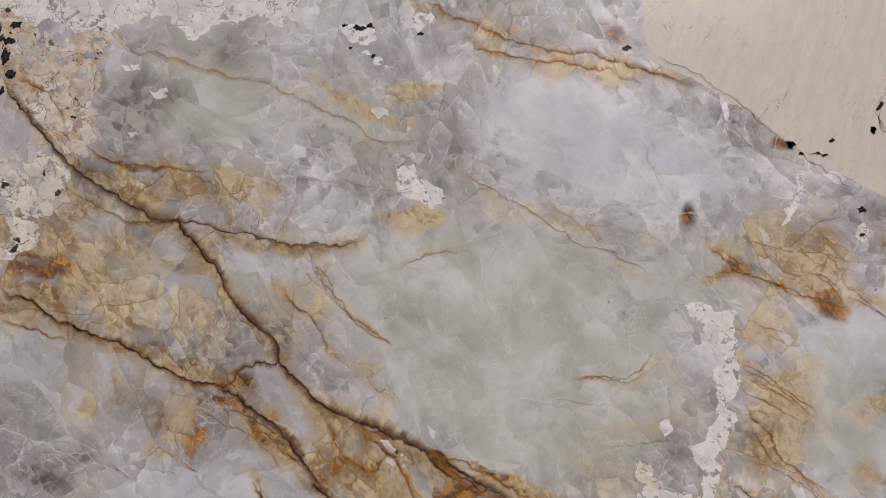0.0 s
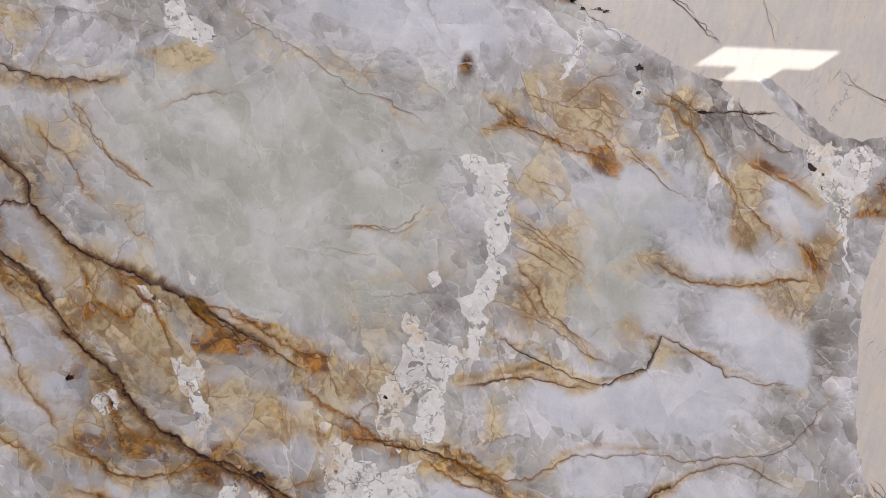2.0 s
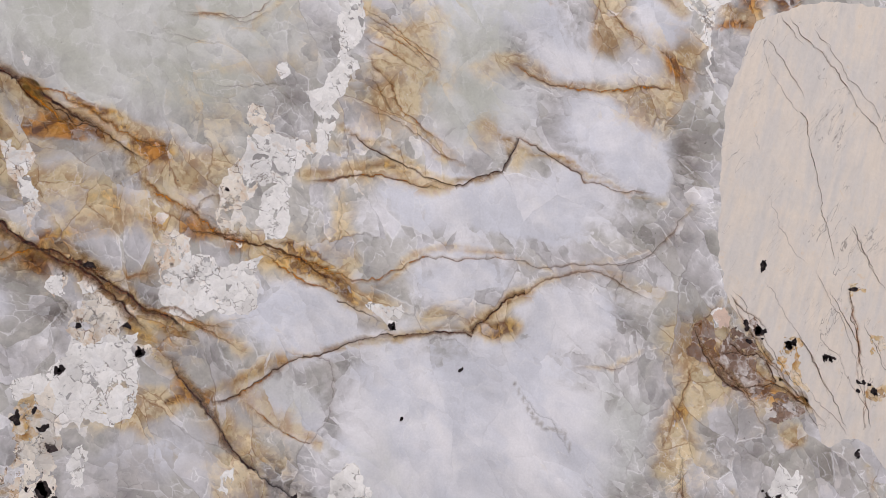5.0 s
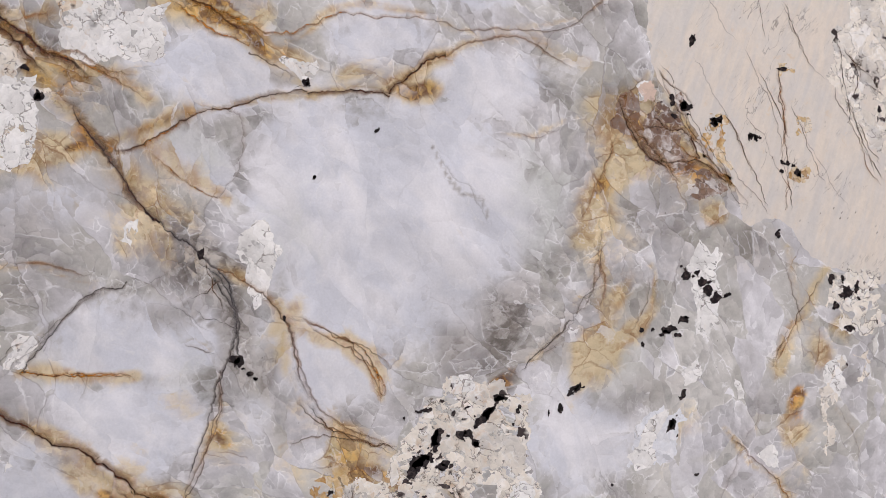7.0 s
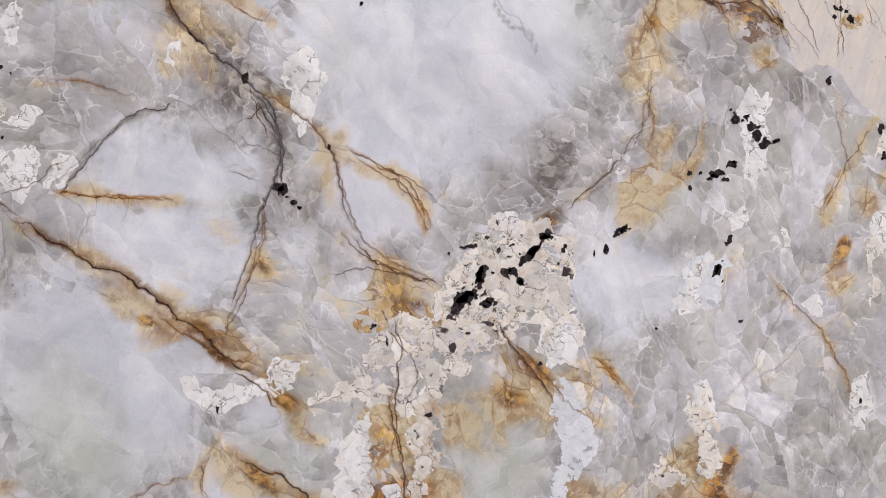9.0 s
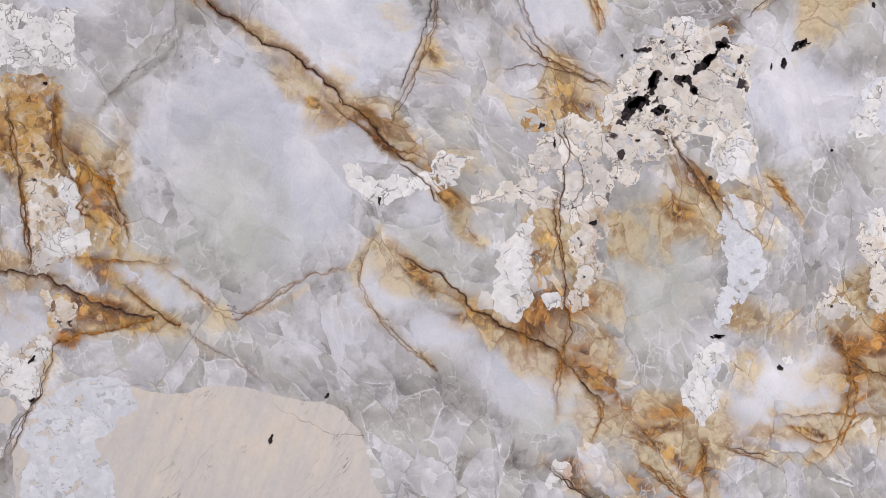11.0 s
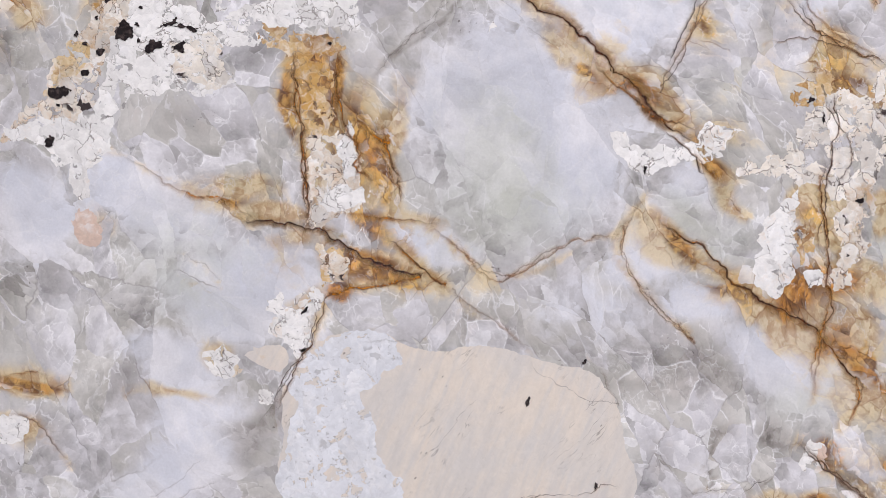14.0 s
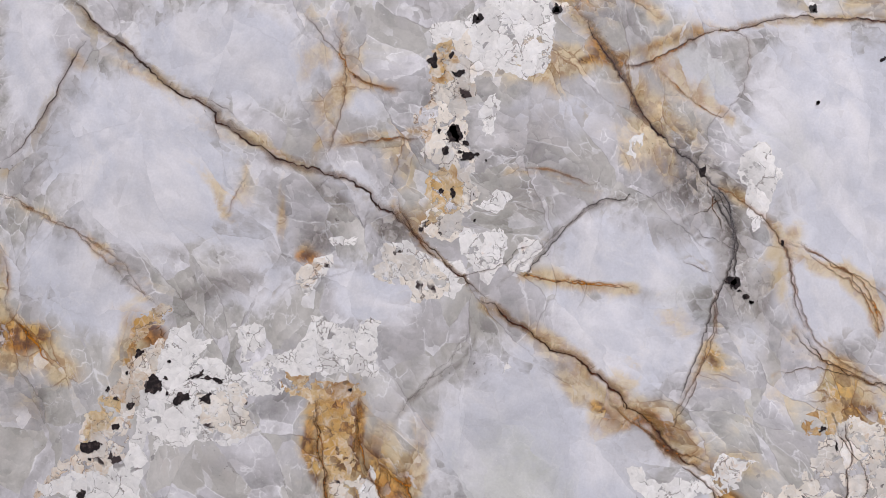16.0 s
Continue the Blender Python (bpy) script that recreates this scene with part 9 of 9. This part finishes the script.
inclusion("gold", 0.9, (0.740, 1.588), (0.747, 1.592), (0.754, 1.586), (0.757, 1.572), (0.755, 1.560), (0.744, 1.559), (0.739, 1.573))
inclusion("white", 0.4, (0.446, 1.595), (0.453, 1.602), (0.460, 1.593), (0.457, 1.580), (0.447, 1.583))
inclusion("white", 0.2, (0.011, 1.145), (0.016, 1.157), (0.027, 1.160), (0.029, 1.148), (0.032, 1.139), (0.019, 1.139))
inclusion("white", 0.25, (0.042, 1.151), (0.050, 1.160), (0.058, 1.167), (0.066, 1.149), (0.057, 1.141), (0.048, 1.140))
inclusion("speck", 0.3, (0.051, 1.125), (0.063, 1.137), (0.080, 1.134), (0.095, 1.115), (0.084, 1.107), (0.067, 1.109), (0.047, 1.106))
inclusion("white", 0.1, (0.552, 1.570), (0.553, 1.580), (0.557, 1.588), (0.560, 1.586), (0.557, 1.572))
inclusion("speck", 0.4, (0.619, 1.550), (0.639, 1.545), (0.665, 1.540), (0.684, 1.531), (0.672, 1.527), (0.639, 1.530))
inclusion("speck", 0.5, (0.121, 1.205), (0.132, 1.208), (0.144, 1.201), (0.140, 1.173), (0.133, 1.150), (0.122, 1.161), (0.115, 1.182))
inclusion("gold", 0.5, (0.777, 1.119), (0.787, 1.123), (0.797, 1.117), (0.795, 1.096), (0.784, 1.091), (0.776, 1.104))
inclusion("gold", 0.3, (0.878, 1.130), (0.886, 1.129), (0.889, 1.113), (0.882, 1.106))
inclusion("gold", 0.7, (0.869, 1.072), (0.885, 1.074), (0.890, 1.064), (0.879, 1.058), (0.870, 1.061))
inclusion("pink", 0.2, (0.698, 1.148), (0.708, 1.153), (0.716, 1.143), (0.712, 1.131), (0.703, 1.130))
inclusion("white", 0.15, (0.301, 0.965), (0.318, 0.981), (0.324, 0.969), (0.338, 0.954), (0.334, 0.937), (0.330, 0.909), (0.321, 0.892), (0.311, 0.935))
inclusion("white", 0.4, (0.330, 1.143), (0.348, 1.139), (0.365, 1.143), (0.368, 1.136), (0.360, 1.123), (0.347, 1.125))
inclusion("gold", 0.6, (0.397, 0.734), (0.412, 0.746), (0.424, 0.740), (0.420, 0.718), (0.401, 0.713))
inclusion("white", 0.1, (0.089, 0.240), (0.105, 0.253), (0.124, 0.261), (0.152, 0.250), (0.170, 0.237), (0.151, 0.223), (0.139, 0.205), (0.125, 0.192), (0.104, 0.192), (0.091, 0.208))
inclusion("gold", 0.6, (0.062, 0.150), (0.072, 0.168), (0.090, 0.181), (0.111, 0.179), (0.118, 0.153), (0.112, 0.141), (0.067, 0.134))
inclusion("gold", 0.4, (0.151, 0.242), (0.167, 0.252), (0.177, 0.240), (0.167, 0.223), (0.155, 0.226))
inclusion("speck", 0.5, (-0.045, 0.213), (-0.043, 0.234), (-0.036, 0.256), (-0.026, 0.255), (-0.028, 0.237), (-0.037, 0.214))
inclusion("white", 0.3, (-0.108, 0.395), (-0.090, 0.406), (-0.073, 0.394), (-0.076, 0.380), (-0.093, 0.375), (-0.103, 0.384))
inclusion("white", 0.05, (-0.058, 0.442), (-0.048, 0.461), (-0.031, 0.442), (-0.018, 0.424), (-0.021, 0.408), (-0.037, 0.415))
inclusion("white", 0.3, (-0.028, 0.457), (-0.018, 0.472), (-0.010, 0.465), (-0.014, 0.445), (-0.023, 0.440))
inclusion("white", 0.05, (-0.052, 0.367), (-0.044, 0.371), (-0.040, 0.361), (-0.048, 0.358))
inclusion("pink", 0.1, (0.467, 0.392), (0.470, 0.403), (0.475, 0.399), (0.481, 0.381), (0.472, 0.385))
inclusion("white", 0.4, (0.451, 0.382), (0.454, 0.393), (0.461, 0.386), (0.459, 0.376))
inclusion("white", 0.05, (0.581, 0.519), (0.593, 0.529), (0.613, 0.535), (0.614, 0.527), (0.597, 0.521), (0.594, 0.499), (0.604, 0.480), (0.600, 0.457), (0.589, 0.477))
inclusion("speck", 0.5, (-0.107, 0.788), (-0.099, 0.803), (-0.082, 0.814), (-0.078, 0.804), (-0.091, 0.783), (-0.103, 0.778))
inclusion("white", 0.2, (-0.082, 0.828), (-0.069, 0.835), (-0.056, 0.836), (-0.060, 0.828), (-0.076, 0.824))
inclusion("pink", 0, (-0.245, 0.494), (-0.239, 0.506), (-0.230, 0.498), (-0.220, 0.489), (-0.223, 0.473), (-0.234, 0.477), (-0.241, 0.486))
inclusion("white", 0.05, (-0.157, 0.732), (-0.142, 0.721), (-0.132, 0.742), (-0.126, 0.729), (-0.135, 0.712), (-0.147, 0.702), (-0.147, 0.718))
inclusion("white", 0.1, (-0.018, 0.596), (-0.014, 0.610), (-0.012, 0.626), (-0.006, 0.619), (-0.004, 0.604), (0.006, 0.579), (-0.004, 0.572))
inclusion("white", 0.1, (-0.026, 0.548), (-0.013, 0.565), (0.003, 0.563), (0.010, 0.569), (0.016, 0.554), (0.005, 0.548), (-0.015, 0.540))
inclusion("speck", 0.6, (-0.020, 0.507), (-0.004, 0.506), (0.010, 0.501), (0.008, 0.479), (-0.004, 0.475), (-0.015, 0.492))
inclusion("speck", 0.2, (-0.036, 0.810), (-0.029, 0.833), (-0.015, 0.830), (0.028, 0.815), (0.043, 0.798), (0.032, 0.788), (0.009, 0.781), (0.002, 0.794))
inclusion("speck", 0.3, (0.731, 0.642), (0.741, 0.660), (0.756, 0.633), (0.770, 0.612), (0.766, 0.589), (0.755, 0.583), (0.749, 0.610))
inclusion("speck", 0.35, (0.694, 0.571), (0.707, 0.589), (0.708, 0.606), (0.716, 0.590), (0.738, 0.576), (0.715, 0.571))
inclusion("white", 0.1, (0.586, 0.721), (0.596, 0.733), (0.612, 0.724), (0.611, 0.701), (0.595, 0.689))
inclusion("gold", 0.5, (0.394, 0.720), (0.406, 0.737), (0.417, 0.733), (0.417, 0.712), (0.404, 0.705))
inclusion("white", 0.1, (0.667, 0.527), (0.678, 0.531), (0.682, 0.523), (0.671, 0.517))
inclusion("white", 0.4, (-0.081, 1.365), (-0.066, 1.356), (-0.053, 1.347), (-0.062, 1.344), (-0.074, 1.353))
inclusion("white", 0.4, (-0.043, 1.290), (-0.031, 1.291), (-0.032, 1.284), (-0.041, 1.285))
inclusion("white", 0.4, (-0.031, 1.278), (-0.016, 1.281), (-0.009, 1.272), (-0.021, 1.263))
inclusion("white", 0.3, (-0.021, 1.254), (-0.009, 1.251), (-0.002, 1.231), (-0.014, 1.228))
inclusion("white", 0.3, (-0.122, 1.245), (-0.102, 1.257), (-0.096, 1.248), (-0.110, 1.230))
inclusion("umber", 0.1, (0.703, 1.107), (0.717, 1.131), (0.733, 1.123), (0.749, 1.109), (0.756, 1.079), (0.744, 1.061), (0.719, 1.066), (0.703, 1.083))
inclusion("umber", 0.4, (0.756, 1.067), (0.781, 1.062), (0.800, 1.045), (0.781, 1.038), (0.760, 1.038))
inclusion("umber", 0.3, (0.733, 1.138), (0.742, 1.144), (0.745, 1.132), (0.752, 1.124), (0.741, 1.120))
inclusion("umber", 0.6, (0.672, 1.120), (0.689, 1.148), (0.696, 1.136), (0.703, 1.089), (0.688, 1.094))
for row in SEAMS:
    vein(*row)
crystal(0.493, 0.747, 0.0145, 0.0071, 41)
crystal(0.510, 0.775, 0.0061, 0.0143, -12)
crystal(0.540, 0.779, 0.0094, 0.0056, -22)
crystal(0.560, 0.802, 0.0136, 0.0049, 41)
crystal(0.570, 0.816, 0.0068, 0.0044, 7)
crystal(0.548, 0.770, 0.0055, 0.0039, -32)
crystal(0.498, 0.801, 0.0045, 0.0033, 36)
crystal(0.650, 0.829, 0.0087, 0.0039, 46)
crystal(0.632, 0.809, 0.0023, 0.0061, -2)
crystal(0.754, 0.796, 0.0053, 0.0097, -7)
crystal(0.603, 0.540, 0.0057, 0.0022, 5)
crystal(0.466, 0.632, 0.0044, 0.0027, 26)
crystal(0.307, 0.842, 0.0075, 0.0063, 28)
crystal(0.321, 0.830, 0.0032, 0.0027, 8)
crystal(0.327, 0.825, 0.0021, 0.0021, 8)
crystal(0.264, 0.627, 0.0016, 0.0042, 6)
crystal(0.515, 0.745, 0.0067, 0.0033, -3)
crystal(0.524, 0.747, 0.0034, 0.0033, 7)
crystal(0.758, 0.906, 0.0084, 0.0040, 36)
crystal(0.741, 0.892, 0.0042, 0.0028, 8)
crystal(0.524, 0.799, 0.0028, 0.0044, 7)
crystal(0.511, 0.811, 0.0022, 0.0022, 7)
crystal(0.589, 0.805, 0.0023, 0.0033, 7)
crystal(0.585, 0.790, 0.0017, 0.0022, 7)
crystal(0.537, 0.806, 0.0045, 0.0016, 27)
crystal(0.474, 0.792, 0.0017, 0.0027, 7)
crystal(0.420, 0.701, 0.0016, 0.0043, 7)
crystal(0.405, 0.716, 0.0027, 0.0048, -13)
crystal(0.575, 0.689, 0.0040, 0.0022, 6)
crystal(0.668, 0.516, 0.0035, 0.0033, 5)
crystal(0.499, 0.715, 0.0028, 0.0016, 7)
crystal(-0.225, 0.670, 0.0080, 0.0117, 18)
crystal(-0.198, 0.662, 0.0091, 0.0068, 8)
crystal(-0.174, 0.665, 0.0069, 0.0063, 8)
crystal(-0.187, 0.684, 0.0106, 0.0027, 28)
crystal(-0.169, 0.684, 0.0118, 0.0021, -2)
crystal(-0.272, 0.606, 0.0112, 0.0073, -2)
crystal(-0.254, 0.628, 0.0037, 0.0042, 8)
crystal(-0.244, 0.649, 0.0047, 0.0032, 38)
crystal(-0.258, 0.654, 0.0032, 0.0032, 8)
crystal(-0.243, 0.699, 0.0053, 0.0038, 38)
crystal(-0.276, 0.561, 0.0074, 0.0052, 8)
crystal(0.027, 0.947, 0.0082, 0.0116, 8)
crystal(0.040, 0.927, 0.0120, 0.0044, 18)
crystal(0.030, 0.892, 0.0033, 0.0071, 8)
crystal(0.021, 1.008, 0.0077, 0.0051, 8)
crystal(0.034, 1.066, 0.0044, 0.0045, 8)
crystal(0.011, 1.025, 0.0033, 0.0045, 8)
crystal(-0.005, 1.017, 0.0050, 0.0079, 8)
crystal(0.005, 0.852, 0.0033, 0.0027, 8)
crystal(0.309, 0.842, 0.0049, 0.0070, 8)
crystal(0.319, 0.829, 0.0022, 0.0022, 8)
crystal(0.326, 0.825, 0.0022, 0.0021, 8)
crystal(0.350, 0.886, 0.0027, 0.0033, 8)
crystal(0.268, 0.945, 0.0044, 0.0072, 8)
crystal(0.019, 0.891, 0.0027, 0.0038, 8)
crystal(0.018, 0.932, 0.0044, 0.0055, 8)
crystal(-0.040, 0.692, 0.0021, 0.0021, 8)
crystal(0.107, 1.084, 0.0039, 0.0057, -13)
crystal(-0.214, 0.695, 0.0027, 0.0016, 8)
crystal(0.370, 1.026, 0.0016, 0.0028, -23)
crystal(0.055, 0.867, 0.0016, 0.0022, 8)
crystal(0.028, 0.986, 0.0022, 0.0022, 8)
crystal(-0.267, 0.661, 0.0021, 0.0037, 8)
crystal(-0.252, 0.679, 0.0021, 0.0026, 8)
crystal(0.778, 0.947, 0.0086, 0.0070, 4)
crystal(0.794, 0.929, 0.0073, 0.0083, -25)
crystal(0.784, 0.938, 0.0049, 0.0070, 4)
crystal(0.806, 0.935, 0.0049, 0.0030, 23)
crystal(0.744, 0.896, 0.0097, 0.0041, 18)
crystal(0.759, 0.908, 0.0043, 0.0023, 4)
crystal(0.939, 0.943, 0.0102, 0.0073, 23)
crystal(0.945, 0.907, 0.0077, 0.0048, 4)
crystal(0.928, 0.930, 0.0038, 0.0054, 4)
crystal(0.716, 0.878, 0.0024, 0.0041, 4)
crystal(0.714, 0.893, 0.0024, 0.0029, 4)
crystal(0.934, 0.959, 0.0032, 0.0048, 4)
crystal(0.763, 0.829, 0.0043, 0.0082, -6)
crystal(0.429, 1.078, 0.0034, 0.0022, 45)
crystal(0.370, 1.027, 0.0028, 0.0016, 45)
crystal(0.781, 1.115, 0.0043, 0.0053, 6)
crystal(0.787, 1.119, 0.0031, 0.0047, 6)
crystal(0.825, 1.105, 0.0031, 0.0035, 5)
crystal(0.831, 1.103, 0.0025, 0.0024, 5)
crystal(0.871, 1.076, 0.0032, 0.0024, 5)
crystal(0.859, 1.069, 0.0025, 0.0030, 5)
crystal(0.858, 1.003, 0.0031, 0.0059, 5)
crystal(0.878, 1.068, 0.0025, 0.0024, 5)
crystal(0.023, 0.946, 0.0094, 0.0108, 1)
crystal(0.029, 1.063, 0.0048, 0.0055, 2)
crystal(0.036, 0.941, 0.0042, 0.0032, 1)
crystal(0.093, 1.110, 0.0066, 0.0028, -18)
crystal(0.107, 1.085, 0.0054, 0.0067, 2)
crystal(0.047, 1.108, 0.0043, 0.0033, 2)
crystal(0.053, 1.170, 0.0076, 0.0045, -8)
crystal(0.183, 1.252, 0.0028, 0.0029, 3)
crystal(0.355, 1.118, 0.0034, 0.0052, 2)
crystal(0.747, 1.129, 0.0086, 0.0055, -17)
crystal(0.737, 1.118, 0.0044, 0.0036, 2)
crystal(0.781, 1.117, 0.0063, 0.0042, 2)
crystal(0.822, 1.104, 0.0032, 0.0042, 2)
crystal(0.828, 1.102, 0.0025, 0.0036, 2)
crystal(0.860, 1.078, 0.0043, 0.0025, -27)
crystal(0.876, 1.069, 0.0038, 0.0054, 2)
crystal(0.750, 1.198, 0.0025, 0.0073, -7)
crystal(0.853, 1.177, 0.0064, 0.0031, 3)
crystal(0.898, 1.466, 0.0033, 0.0064, 4)
crystal(0.932, 1.370, 0.0040, 0.0115, 5)
crystal(0.927, 1.389, 0.0034, 0.0064, 5)
crystal(0.915, 1.280, 0.0040, 0.0088, 4)
crystal(0.154, 0.203, 0.0134, 0.0080, 9)
crystal(0.174, 0.211, 0.0073, 0.0032, 9)
crystal(0.158, 0.213, 0.0047, 0.0074, 9)
crystal(0.047, 0.270, 0.0035, 0.0067, 9)
crystal(0.050, 0.278, 0.0020, 0.0021, 9)
crystal(0.101, 0.170, 0.0041, 0.0069, 9)
crystal(0.106, 0.152, 0.0051, 0.0037, 9)
crystal(0.193, 0.399, 0.0020, 0.0051, -10)
crystal(0.268, 0.332, 0.0016, 0.0052, 9)
crystal(-0.022, 0.448, 0.0050, 0.0020, 50)
crystal(0.601, 0.539, 0.0070, 0.0021, 10)
crystal(0.152, 0.252, 0.0021, 0.0026, 9)
crystal(0.129, 0.280, 0.0015, 0.0052, 9)
crystal(0.065, 0.246, 0.0025, 0.0021, 9)
crystal(0.011, 0.246, 0.0020, 0.0021, 9)
crystal(-0.054, 0.190, 0.0025, 0.0026, 9)
crystal(-0.041, 0.219, 0.0020, 0.0041, -12)
crystal(-0.031, 0.241, 0.0020, 0.0041, -22)
crystal(0.376, 1.690, 0.0057, 0.0044, 2)
crystal(0.388, 1.679, 0.0032, 0.0025, 2)
crystal(0.468, 1.706, 0.0032, 0.0045, 2)
crystal(0.407, 1.680, 0.0044, 0.0026, -29)
crystal(0.522, 1.569, 0.0064, 0.0025, 1)
crystal(0.452, 1.616, 0.0051, 0.0044, 2)
crystal(0.452, 1.588, 0.0032, 0.0025, 2)
crystal(-0.146, 1.267, 0.0058, 0.0036, 21)
crystal(-0.102, 1.828, 0.0129, 0.0046, -1)
crystal(-0.093, 1.831, 0.0052, 0.0040, -1)
crystal(-0.514, 1.799, 0.0059, 0.0106, -1)
crystal(-0.512, 1.819, 0.0134, 0.0052, -20)
crystal(0.468, 1.704, 0.0031, 0.0051, -0)
crystal(0.378, 1.690, 0.0062, 0.0051, -0)
crystal(-0.089, 1.795, 0.0032, 0.0026, -1)
crystal(-0.035, 1.820, 0.0051, 0.0020, -1)
crystal(0.476, 1.731, 0.0031, 0.0090, -21)
crystal(0.759, 0.952, 0.0061, 0.0082, -15)
crystal(0.771, 0.956, 0.0043, 0.0047, 4)
crystal(0.736, 0.889, 0.0036, 0.0023, 4)
crystal(0.753, 0.890, 0.0049, 0.0029, -15)
crystal(0.726, 0.894, 0.0024, 0.0023, 4)
crystal(0.634, 0.807, 0.0024, 0.0052, -7)
crystal(0.590, 0.808, 0.0023, 0.0029, 3)
crystal(0.783, 0.745, 0.0031, 0.0024, 3)
crystal(0.924, 0.670, 0.0026, 0.0036, -17)
crystal(0.693, 0.732, 0.0018, 0.0017, 3)
crystal(0.921, 0.958, 0.0038, 0.0060, 4)
crystal(0.951, 0.951, 0.0032, 0.0072, 4)
crystal(-0.506, 1.779, 0.0066, 0.0053, -1)
crystal(-0.501, 1.836, 0.0079, 0.0053, -1)
crystal(-0.515, 1.760, 0.0039, 0.0066, -1)
crystal(-0.115, 1.805, 0.0026, 0.0020, -1)
crystal(-0.122, 1.831, 0.0032, 0.0026, -1)
crystal(0.198, 1.801, 0.0051, 0.0033, -1)
crystal(0.733, 1.134, 0.0037, 0.0087, 10)
crystal(0.745, 1.131, 0.0044, 0.0056, 0)
crystal(0.782, 1.114, 0.0032, 0.0032, 0)
crystal(0.787, 1.117, 0.0025, 0.0032, 0)
crystal(0.820, 1.103, 0.0032, 0.0038, 0)
crystal(0.827, 1.101, 0.0019, 0.0025, 0)
crystal(0.865, 1.078, 0.0026, 0.0033, 0)
crystal(0.879, 1.067, 0.0013, 0.0045, 0)
crystal(0.753, 1.199, 0.0019, 0.0062, -10)
crystal(0.966, 1.144, 0.0033, 0.0060, 20)
crystal(0.358, 1.119, 0.0022, 0.0050, 0)
crystal(0.155, 0.202, 0.0114, 0.0072, 20)
crystal(0.175, 0.208, 0.0062, 0.0026, 10)
crystal(0.100, 0.167, 0.0046, 0.0067, 0)
crystal(0.108, 0.149, 0.0053, 0.0032, -20)
crystal(0.046, 0.271, 0.0025, 0.0046, 0)
crystal(0.009, 0.245, 0.0030, 0.0020, 0)
crystal(0.239, 0.443, 0.0026, 0.0026, 0)
crystal(0.485, 0.741, 0.0079, 0.0158, -22)
crystal(0.499, 0.754, 0.0124, 0.0068, 20)
crystal(0.505, 0.771, 0.0040, 0.0113, -15)
crystal(0.532, 0.779, 0.0090, 0.0056, -30)
crystal(0.549, 0.769, 0.0040, 0.0051, 0)
crystal(0.554, 0.796, 0.0149, 0.0046, 45)
crystal(0.568, 0.815, 0.0045, 0.0085, -20)
crystal(0.645, 0.828, 0.0094, 0.0035, 40)
crystal(0.752, 0.797, 0.0042, 0.0121, -15)
crystal(0.518, 0.748, 0.0056, 0.0034, 30)
crystal(0.490, 0.800, 0.0068, 0.0023, 20)
crystal(0.621, 0.803, 0.0017, 0.0052, 0)
crystal(0.468, 1.705, 0.0032, 0.0038, 0)
crystal(0.423, 1.694, 0.0038, 0.0019, 20)
crystal(0.414, 1.677, 0.0063, 0.0019, 10)
